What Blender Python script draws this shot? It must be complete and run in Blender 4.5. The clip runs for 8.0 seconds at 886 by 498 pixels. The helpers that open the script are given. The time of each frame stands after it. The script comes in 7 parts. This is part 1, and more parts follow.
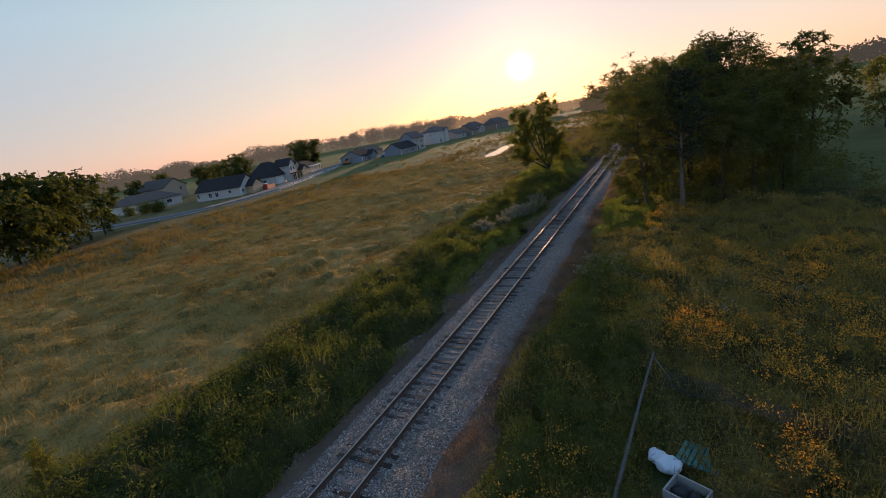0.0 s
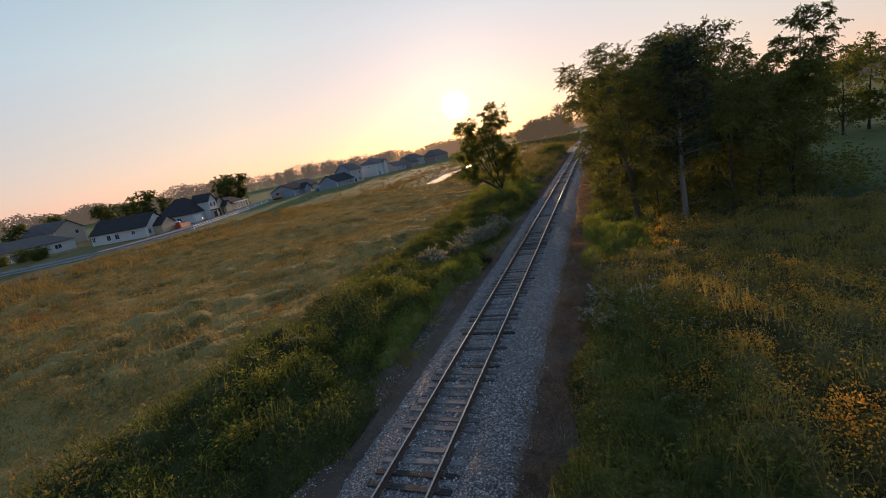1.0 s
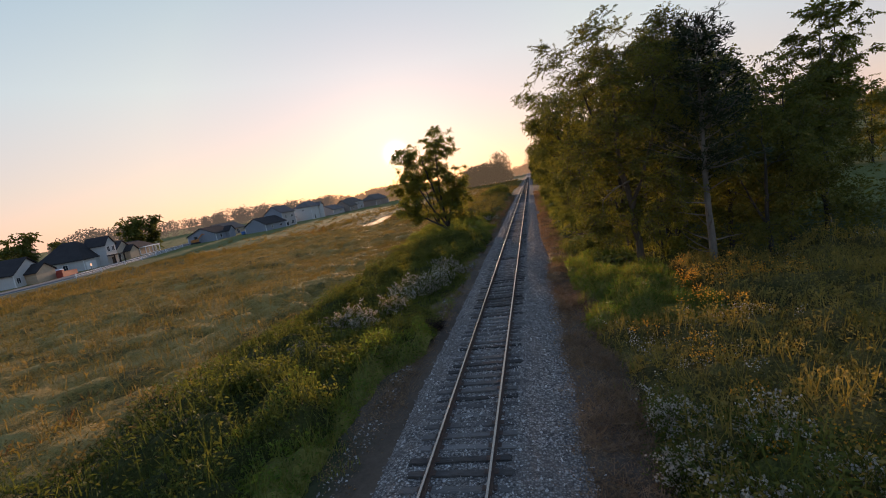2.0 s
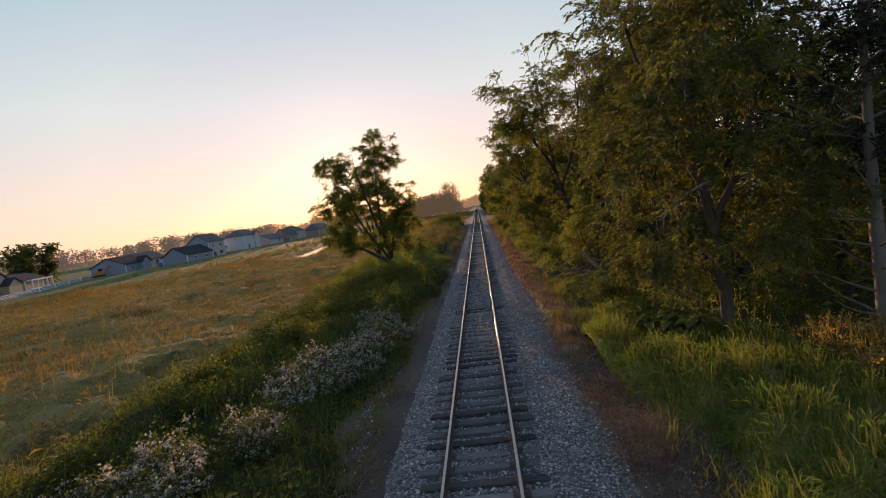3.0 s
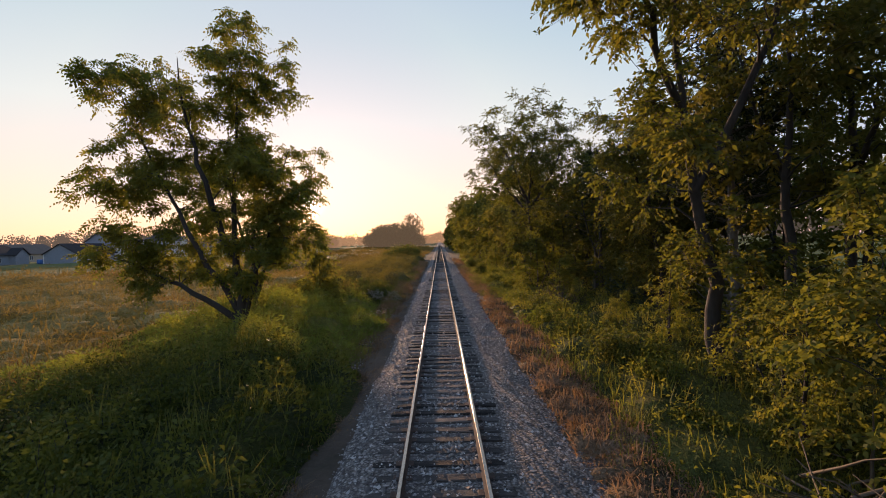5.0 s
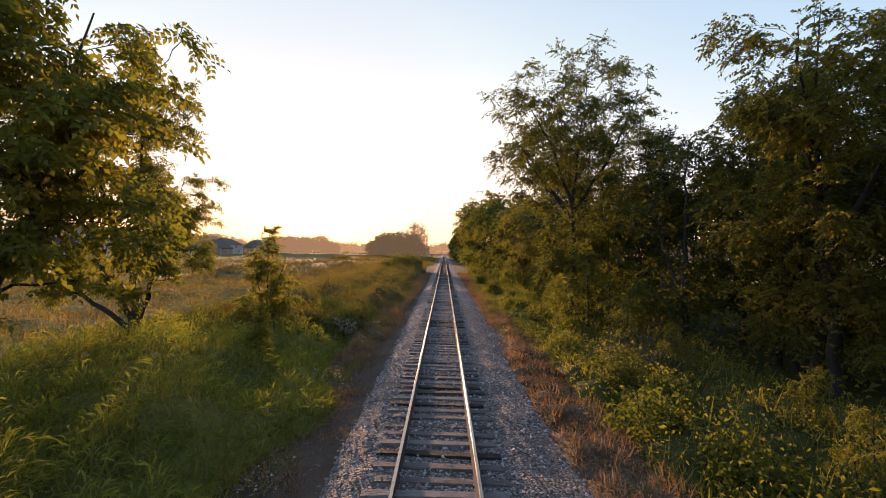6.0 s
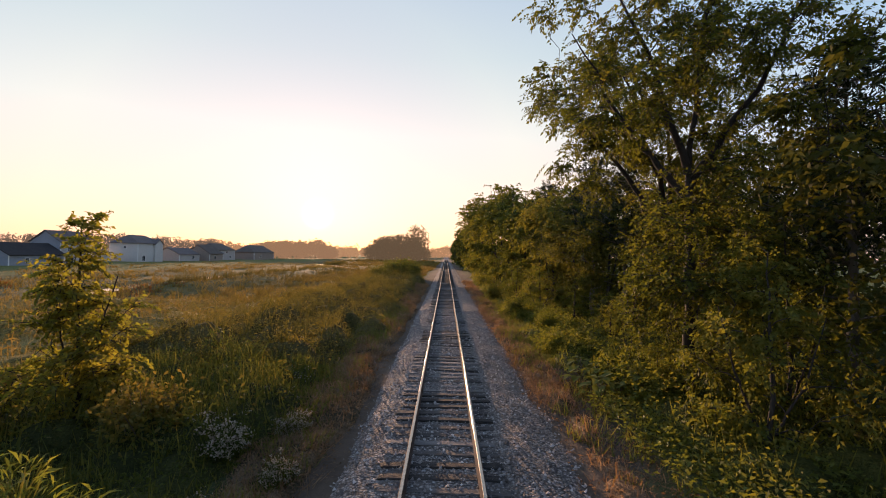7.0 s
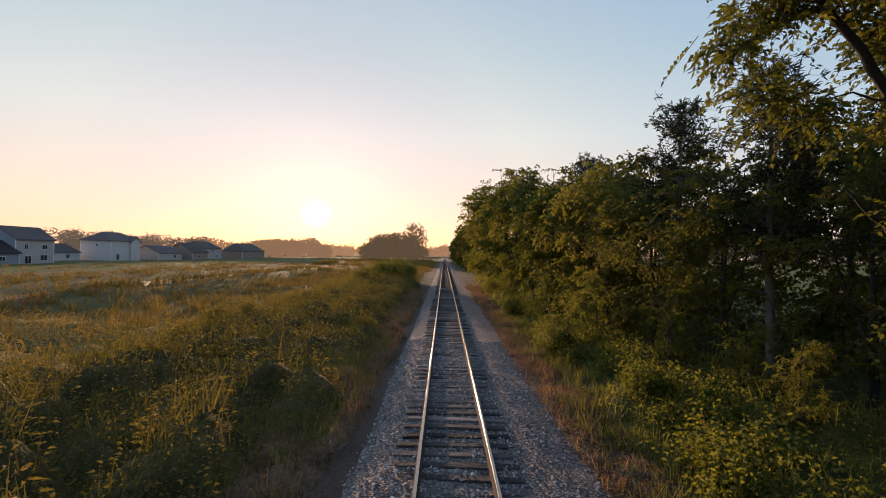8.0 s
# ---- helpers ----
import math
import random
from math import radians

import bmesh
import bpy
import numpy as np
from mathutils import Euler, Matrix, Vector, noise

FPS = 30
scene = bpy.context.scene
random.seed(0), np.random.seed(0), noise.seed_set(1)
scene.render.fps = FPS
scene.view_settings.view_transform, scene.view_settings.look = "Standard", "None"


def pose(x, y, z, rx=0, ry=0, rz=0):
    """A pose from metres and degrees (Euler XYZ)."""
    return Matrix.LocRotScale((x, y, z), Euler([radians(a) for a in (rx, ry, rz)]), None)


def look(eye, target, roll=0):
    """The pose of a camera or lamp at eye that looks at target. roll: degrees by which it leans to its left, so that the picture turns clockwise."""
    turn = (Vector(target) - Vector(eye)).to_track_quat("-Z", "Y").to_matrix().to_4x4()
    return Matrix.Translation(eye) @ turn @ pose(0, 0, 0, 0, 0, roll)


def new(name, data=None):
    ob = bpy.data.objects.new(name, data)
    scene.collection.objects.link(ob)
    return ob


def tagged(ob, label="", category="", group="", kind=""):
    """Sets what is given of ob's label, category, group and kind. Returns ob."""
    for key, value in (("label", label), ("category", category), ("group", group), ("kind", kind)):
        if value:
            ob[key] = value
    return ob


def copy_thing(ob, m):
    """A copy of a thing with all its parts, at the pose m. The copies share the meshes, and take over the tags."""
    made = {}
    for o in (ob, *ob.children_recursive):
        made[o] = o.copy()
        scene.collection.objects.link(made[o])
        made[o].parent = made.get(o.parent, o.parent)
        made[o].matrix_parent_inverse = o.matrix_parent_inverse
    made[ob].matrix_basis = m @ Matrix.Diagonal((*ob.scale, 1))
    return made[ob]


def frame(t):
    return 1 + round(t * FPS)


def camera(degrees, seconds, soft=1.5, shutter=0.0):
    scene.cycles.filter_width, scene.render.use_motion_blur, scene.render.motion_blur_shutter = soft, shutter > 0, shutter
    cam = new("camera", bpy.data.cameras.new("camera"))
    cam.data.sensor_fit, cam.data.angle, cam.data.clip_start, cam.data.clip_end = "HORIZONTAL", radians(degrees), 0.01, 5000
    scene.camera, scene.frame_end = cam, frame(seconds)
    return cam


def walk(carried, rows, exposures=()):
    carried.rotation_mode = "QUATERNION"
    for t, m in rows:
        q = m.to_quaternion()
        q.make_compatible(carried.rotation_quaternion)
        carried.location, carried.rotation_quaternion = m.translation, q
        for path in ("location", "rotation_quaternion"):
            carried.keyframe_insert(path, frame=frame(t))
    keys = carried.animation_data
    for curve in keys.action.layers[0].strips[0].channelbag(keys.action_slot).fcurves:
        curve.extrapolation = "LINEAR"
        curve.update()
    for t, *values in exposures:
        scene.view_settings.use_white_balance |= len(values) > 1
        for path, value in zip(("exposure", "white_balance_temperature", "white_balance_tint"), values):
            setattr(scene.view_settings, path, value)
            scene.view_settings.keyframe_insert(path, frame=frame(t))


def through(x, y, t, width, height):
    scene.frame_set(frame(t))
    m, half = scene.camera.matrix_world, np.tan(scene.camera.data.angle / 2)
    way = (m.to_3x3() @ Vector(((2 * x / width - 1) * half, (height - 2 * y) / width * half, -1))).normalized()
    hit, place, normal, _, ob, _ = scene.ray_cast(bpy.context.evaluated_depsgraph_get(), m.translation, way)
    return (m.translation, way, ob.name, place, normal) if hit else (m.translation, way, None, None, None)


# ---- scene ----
cam = camera(89.0, 8.0, 1.0)
PATH = [
    (0, (10.89, -12.389, 11.691), (9.968, -10.697, 11.154), -9.8),
    (0.5, (8.109, -7.097, 10.043), (7.302, -5.334, 9.551), -11.2),
    (1, (5.843, -1.583, 8.656), (5.154, 0.243, 8.221), -10.7),
    (1.5, (4.047, 3.824, 7.437), (3.47, 5.704, 7.074), -8.9),
    (2, (2.532, 9.665, 6.517), (2.113, 11.6, 6.235), -9.6),
    (2.2, (2.059, 11.951, 6.241), (1.707, 13.902, 5.979), -10.4),
    (3.3, (0.373, 26.449, 5.057), (0.243, 28.439, 4.909), -7.3),
    (3.5, (0.235, 28.969, 4.858), (0.128, 30.962, 4.732), -6.5),
    (4, (-0.008, 35.271, 4.496), (-0.053, 37.268, 4.412), -5.2),
    (4.5, (-0.092, 41.16, 4.301), (-0.103, 43.159, 4.243), -3.5),
    (4.7, (-0.055, 43.371, 4.237), (-0.054, 45.371, 4.184), -2.5),
    (5.8, (0.034, 55.474, 3.973), (0.039, 57.474, 3.979), 1.3),
    (6, (0.017, 58.107, 4.039), (0.011, 60.107, 4.049), 1.6),
    (6.5, (0.032, 64.803, 4.084), (0.016, 66.803, 4.103), 1.7),
    (7, (-0.023, 71.307, 4.241), (-0.037, 73.307, 4.266), 1.1),
    (7.5, (-0.19, 77.796, 4.137), (-0.201, 79.796, 4.169), 1.3),
    (8, (-0.32, 84.439, 4.225), (-0.326, 86.439, 4.246), 1.2),
]
EXPOSURES = [(0.0, 0.30, 6480, 22), (2.2, 0.43, 6800, 26), (4.7, 0.50, 6900, 27), (5.7, 1.00, 7350, 32), (6.2, 0.97, 7400, 32), (6.6, 0.84, 7400, 31), (6.9, 0.75, 7300, 30), (8.0, 0.50, 7080, 27)]
walk(cam, [(t, look(eye, target, roll)) for t, eye, target, roll in PATH], EXPOSURES)

# ---- sky and sun ----
SUN_AZ, SUN_EL = radians(-16.0), radians(4.6)      # from +y, to the left; above the horizon
SUN_DIR = Vector((math.sin(SUN_AZ) * math.cos(SUN_EL), math.cos(SUN_AZ) * math.cos(SUN_EL), math.sin(SUN_EL)))


def node(tree, kind, **inputs):
    n = tree.nodes.new(kind)
    for key, value in inputs.items():
        n.inputs[key.replace("_", " ")].default_value = value
    return n


def math_node(tree, op, a, b=None, clamp=False):
    n = tree.nodes.new("ShaderNodeMath")
    n.operation, n.use_clamp = op, clamp
    for i, v in enumerate((a, b)):
        if v is None:
            continue
        if isinstance(v, (int, float)):
            n.inputs[i].default_value = v
        else:
            tree.links.new(v, n.inputs[i])
    return n.outputs[0]


def mix_colour(tree, fac, a, b, blend="MIX"):
    n = tree.nodes.new("ShaderNodeMix")
    n.data_type, n.blend_type = "RGBA", blend
    for slot, v in ((0, fac), (6, a), (7, b)):
        if isinstance(v, (int, float)):
            n.inputs[slot].default_value = v
        elif isinstance(v, tuple):
            n.inputs[slot].default_value = (*v, 1.0)
        else:
            tree.links.new(v, n.inputs[slot])
    return n.outputs[2]


def ramp(tree, fac, stops):
    n = tree.nodes.new("ShaderNodeValToRGB")
    while len(n.color_ramp.elements) < len(stops):
        n.color_ramp.elements.new(0.5)
    for e, (p, c) in zip(n.color_ramp.elements, stops):
        e.position, e.color = p, (*c, 1.0)
    tree.links.new(fac, n.inputs[0])
    return n.outputs[0]


def make_world():
    w = bpy.data.worlds.new("evening_sky")
    scene.world = w
    w.use_nodes = True
    t = w.node_tree
    t.nodes.clear()
    sky = t.nodes.new("ShaderNodeTexSky")
    sky.sky_type, sky.sun_disc = "NISHITA", False
    sky.sun_elevation, sky.sun_rotation = SUN_EL, SUN_AZ
    sky.altitude, sky.air_density, sky.dust_density, sky.ozone_density = 200, 1.0, 0.3, 2.0
    coord = t.nodes.new("ShaderNodeTexCoord")
    unit = t.nodes.new("ShaderNodeVectorMath")
    unit.operation = "NORMALIZE"
    t.links.new(coord.outputs["Generated"], unit.inputs[0])
    dot = t.nodes.new("ShaderNodeVectorMath")
    dot.operation = "DOT_PRODUCT"
    t.links.new(unit.outputs[0], dot.inputs[0])
    dot.inputs[1].default_value = SUN_DIR
    d = math_node(t, "MAXIMUM", dot.outputs["Value"], 0.0)
    # pale haze low in the sky, and the aureole of the low sun in it
    sep = t.nodes.new("ShaderNodeSeparateXYZ")
    t.links.new(unit.outputs[0], sep.inputs[0])
    up = math_node(t, "MAXIMUM", sep.outputs[2], 0.0)
    veil = ramp(t, up, SKY_VEIL)
    # bluer away from the sun, paler round it
    veil = mix_colour(t, 1.0, veil, ramp(t, d, [(0.40, (0.57, 0.79, 1.08)), (0.70, (0.77, 0.89, 1.02)), (0.90, (0.98, 0.99, 0.97)), (0.985, (0.92, 0.86, 0.92))]), "MULTIPLY")
    disc = math_node(t, "MULTIPLY", math_node(t, "POWER", d, 8000.0), SUN_GLOW[0])
    near = math_node(t, "MULTIPLY", math_node(t, "POWER", d, 150.0), SUN_GLOW[1])
    wide = math_node(t, "MULTIPLY", math_node(t, "POWER", d, 9.0), SUN_GLOW[2])
    glow = mix_colour(t, 1.0, mix_colour(t, 1.0, (1.0, 0.76, 0.56), near, "MULTIPLY"), mix_colour(t, 1.0, (1.0, 0.80, 0.69), wide, "MULTIPLY"), "ADD")
    glow = mix_colour(t, 1.0, glow, mix_colour(t, 1.0, (1.0, 0.9, 0.7), disc, "MULTIPLY"), "ADD")
    base = mix_colour(t, 1.0, mix_colour(t, 1.0, sky.outputs[0], (SKY_STRENGTH,) * 3, "MULTIPLY"), veil, "ADD")
    out = node(t, "ShaderNodeBackground", Strength=1.0)
    t.links.new(mix_colour(t, 1.0, base, glow, "ADD"), out.inputs[0])
    end = t.nodes.new("ShaderNodeOutputWorld")
    t.links.new(out.outputs[0], end.inputs[0])


SKY_STRENGTH = 0.05
SKY_VEIL = [(0.0, (0.62, 0.335, 0.27)), (0.10, (0.52, 0.398, 0.31)), (0.25, (0.42, 0.466, 0.408)), (0.4, (0.30, 0.40, 0.395)), (0.55, (0.235, 0.338, 0.395)), (1.0, (0.12, 0.22, 0.35))]
SUN_GLOW = (3.0, 0.045, 0.034)
make_world()
sun = new("sun", bpy.data.lights.new("sun", "SUN"))
sun.data.energy, sun.data.angle, sun.data.color = 3.6, radians(1.2), (1.0, 0.69, 0.41)
sun.matrix_world = look(SUN_DIR * 100, (0, 0, 0))


# ---- materials ----
def shader(name):
    m = bpy.data.materials.new(name)
    m.use_nodes = True
    t = m.node_tree
    return m, t, t.nodes["Principled BSDF"]


def noise_of(t, scale, detail=4.0, rough=0.55, vector=None, kind="Object"):
    n = node(t, "ShaderNodeTexNoise", Scale=scale, Detail=detail, Roughness=rough)
    if vector is None:
        vector = t.nodes.new("ShaderNodeTexCoord").outputs[kind]
    t.links.new(vector, n.inputs["Vector"])
    return n.outputs[0]


def bump(t, bsdf, height, strength, distance):
    b = node(t, "ShaderNodeBump", Strength=strength, Distance=distance)
    t.links.new(height, b.inputs["Height"])
    t.links.new(b.outputs[0], bsdf.inputs["Normal"])


def leaf_material(name, colours, through=0.45, rough=0.7, patch=0.55, single=0.4, tint=(1.56, 1.32, 1.40), lit=(1.30, 1.12, 0.62)):
    """Leaves: each one takes its colour from the ramp; part of the light goes through."""
    m, t, bsdf = shader(name)
    geo = t.nodes.new("ShaderNodeNewGeometry")
    info = t.nodes.new("ShaderNodeObjectInfo")
    big = noise_of(t, patch, 2.0 if single > 0.5 else 5.0, 0.6)
    f = math_node(t, "MULTIPLY", geo.outputs["Random Per Island"], single)
    f = math_node(t, "ADD", f, math_node(t, "MULTIPLY", math_node(t, "SUBTRACT", big, 0.32 if single > 0.5 else 0.26), 1.1 if single > 0.5 else 1.5))
    f = math_node(t, "ADD", f, math_node(t, "MULTIPLY", math_node(t, "SUBTRACT", info.outputs["Random"], 0.5), 0.42), clamp=True)
    n = len(colours) - 1
    c = ramp(t, f, [(i / n, tuple(k * v for k, v in zip(tint, col))) for i, col in enumerate(colours)])
    t.links.new(c, bsdf.inputs["Base Color"])
    bsdf.inputs["Roughness"].default_value = rough
    bsdf.inputs["Specular IOR Level"].default_value = 0.15
    trans = t.nodes.new("ShaderNodeBsdfTranslucent")
    t.links.new(mix_colour(t, 1.0, c, lit, "MULTIPLY"), trans.inputs[0])
    mix = node(t, "ShaderNodeMixShader", Fac=through)
    t.links.new(bsdf.outputs[0], mix.inputs[1])
    t.links.new(trans.outputs[0], mix.inputs[2])
    t.links.new(mix.outputs[0], t.nodes["Material Output"].inputs[0])
    return m


def plain(name, c1, c2, scale=6.0, rough=0.8, metal=0.0, bumpy=0.3, distance=0.02, stretch=None):
    """A surface that varies between two colours at two scales, with fine relief."""
    m, t, bsdf = shader(name)
    vec = t.nodes.new("ShaderNodeTexCoord").outputs["Object"]
    if stretch:
        mp = node(t, "ShaderNodeMapping", Scale=stretch)
        t.links.new(vec, mp.inputs[0])
        vec = mp.outputs[0]
    a, b = noise_of(t, scale, 6.0, 0.65, vec), noise_of(t, scale * 0.13, 3.0, 0.5, vec)
    info = t.nodes.new("ShaderNodeObjectInfo")
    f = math_node(t, "ADD", math_node(t, "MULTIPLY", a, 0.8), math_node(t, "MULTIPLY", b, 0.7))
    f = math_node(t, "ADD", f, math_node(t, "MULTIPLY", info.outputs["Random"], 0.3))
    f = math_node(t, "SUBTRACT", f, 0.4, clamp=True)
    t.links.new(ramp(t, f, [(0.15, c1), (0.85, c2)]), bsdf.inputs["Base Color"])
    bsdf.inputs["Roughness"].default_value, bsdf.inputs["Metallic"].default_value = rough, metal
    bump(t, bsdf, a, bumpy, distance)
    return m


def ground_material():
    """Soil and short growth: golden meadow, green verge, mown lawn, bare earth, by their places in the plan."""
    m, t, bsdf = shader("ground_growth")
    vec = t.nodes.new("ShaderNodeTexCoord").outputs["Object"]
    sep = t.nodes.new("ShaderNodeSeparateXYZ")
    t.links.new(vec, sep.inputs[0])
    x, y = sep.outputs[0], sep.outputs[1]
    broad, mid, fine = noise_of(t, 0.035, 3.0, 0.5, vec), noise_of(t, 0.35, 5.0, 0.6, vec), noise_of(t, 5.0, 5.0, 0.7, vec)

    def step(value, lo, hi):
        n = t.nodes.new("ShaderNodeMapRange")
        n.interpolation_type = "SMOOTHSTEP"
        t.links.new(value, n.inputs[0])
        n.inputs[1].default_value, n.inputs[2].default_value = lo, hi
        return n.outputs[0]
    f = math_node(t, "ADD", math_node(t, "MULTIPLY", mid, 0.75), math_node(t, "MULTIPLY", fine, 0.35))
    f = math_node(t, "ADD", f, math_node(t, "MULTIPLY", math_node(t, "SUBTRACT", broad, 0.5), 0.7))
    gold = ramp(t, f, [(0.3, (0.06, 0.062, 0.018)), (0.48, (0.12, 0.095, 0.032)), (0.62, (0.17, 0.12, 0.045)), (0.8, (0.19, 0.16, 0.07))])
    green = ramp(t, f, [(0.25, (0.022, 0.026, 0.009)), (0.5, (0.05, 0.062, 0.016)), (0.75, (0.09, 0.095, 0.025))])
    lawn = ramp(t, f, [(0.3, (0.08, 0.088, 0.024)), (0.7, (0.14, 0.138, 0.038))])
    earth = ramp(t, f, [(0.3, (0.055, 0.038, 0.027)), (0.7, (0.17, 0.113, 0.076))])
    wob = math_node(t, "ADD", x, math_node(t, "MULTIPLY", math_node(t, "SUBTRACT", mid, 0.5), 6.0))
    c = mix_colour(t, step(wob, -12.0, -8.0), gold, green)
    far_lawn = math_node(t, "MULTIPLY", step(wob, -66.0, -78.0), step(y, 80.0, 130.0))
    c = mix_colour(t, far_lawn, c, lawn)
    right_lawn = math_node(t, "MULTIPLY", step(wob, 24.0, 29.0), step(y, 30.0, 40.0))
    c = mix_colour(t, right_lawn, c, lawn)
    near = math_node(t, "MULTIPLY", step(wob, -5.5, -3.0), step(wob, 6.5, 4.0))
    c = mix_colour(t, near, c, earth)
    t.links.new(c, bsdf.inputs["Base Color"])
    bsdf.inputs["Roughness"].default_value = 0.95
    bsdf.inputs["Specular IOR Level"].default_value = 0.15
    bump(t, bsdf, f, 0.9, 0.25)
    return m


def ballast_material():
    m, t, bsdf = shader("crushed_stone")
    vec = t.nodes.new("ShaderNodeTexCoord").outputs["Object"]
    v = node(t, "ShaderNodeTexVoronoi", Scale=17.0)
    t.links.new(vec, v.inputs["Vector"])
    grime = noise_of(t, 0.6, 4.0, 0.6, vec)
    tone = t.nodes.new("ShaderNodeSeparateColor")
    t.links.new(v.outputs["Color"], tone.inputs[0])
    c = ramp(t, tone.outputs[0], [(0.0, (0.155, 0.117, 0.099)), (0.4, (0.335, 0.262, 0.212)), (0.8, (0.53, 0.43, 0.363)), (1.0, (0.70, 0.60, 0.52))])
    # the gaps between the stones
    c = mix_colour(t, 1.0, c, ramp(t, v.outputs["Distance"], [(0.0, (1.1, 1.1, 1.1)), (0.34, (0.8, 0.8, 0.8)), (0.62, (0.3, 0.29, 0.28))]), "MULTIPLY")
    c = mix_colour(t, math_node(t, "MULTIPLY", math_node(t, "SUBTRACT", grime, 0.42, True), 2.2, True), c, (0.15, 0.108, 0.085))
    # dark fines washed down the shoulders
    sep = t.nodes.new("ShaderNodeSeparateXYZ")
    t.links.new(vec, sep.inputs[0])
    wob = math_node(t, "ADD", math_node(t, "ABSOLUTE", math_node(t, "SUBTRACT", sep.outputs[0], 0.25)), math_node(t, "MULTIPLY", grime, 0.9))
    c = mix_colour(t, math_node(t, "MULTIPLY", math_node(t, "SUBTRACT", wob, 3.2, True), 1.6, True), c, (0.17, 0.115, 0.083))
    t.links.new(c, bsdf.inputs["Base Color"])
    bsdf.inputs["Roughness"].default_value = 0.9
    bump(t, bsdf, math_node(t, "SUBTRACT", 0.6, v.outputs["Distance"]), 1.0, 0.05)
    return m


def stone_material():
    m, t, bsdf = shader("stone_grey")
    geo = t.nodes.new("ShaderNodeNewGeometry")
    c = ramp(t, geo.outputs["Random Per Island"], [(0.0, (0.09, 0.068, 0.058)), (0.4, (0.25, 0.195, 0.157)), (0.8, (0.44, 0.358, 0.302)), (1.0, (0.66, 0.57, 0.49))])
    t.links.new(c, bsdf.inputs["Base Color"])
    bsdf.inputs["Roughness"].default_value = 0.85
    return m


def tie_material():
    m, t, bsdf = shader("weathered_tie_wood")
    vec = t.nodes.new("ShaderNodeTexCoord").outputs["Object"]
    mp = node(t, "ShaderNodeMapping", Scale=(1.0, 14.0, 14.0))
    t.links.new(vec, mp.inputs[0])
    info = t.nodes.new("ShaderNodeObjectInfo")
    off = t.nodes.new("ShaderNodeVectorMath")
    t.links.new(mp.outputs[0], off.inputs[0])
    t.links.new(math_node(t, "MULTIPLY", info.outputs["Random"], 50.0), off.inputs[1])
    grain, blot = noise_of(t, 3.0, 6.0, 0.7, off.outputs[0]), noise_of(t, 2.5, 3.0, 0.5, vec)
    f = math_node(t, "ADD", math_node(t, "MULTIPLY", grain, 0.7), math_node(t, "MULTIPLY", blot, 0.25))
    f = math_node(t, "ADD", f, math_node(t, "MULTIPLY", math_node(t, "SUBTRACT", info.outputs["Random"], 0.5), 0.55))
    t.links.new(ramp(t, f, [(0.2, (0.03, 0.024, 0.02)), (0.42, (0.095, 0.076, 0.064)), (0.65, (0.18, 0.147, 0.126)), (0.9, (0.31, 0.262, 0.228))]), bsdf.inputs["Base Color"])
    bsdf.inputs["Specular IOR Level"].default_value = 0.2
    bsdf.inputs["Roughness"].default_value = 0.85
    bump(t, bsdf, grain, 0.8, 0.03)
    return m


def rail_material():
    """Rusty web and foot, a worn bright strip on the running surface."""
    m, t, bsdf = shader("rail_steel")
    vec = t.nodes.new("ShaderNodeTexCoord").outputs["Object"]
    sep = t.nodes.new("ShaderNodeSeparateXYZ")
    t.links.new(vec, sep.inputs[0])
    worn = math_node(t, "GREATER_THAN", sep.outputs[2], -0.003)
    n = noise_of(t, 9.0, 4.0, 0.6, vec)
    rust = ramp(t, n, [(0.3, (0.055, 0.030, 0.020)), (0.7, (0.13, 0.065, 0.040))])
    steel = ramp(t, n, [(0.3, (0.24, 0.21, 0.19)), (0.7, (0.38, 0.34, 0.31))])
    t.links.new(mix_colour(t, worn, rust, steel), bsdf.inputs["Base Color"])
    t.links.new(math_node(t, "MULTIPLY", worn, 0.9), bsdf.inputs["Metallic"])
    t.links.new(math_node(t, "SUBTRACT", 0.85, math_node(t, "MULTIPLY", worn, 0.62)), bsdf.inputs["Roughness"])
    return m


GROUND, BALLAST, STONE, TIE, RAIL = ground_material(), ballast_material(), stone_material(), tie_material(), rail_material()
BARK = plain("bark", (0.018, 0.015, 0.013), (0.062, 0.05, 0.042), 9.0, 0.9, 0, 0.8, 0.03, (1, 1, 0.25))
WARM_BARK = plain("warm_bark", (0.04, 0.03, 0.021), (0.13, 0.097, 0.068), 9.0, 0.9, 0, 0.8, 0.03, (1, 1, 0.25))
PALE_BARK = plain("pale_bark", (0.09, 0.075, 0.06), (0.22, 0.185, 0.15), 9.0, 0.9, 0, 0.6, 0.02, (1, 1, 0.3))
CROWN = dict(tint=(1.40, 1.38, 1.42), lit=(1.26, 1.2, 0.55))
FRESH = dict(tint=(1.46, 1.23, 1.3), lit=(1.18, 1.1, 0.5))
LEAF_OAK = leaf_material("leaf_olive", [(0.034, 0.045, 0.011), (0.07, 0.08, 0.018), (0.115, 0.112, 0.025), (0.16, 0.135, 0.036)], 0.5, **CROWN)
LEAF_MID = leaf_material("leaf_mid", [(0.024, 0.034, 0.009), (0.046, 0.056, 0.014), (0.08, 0.083, 0.02)], **CROWN)
LEAF_ELM = leaf_material("leaf_yellowing", [(0.04, 0.051, 0.013), (0.076, 0.086, 0.019), (0.115, 0.115, 0.026), (0.165, 0.14, 0.034)], 0.55, **CROWN)
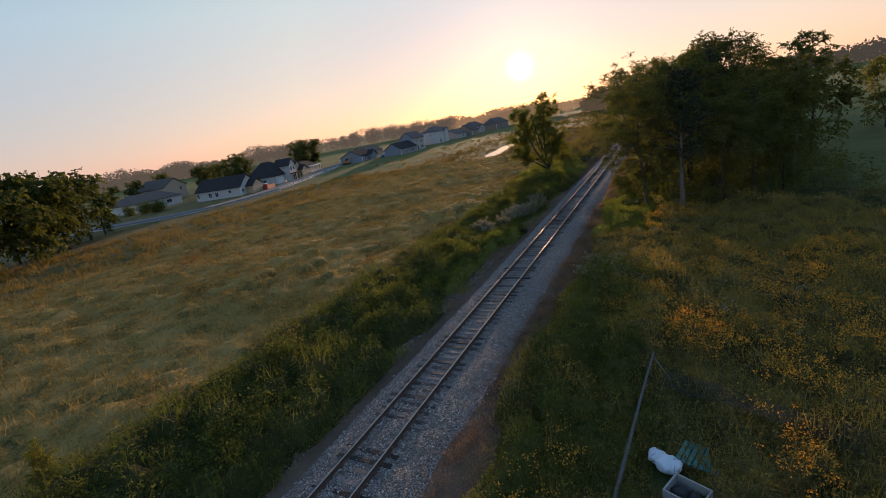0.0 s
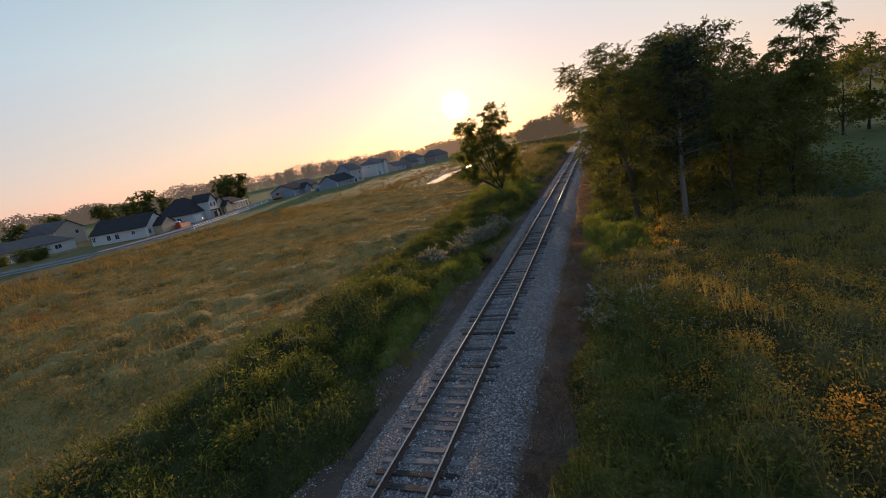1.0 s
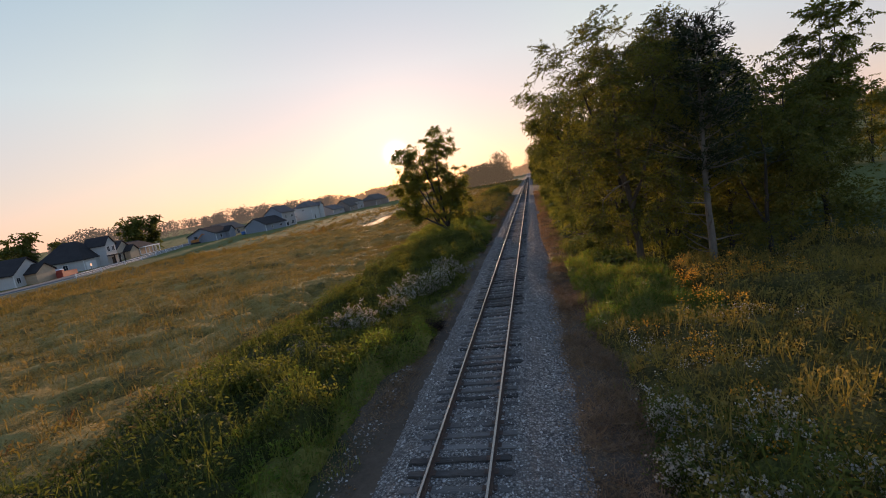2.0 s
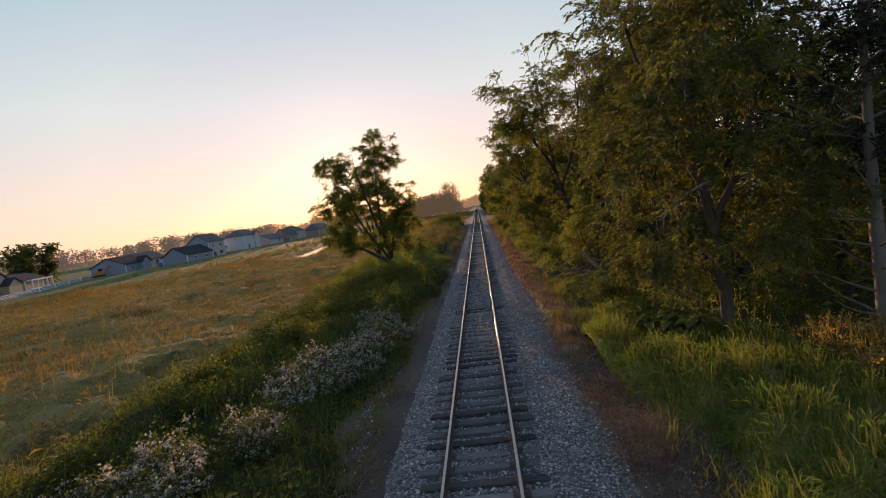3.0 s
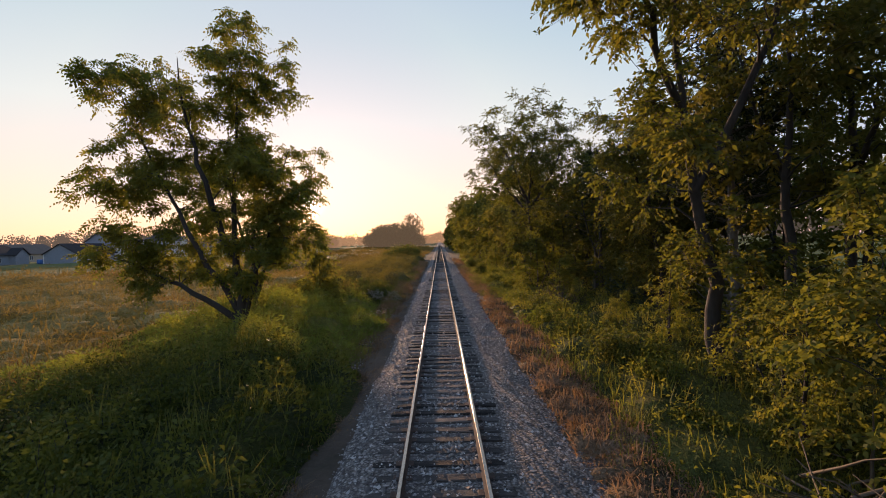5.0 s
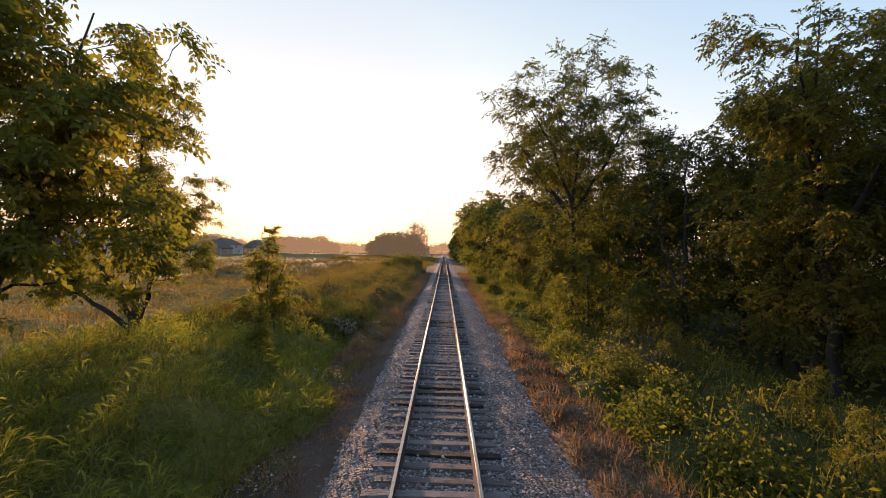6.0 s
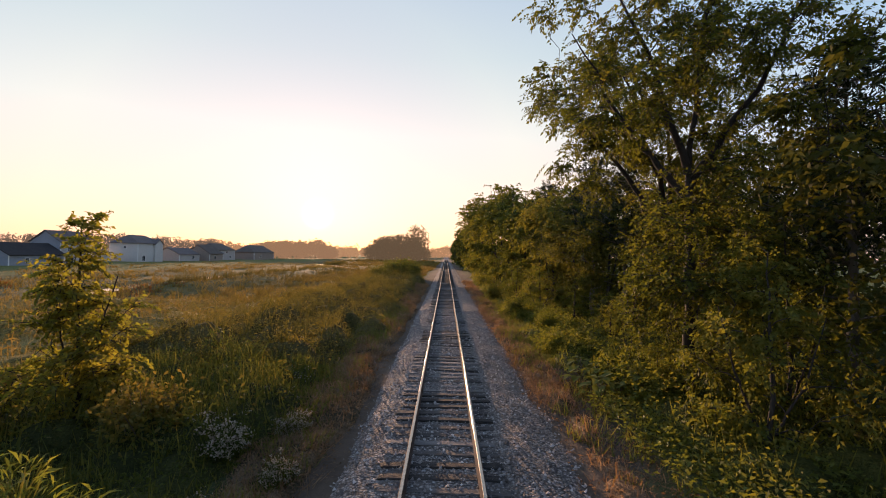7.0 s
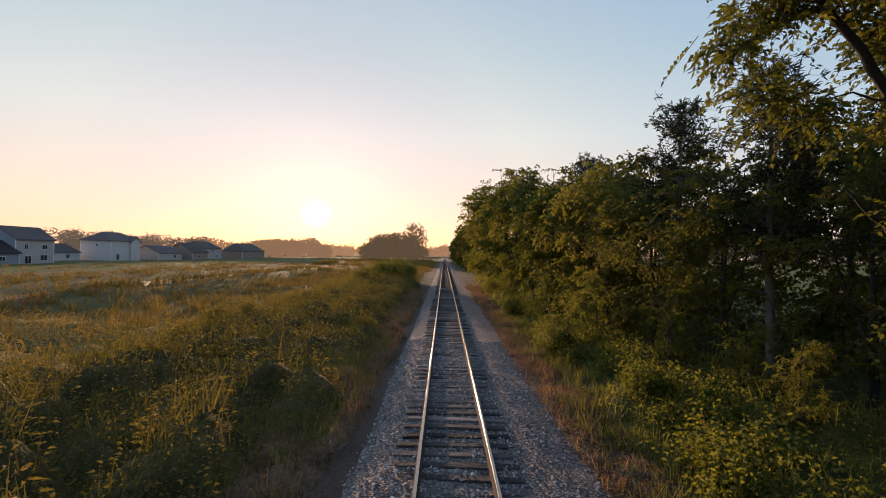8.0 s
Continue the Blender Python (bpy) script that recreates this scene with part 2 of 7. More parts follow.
LEAF_DARK = leaf_material("leaf_dark", [(0.040, 0.045, 0.013), (0.076, 0.078, 0.02), (0.125, 0.11, 0.028)], 0.5, **CROWN)
LEAF_FEATHER = leaf_material("leaf_compound", [(0.056, 0.08, 0.019), (0.112, 0.135, 0.031), (0.185, 0.178, 0.044)], 0.65, 0.6, 0.4, 0.3, tint=(1.38, 1.30, 1.35), lit=(1.25, 1.1, 0.48))
NEEDLE = leaf_material("needles", [(0.010, 0.020, 0.010), (0.022, 0.035, 0.016), (0.04, 0.05, 0.022)], 0.15)
LEAF_YELLOW = leaf_material("leaf_box_elder", [(0.028, 0.038, 0.01), (0.055, 0.065, 0.015), (0.085, 0.088, 0.02), (0.125, 0.11, 0.027)], 0.5, **CROWN)
LEAF_MAPLE = leaf_material("leaf_maple", [(0.026, 0.037, 0.010), (0.054, 0.066, 0.015), (0.10, 0.10, 0.022), (0.145, 0.125, 0.028)], 0.42, 0.7, 0.7, 0.25, **CROWN)
LEAF_SHRUB = leaf_material("leaf_shrub", [(0.042, 0.058, 0.015), (0.08, 0.096, 0.022), (0.125, 0.13, 0.03), (0.18, 0.158, 0.039)], 0.55, **CROWN)
LEAF_WEED = leaf_material("leaf_weed", [(0.026, 0.040, 0.011), (0.056, 0.076, 0.019), (0.098, 0.116, 0.028), (0.155, 0.148, 0.038)], 0.5, 0.65, 0.6, 0.4, tint=(1.36, 1.28, 1.3))
LEAF_EDGE = leaf_material("leaf_edge", [(0.042, 0.06, 0.014), (0.088, 0.115, 0.025), (0.15, 0.178, 0.039), (0.20, 0.195, 0.048)], 0.55, 0.7, 0.6, 0.3, **FRESH)
# leaves of the verge's sunlit stretch, the sunlight put into the colour
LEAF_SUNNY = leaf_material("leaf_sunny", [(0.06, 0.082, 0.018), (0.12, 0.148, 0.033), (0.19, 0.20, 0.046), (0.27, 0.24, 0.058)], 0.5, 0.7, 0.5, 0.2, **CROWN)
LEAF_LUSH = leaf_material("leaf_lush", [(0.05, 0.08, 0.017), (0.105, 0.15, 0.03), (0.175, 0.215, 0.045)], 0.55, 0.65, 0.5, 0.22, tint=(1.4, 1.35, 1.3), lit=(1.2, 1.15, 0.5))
LEAF_FIELD = leaf_material("leaf_field", [(0.05, 0.054, 0.015), (0.105, 0.096, 0.025), (0.17, 0.138, 0.036), (0.23, 0.172, 0.048)], 0.45, 0.7, 0.35, 0.4, tint=(1.5, 1.36, 1.4), lit=(1.1, 1.06, 0.6))
LEAF_VERGE = leaf_material("leaf_verge", [(0.034, 0.050, 0.013), (0.082, 0.108, 0.025), (0.145, 0.166, 0.038), (0.20, 0.19, 0.048)], 0.5, 0.65, 0.45, 0.22, **FRESH)
LEAF_SAGE = leaf_material("leaf_sage", [(0.055, 0.058, 0.02), (0.10, 0.095, 0.034), (0.16, 0.14, 0.06)], 0.4, 0.8, 0.5, 0.3)
LEAF_BIG = leaf_material("leaf_broad", [(0.048, 0.07, 0.016), (0.10, 0.135, 0.03), (0.15, 0.18, 0.042)], 0.45, 0.6, 0.8, **FRESH)
LEAF_TALL = leaf_material("leaf_tall_weed", [(0.05, 0.056, 0.016), (0.10, 0.090, 0.025), (0.155, 0.128, 0.037), (0.20, 0.158, 0.050)], 0.38, 0.7, 0.5, 0.3, tint=(1.5, 1.36, 1.4), lit=(1.08, 1.06, 0.6))
GRASS_GOLD = leaf_material("grass_gold", [(0.05, 0.056, 0.017), (0.10, 0.092, 0.027), (0.155, 0.122, 0.04), (0.195, 0.152, 0.056), (0.235, 0.20, 0.088)], 0.4, 0.7, 0.22, 0.25, tint=(1.52, 1.34, 1.3))
GRASS_RUST = leaf_material("grass_rust", [(0.09, 0.045, 0.018), (0.16, 0.075, 0.028), (0.22, 0.12, 0.05)], 0.4, 0.8, 0.3, 0.3)
GRASS_GREEN = leaf_material("grass_green", [(0.052, 0.076, 0.018), (0.10, 0.132, 0.03), (0.16, 0.174, 0.044)], 0.5, 0.6, 0.4)
GRASS_DEAD = leaf_material("grass_dead", [(0.08, 0.05, 0.03), (0.18, 0.112, 0.064), (0.26, 0.168, 0.098), (0.36, 0.25, 0.155)], 0.3, 0.8, 1.2, 0.35, tint=(1.2, 1.12, 1.15))
FLOWER_GOLD = leaf_material("flower_gold", [(0.26, 0.125, 0.015), (0.42, 0.22, 0.025), (0.50, 0.31, 0.04)], 0.35, 0.7)
FLOWER_WHITE = leaf_material("flower_white", [(0.25, 0.20, 0.155), (0.48, 0.405, 0.33), (0.70, 0.62, 0.53)], 0.35, 0.7, tint=(1.0, 1.0, 1.0), lit=(1.0, 0.92, 0.8))


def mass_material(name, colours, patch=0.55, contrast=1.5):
    """The close inner leaves of low growth; most colours hold the shade between leaves."""
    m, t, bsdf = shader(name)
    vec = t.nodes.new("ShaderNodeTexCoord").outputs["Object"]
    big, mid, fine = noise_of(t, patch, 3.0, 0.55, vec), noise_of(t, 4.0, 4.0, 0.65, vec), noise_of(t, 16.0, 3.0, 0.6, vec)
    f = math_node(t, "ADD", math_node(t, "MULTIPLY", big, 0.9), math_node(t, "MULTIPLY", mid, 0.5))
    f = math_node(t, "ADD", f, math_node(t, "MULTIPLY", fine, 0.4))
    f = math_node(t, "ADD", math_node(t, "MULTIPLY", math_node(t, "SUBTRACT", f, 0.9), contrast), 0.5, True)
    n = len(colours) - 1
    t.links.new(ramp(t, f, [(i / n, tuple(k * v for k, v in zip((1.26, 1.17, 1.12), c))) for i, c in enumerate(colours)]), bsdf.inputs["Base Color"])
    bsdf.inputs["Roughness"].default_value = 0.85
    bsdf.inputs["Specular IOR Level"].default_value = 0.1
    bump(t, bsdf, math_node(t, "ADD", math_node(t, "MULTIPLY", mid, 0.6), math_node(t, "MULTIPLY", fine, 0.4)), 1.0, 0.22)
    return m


# green, olive, field and edge are darkened: shade of the hollows put into the colour
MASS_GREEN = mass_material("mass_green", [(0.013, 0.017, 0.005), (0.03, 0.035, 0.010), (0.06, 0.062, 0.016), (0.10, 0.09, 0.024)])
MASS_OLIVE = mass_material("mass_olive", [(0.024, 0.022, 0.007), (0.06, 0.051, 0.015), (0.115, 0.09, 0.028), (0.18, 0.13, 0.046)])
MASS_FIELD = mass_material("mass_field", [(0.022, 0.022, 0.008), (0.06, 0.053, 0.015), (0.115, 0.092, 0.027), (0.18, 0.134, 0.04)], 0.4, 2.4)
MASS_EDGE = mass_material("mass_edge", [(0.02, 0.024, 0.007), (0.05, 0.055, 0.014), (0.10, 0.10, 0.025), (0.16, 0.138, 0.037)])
# sunlight put into the mass colour; also serves under the fresh grass
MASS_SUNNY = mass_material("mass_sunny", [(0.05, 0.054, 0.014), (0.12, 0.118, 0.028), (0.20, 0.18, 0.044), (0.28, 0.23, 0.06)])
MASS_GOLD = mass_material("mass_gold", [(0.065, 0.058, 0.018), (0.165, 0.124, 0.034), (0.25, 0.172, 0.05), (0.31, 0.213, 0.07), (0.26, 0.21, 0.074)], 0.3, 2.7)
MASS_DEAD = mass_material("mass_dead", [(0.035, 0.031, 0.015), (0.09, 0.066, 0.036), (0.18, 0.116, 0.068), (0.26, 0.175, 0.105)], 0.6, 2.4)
STALK = plain("dry_stalk", (0.07, 0.05, 0.03), (0.16, 0.11, 0.07), 12.0)


def haze_glow_material(name, leaf, mist, share):
    """Leaves of the horizon's backdrop; sunlit mist is painted in as emission over them."""
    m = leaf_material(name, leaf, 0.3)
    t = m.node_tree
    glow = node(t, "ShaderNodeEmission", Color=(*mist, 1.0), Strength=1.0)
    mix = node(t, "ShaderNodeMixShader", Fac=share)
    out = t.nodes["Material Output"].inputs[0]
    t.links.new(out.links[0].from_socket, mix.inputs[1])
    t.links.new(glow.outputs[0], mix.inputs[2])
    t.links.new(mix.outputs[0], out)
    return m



# ---- building helpers ----
RNG = np.random.default_rng(7)
TABLE = np.random.default_rng(3).random((256, 256))


def value_noise(x, y, scale):
    """Smooth noise from 0 to 1 over the plan."""
    u, v = np.asarray(x, float) / scale + 1000.0, np.asarray(y, float) / scale + 1000.0
    i, j = np.floor(u).astype(int), np.floor(v).astype(int)
    a, b = u - i, v - j
    a, b = a * a * (3 - 2 * a), b * b * (3 - 2 * b)
    p, q, r, s = TABLE[i % 256, j % 256], TABLE[(i + 1) % 256, j % 256], TABLE[i % 256, (j + 1) % 256], TABLE[(i + 1) % 256, (j + 1) % 256]
    return (p * (1 - a) + q * a) * (1 - b) + (r * (1 - a) + s * a) * b


def ramped(v, lo, hi):
    f = np.clip((np.asarray(v, float) - lo) / (hi - lo), 0, 1)
    return f * f * (3 - 2 * f)


PONDS = [(-41.0, 158.0, 5.4, 38.0), (-54.0, 266.0, 5.0, 20.0)]
SLANT = 0.03


def pond_reach(x, y, px, py, rx, ry):
    """1 on a pond's shore, less within it; the ponds lie aslant."""
    return np.sqrt(((x - px + SLANT * (y - py)) / rx) ** 2 + ((y - py) / ry) ** 2)


def ground_z(x, y):
    """The height of the ground over the plan; the rails' tops are at 0."""
    x, y = np.asarray(x, float), np.asarray(y, float)
    z = -0.42 - 0.25 * ramped(-x, 2.6, 6.0) - 0.12 * ramped(x, 3.0, 6.5)
    z = z + (value_noise(x, y, 9.0) - 0.5) * 0.5 * ramped(np.abs(x), 5.0, 12.0) + (value_noise(x, y, 2.2) - 0.5) * 0.16 * ramped(np.abs(x), 2.6, 5.0)
    z = z - 0.15 * ramped(-x, 60, 110)
    z = z + 3.0 * ramped(x, 60, 160) * ramped(y, 60, 200)
    z = z + 0.85 * ramped(x, -38.0, -34.0) * ramped(-x, 25.0, 31.0) * ramped(y, 112, 128) * ramped(-y, -225, -205)
    for px, py, rx, ry in PONDS:
        d = pond_reach(x, y, px, py, rx, ry)
        z = z - 0.75 * (1 - ramped(d, 0.75, 1.25))
    return z


def mesh_of(name, verts, faces, material, smooth=False):
    """A mesh from arrays of corners and of equal-sided faces."""
    verts, faces = np.asarray(verts, np.float32), np.asarray(faces, np.int32)
    me = bpy.data.meshes.new(name)
    me.vertices.add(len(verts))
    me.vertices.foreach_set("co", verts.ravel())
    me.loops.add(faces.size)
    me.loops.foreach_set("vertex_index", faces.ravel())
    me.polygons.add(len(faces))
    me.polygons.foreach_set("loop_start", np.arange(len(faces), dtype=np.int32) * faces.shape[1])
    if smooth:
        me.polygons.foreach_set("use_smooth", np.ones(len(faces), bool))
    me.materials.append(material)
    me.update(calc_edges=True)
    return me


def array_part(name, verts, faces, material, parent=None, label="", smooth=False):
    ob = new(name, mesh_of(name, verts, faces, material, smooth))
    ob.parent = parent
    return tagged(ob, label)


def part(name, bm, material, parent=None, label=""):
    me = bpy.data.meshes.new(name)
    bmesh.ops.recalc_face_normals(bm, faces=bm.faces)
    bm.to_mesh(me)
    bm.free()
    me.materials.append(material)
    ob = new(name, me)
    ob.parent = parent
    return tagged(ob, label)


def add_box(bm, lo, hi, bevel=0.0):
    lo, hi = Vector(lo), Vector(hi)
    made = bmesh.ops.create_cube(bm, size=1.0, matrix=Matrix.Translation((lo + hi) / 2) @ Matrix.Diagonal((*(hi - lo), 1)))
    if bevel:
        edges = list({e for v in made["verts"] for e in v.link_edges})
        bmesh.ops.bevel(bm, geom=edges, offset=bevel, segments=1, affect="EDGES")
    return bm


def box(lo, hi, bevel=0.0):
    return add_box(bmesh.new(), lo, hi, bevel)


def add_prism(bm, outline, start, end, axis=0):
    """An outline in the other two axes, drawn out along an axis."""
    def at(a, b, c):
        return [(c, a, b), (a, c, b), (a, b, c)][axis]
    a, b = [bm.verts.new(at(*p, start)) for p in outline], [bm.verts.new(at(*p, end)) for p in outline]
    n = len(outline)
    bm.faces.new(a)
    bm.faces.new(b[::-1])
    for i in range(n):
        bm.faces.new((a[i], b[i], b[(i + 1) % n], a[(i + 1) % n]))
    return bm


def thing(name, label, category, group="", at=(0, 0, 0), turn=0.0, kind=""):
    ob = new(name)
    ob.matrix_world = pose(*at, 0, 0, turn)
    return tagged(ob, label, category, group, kind)


class Sprays:
    """Collects four-cornered leaves or three-cornered blades, made by the thousand."""

    def __init__(self):
        self.verts, self.count, self.sides = [], 0, 4

    def leaves(self, place, way, length, width, droop=0.15, rng=RNG):
        """Pointed, slightly folded leaves from place along way."""
        n = len(place)
        way = way / np.linalg.norm(way, axis=1, keepdims=True)
        ref = rng.normal(size=(n, 3))
        ref[:, 2] *= 0.35
        side = np.cross(way, ref)
        side /= np.linalg.norm(side, axis=1, keepdims=True) + 1e-9
        up = np.cross(side, way)
        length, width = np.broadcast_to(length, n)[:, None], np.broadcast_to(width, n)[:, None]
        mid = place + way * length * 0.45
        tip = place + way * length
        tip[:, 2] -= droop * length[:, 0]
        fold = up * width * 0.25
        self.verts.append(np.stack([place, mid + side * width * 0.5 + fold, tip, mid - side * width * 0.5 + fold], 1).reshape(-1, 3))
        self.count += n

    def flat_leaves(self, place, way, normal, length, width, droop=0.15):
        """Pointed leaves along way that lie across normal."""
        n = len(place)
        way = way / (np.linalg.norm(way, axis=1, keepdims=True) + 1e-9)
        side = np.cross(way, normal)
        side /= np.linalg.norm(side, axis=1, keepdims=True) + 1e-9
        length, width = np.broadcast_to(length, n)[:, None], np.broadcast_to(width, n)[:, None]
        mid, tip = place + way * length * 0.42, place + way * length
        mid[:, 2] += 0.04 * length[:, 0]
        tip[:, 2] -= droop * length[:, 0]
        self.verts.append(np.stack([place, mid + side * width * 0.5, tip, mid - side * width * 0.5], 1).reshape(-1, 3))
        self.count += n

    def blades(self, foot, tip, width, rng=RNG):
        """Narrow pointed blades of grass, all in one growth."""
        n = len(foot)
        a = rng.random(n) * 2 * np.pi
        side = np.stack([np.cos(a), np.sin(a), np.zeros(n)], 1) * np.broadcast_to(width, n)[:, None] * 0.5
        self.sides = 3
        self.verts.append(np.stack([foot - side, foot + side, tip], 1).reshape(-1, 3))
        self.count += n

    def arrays(self):
        return np.concatenate(self.verts), np.arange(self.count * self.sides).reshape(-1, self.sides)


class Wood:
    """Collects tapered round limbs."""

    def __init__(self):
        self.verts, self.faces, self.count = [], [], 0

    def limb(self, points, radii, sides=5):
        pts = np.asarray(points, float)
        n = len(pts)
        way = np.gradient(pts, axis=0)
        way /= np.linalg.norm(way, axis=1, keepdims=True) + 1e-9
        ref = np.array([0.0, 0.0, 1.0]) if abs(way[0, 2]) < 0.8 else np.array([1.0, 0.0, 0.0])
        u = np.cross(way, ref)
        u /= np.linalg.norm(u, axis=1, keepdims=True) + 1e-9
        v = np.cross(way, u)
        a = np.arange(sides) * 2 * np.pi / sides
        ring = pts[:, None] + (u[:, None] * np.cos(a)[None, :, None] + v[:, None] * np.sin(a)[None, :, None]) * np.asarray(radii, float)[:, None, None]
        i = np.arange(n - 1)[:, None] * sides + np.arange(sides)[None]
        j = np.arange(n - 1)[:, None] * sides + (np.arange(sides)[None] + 1) % sides
        self.verts.append(ring.reshape(-1, 3))
        self.faces.append(np.stack([i, j, j + sides, i + sides], -1).reshape(-1, 4) + self.count)
        self.count += n * sides

    def arrays(self):
        return np.concatenate(self.verts), np.concatenate(self.faces)


def bent(start, way, length, steps, rise, wander, rng):
    """A wandering line from start along way that turns upwards by rise."""
    pts, d = [np.array(start, float)], np.array(way, float)
    d /= np.linalg.norm(d)
    for _ in range(steps):
        d = d + rng.normal(size=3) * wander + np.array([0, 0, rise])
        d /= np.linalg.norm(d)
        pts.append(pts[-1] + d * length / steps)
    return np.array(pts)


def grow_tree(name, label, stems, crowns, seed, mats, leaf=0.15, clump=0.8, twigs=11, per=11, trunk_r=0.22, slim=0.6, droop=0.35, feather=False, group="", category="tree", twig_wood=True, boughs=0.5):
    """A tree grown from its stems into the crown: limbs branch off one another to reach clumps, and every clump
    is a spray of twigs with leaves in two rows. stems: lines of points, the first from the ground; crowns: bodies (x, y, z, rx, ry, rz, clumps)."""
    rng = np.random.default_rng(seed)
    tree = thing(name, label, category, group)
    wood, crown = Wood(), Sprays()
    nodes, thick = [], []
    for k, line in enumerate(stems):
        p = np.array(line, float)
        s = np.linspace(0, len(p) - 1, 4 * len(p))
        c = np.stack([np.interp(s, np.arange(len(p)), p[:, i]) for i in range(3)], 1)
        for _ in range(3):
            c[1:-1] = (c[:-2] + 2 * c[1:-1] + c[2:]) / 4
        c[1:-1] += rng.normal(size=(len(c) - 2, 3)) * trunk_r * 0.22
        r = np.linspace(trunk_r * (1.0 if k == 0 else 0.52), 0.014, len(c))
        r[0] *= 1.25 if k == 0 else 1.0
        wood.limb(c, r, 8)
        first = len(c) // 3 if k == 0 else 1
        nodes += list(c[first:])
        thick += list(r[first:])
    spots, outs = [], []
    for cx, cy, cz, rx, ry, rz, n in crowns:
        d = rng.normal(size=(n, 3))
        d /= np.linalg.norm(d, axis=1, keepdims=True)
        f = rng.random((n, 1)) ** 0.42 * (0.85 + 0.3 * rng.random((n, 1)))
        d2 = d[rng.integers(0, max(3, n // 7), n)]
        gather = rng.random((n, 1)) < boughs
        place = np.where(gather, d2 * 0.80 + np.clip(rng.normal(size=(n, 3)), -1.3, 1.3) * np.array([0.2, 0.2, 0.12]), d * f)
        d = np.where(gather, d2 * 0.7 + d * 0.3, d)
        spots.append(np.array([cx, cy, cz]) + place * np.array([rx, ry, rz]))
        outs.append(d)
    spots, outs = np.concatenate(spots), np.concatenate(outs)
    ok = spots[:, 2] > 0.35
    spots, outs = spots[ok], outs[ok]
    nodes, thick = np.array(nodes), np.array(thick)
    near = np.array([np.min(np.linalg.norm(nodes - c, axis=1)) for c in spots])
    for i in np.argsort(near):
        c = spots[i]
        d = c - nodes
        far = np.linalg.norm(d, axis=1)
        j = int(np.argmin(far + 1.2 * np.maximum(0, 0.25 * far - d[:, 2])))
        a, length = nodes[j], far[j]
        f = np.linspace(0, 1, 5)[:, None]
        line = a + (c - a) * f + rng.normal(size=(5, 3)) * 0.05 * length * (f * (1 - f) * 4)
        line[:, 2] += 0.10 * length * (4 * f * (1 - f))[:, 0]
        r = min(thick[j] * 0.7, 0.014 + 0.016 * length)
        rr = np.linspace(r, 0.012, 5)
        wood.limb(line, rr, 5 if r > 0.04 else 4)
        nodes, thick = np.concatenate([nodes, line[1:]]), np.concatenate([thick, rr[1:]])
    n = len(spots)
    many = np.maximum(3, np.round(twigs * (0.55 + 0.9 * rng.random(n)))).astype(int)
    start, out = np.repeat(spots, many, 0), np.repeat(outs, many, 0)
    m = len(start)
    start = start + rng.normal(size=(m, 3)) * clump * np.array([0.22, 0.22, 0.14])
    way = out * 0.55 + rng.normal(size=(m, 3)) * 0.75
    way[:, 2] = way[:, 2] * 0.6 + 0.12
    way /= np.linalg.norm(way, axis=1, keepdims=True)
    reach = clump * (0.55 + 0.6 * rng.random(m))
    fall = droop * (0.5 + rng.random(m))

    def along(s):
        p = start + way * (reach * s)[:, None]
        p[:, 2] -= fall * reach * s * s
        return p
    if twig_wood:
        tip = along(np.ones(m))
        for a, b in zip(start, tip):
            wood.limb([a, b], [0.009, 0.004], 3)
    flat = np.cross(way, np.array([0, 0, 1.0]) + rng.normal(size=(m, 3)) * 0.35)
    flat /= np.linalg.norm(flat, axis=1, keepdims=True) + 1e-9
    for k in range(per):
        s = (k + 0.4 + 0.6 * rng.random(m)) / per
        p = along(0.12 + 0.88 * s)
        side = flat * (1 if k % 2 else -1)
        if not feather:
            w = side * 0.8 + way * 0.6 + rng.normal(size=(m, 3)) * 0.28
            w[:, 2] -= 0.25
            crown.flat_leaves(p, w, np.array([0, 0, 0.5]) + rng.normal(size=(m, 3)) * 0.9, leaf * (0.7 + 0.6 * rng.random(m)), leaf * slim, 0.2)
            continue
        # feather leaves: an arching stalk with paired leaflets
        w = side * 0.9 + way * 0.55 + rng.normal(size=(m, 3)) * 0.4
        w[:, 2] = w[:, 2] * 0.7 - 0.1
        w /= np.linalg.norm(w, axis=1, keepdims=True)
        up = np.array([0, 0, 0.7]) + rng.normal(size=(m, 3)) * 0.7
        pair = np.cross(w, up)
        pair /= np.linalg.norm(pair, axis=1, keepdims=True) + 1e-9
        for q in range(4):
            c = p + w * leaf * (0.3 + 0.62 * q)
            c[:, 2] -= leaf * 0.10 * q * q
            for sgn in ((-1, 1) if q < 3 else (0,)):
                v = pair * sgn + w * (0.55 if sgn else 1.0)
                v[:, 2] -= 0.3 + 0.08 * q
                crown.flat_leaves(c, v, up + rng.normal(size=(m, 3)) * 0.4, leaf * (1.0 - 0.08 * q), leaf * 0.5, 0.12)
    array_part("trunk", *wood.arrays(), mats[0], tree, smooth=True)
    array_part("crown", *crown.arrays(), mats[1], tree)
    return tree


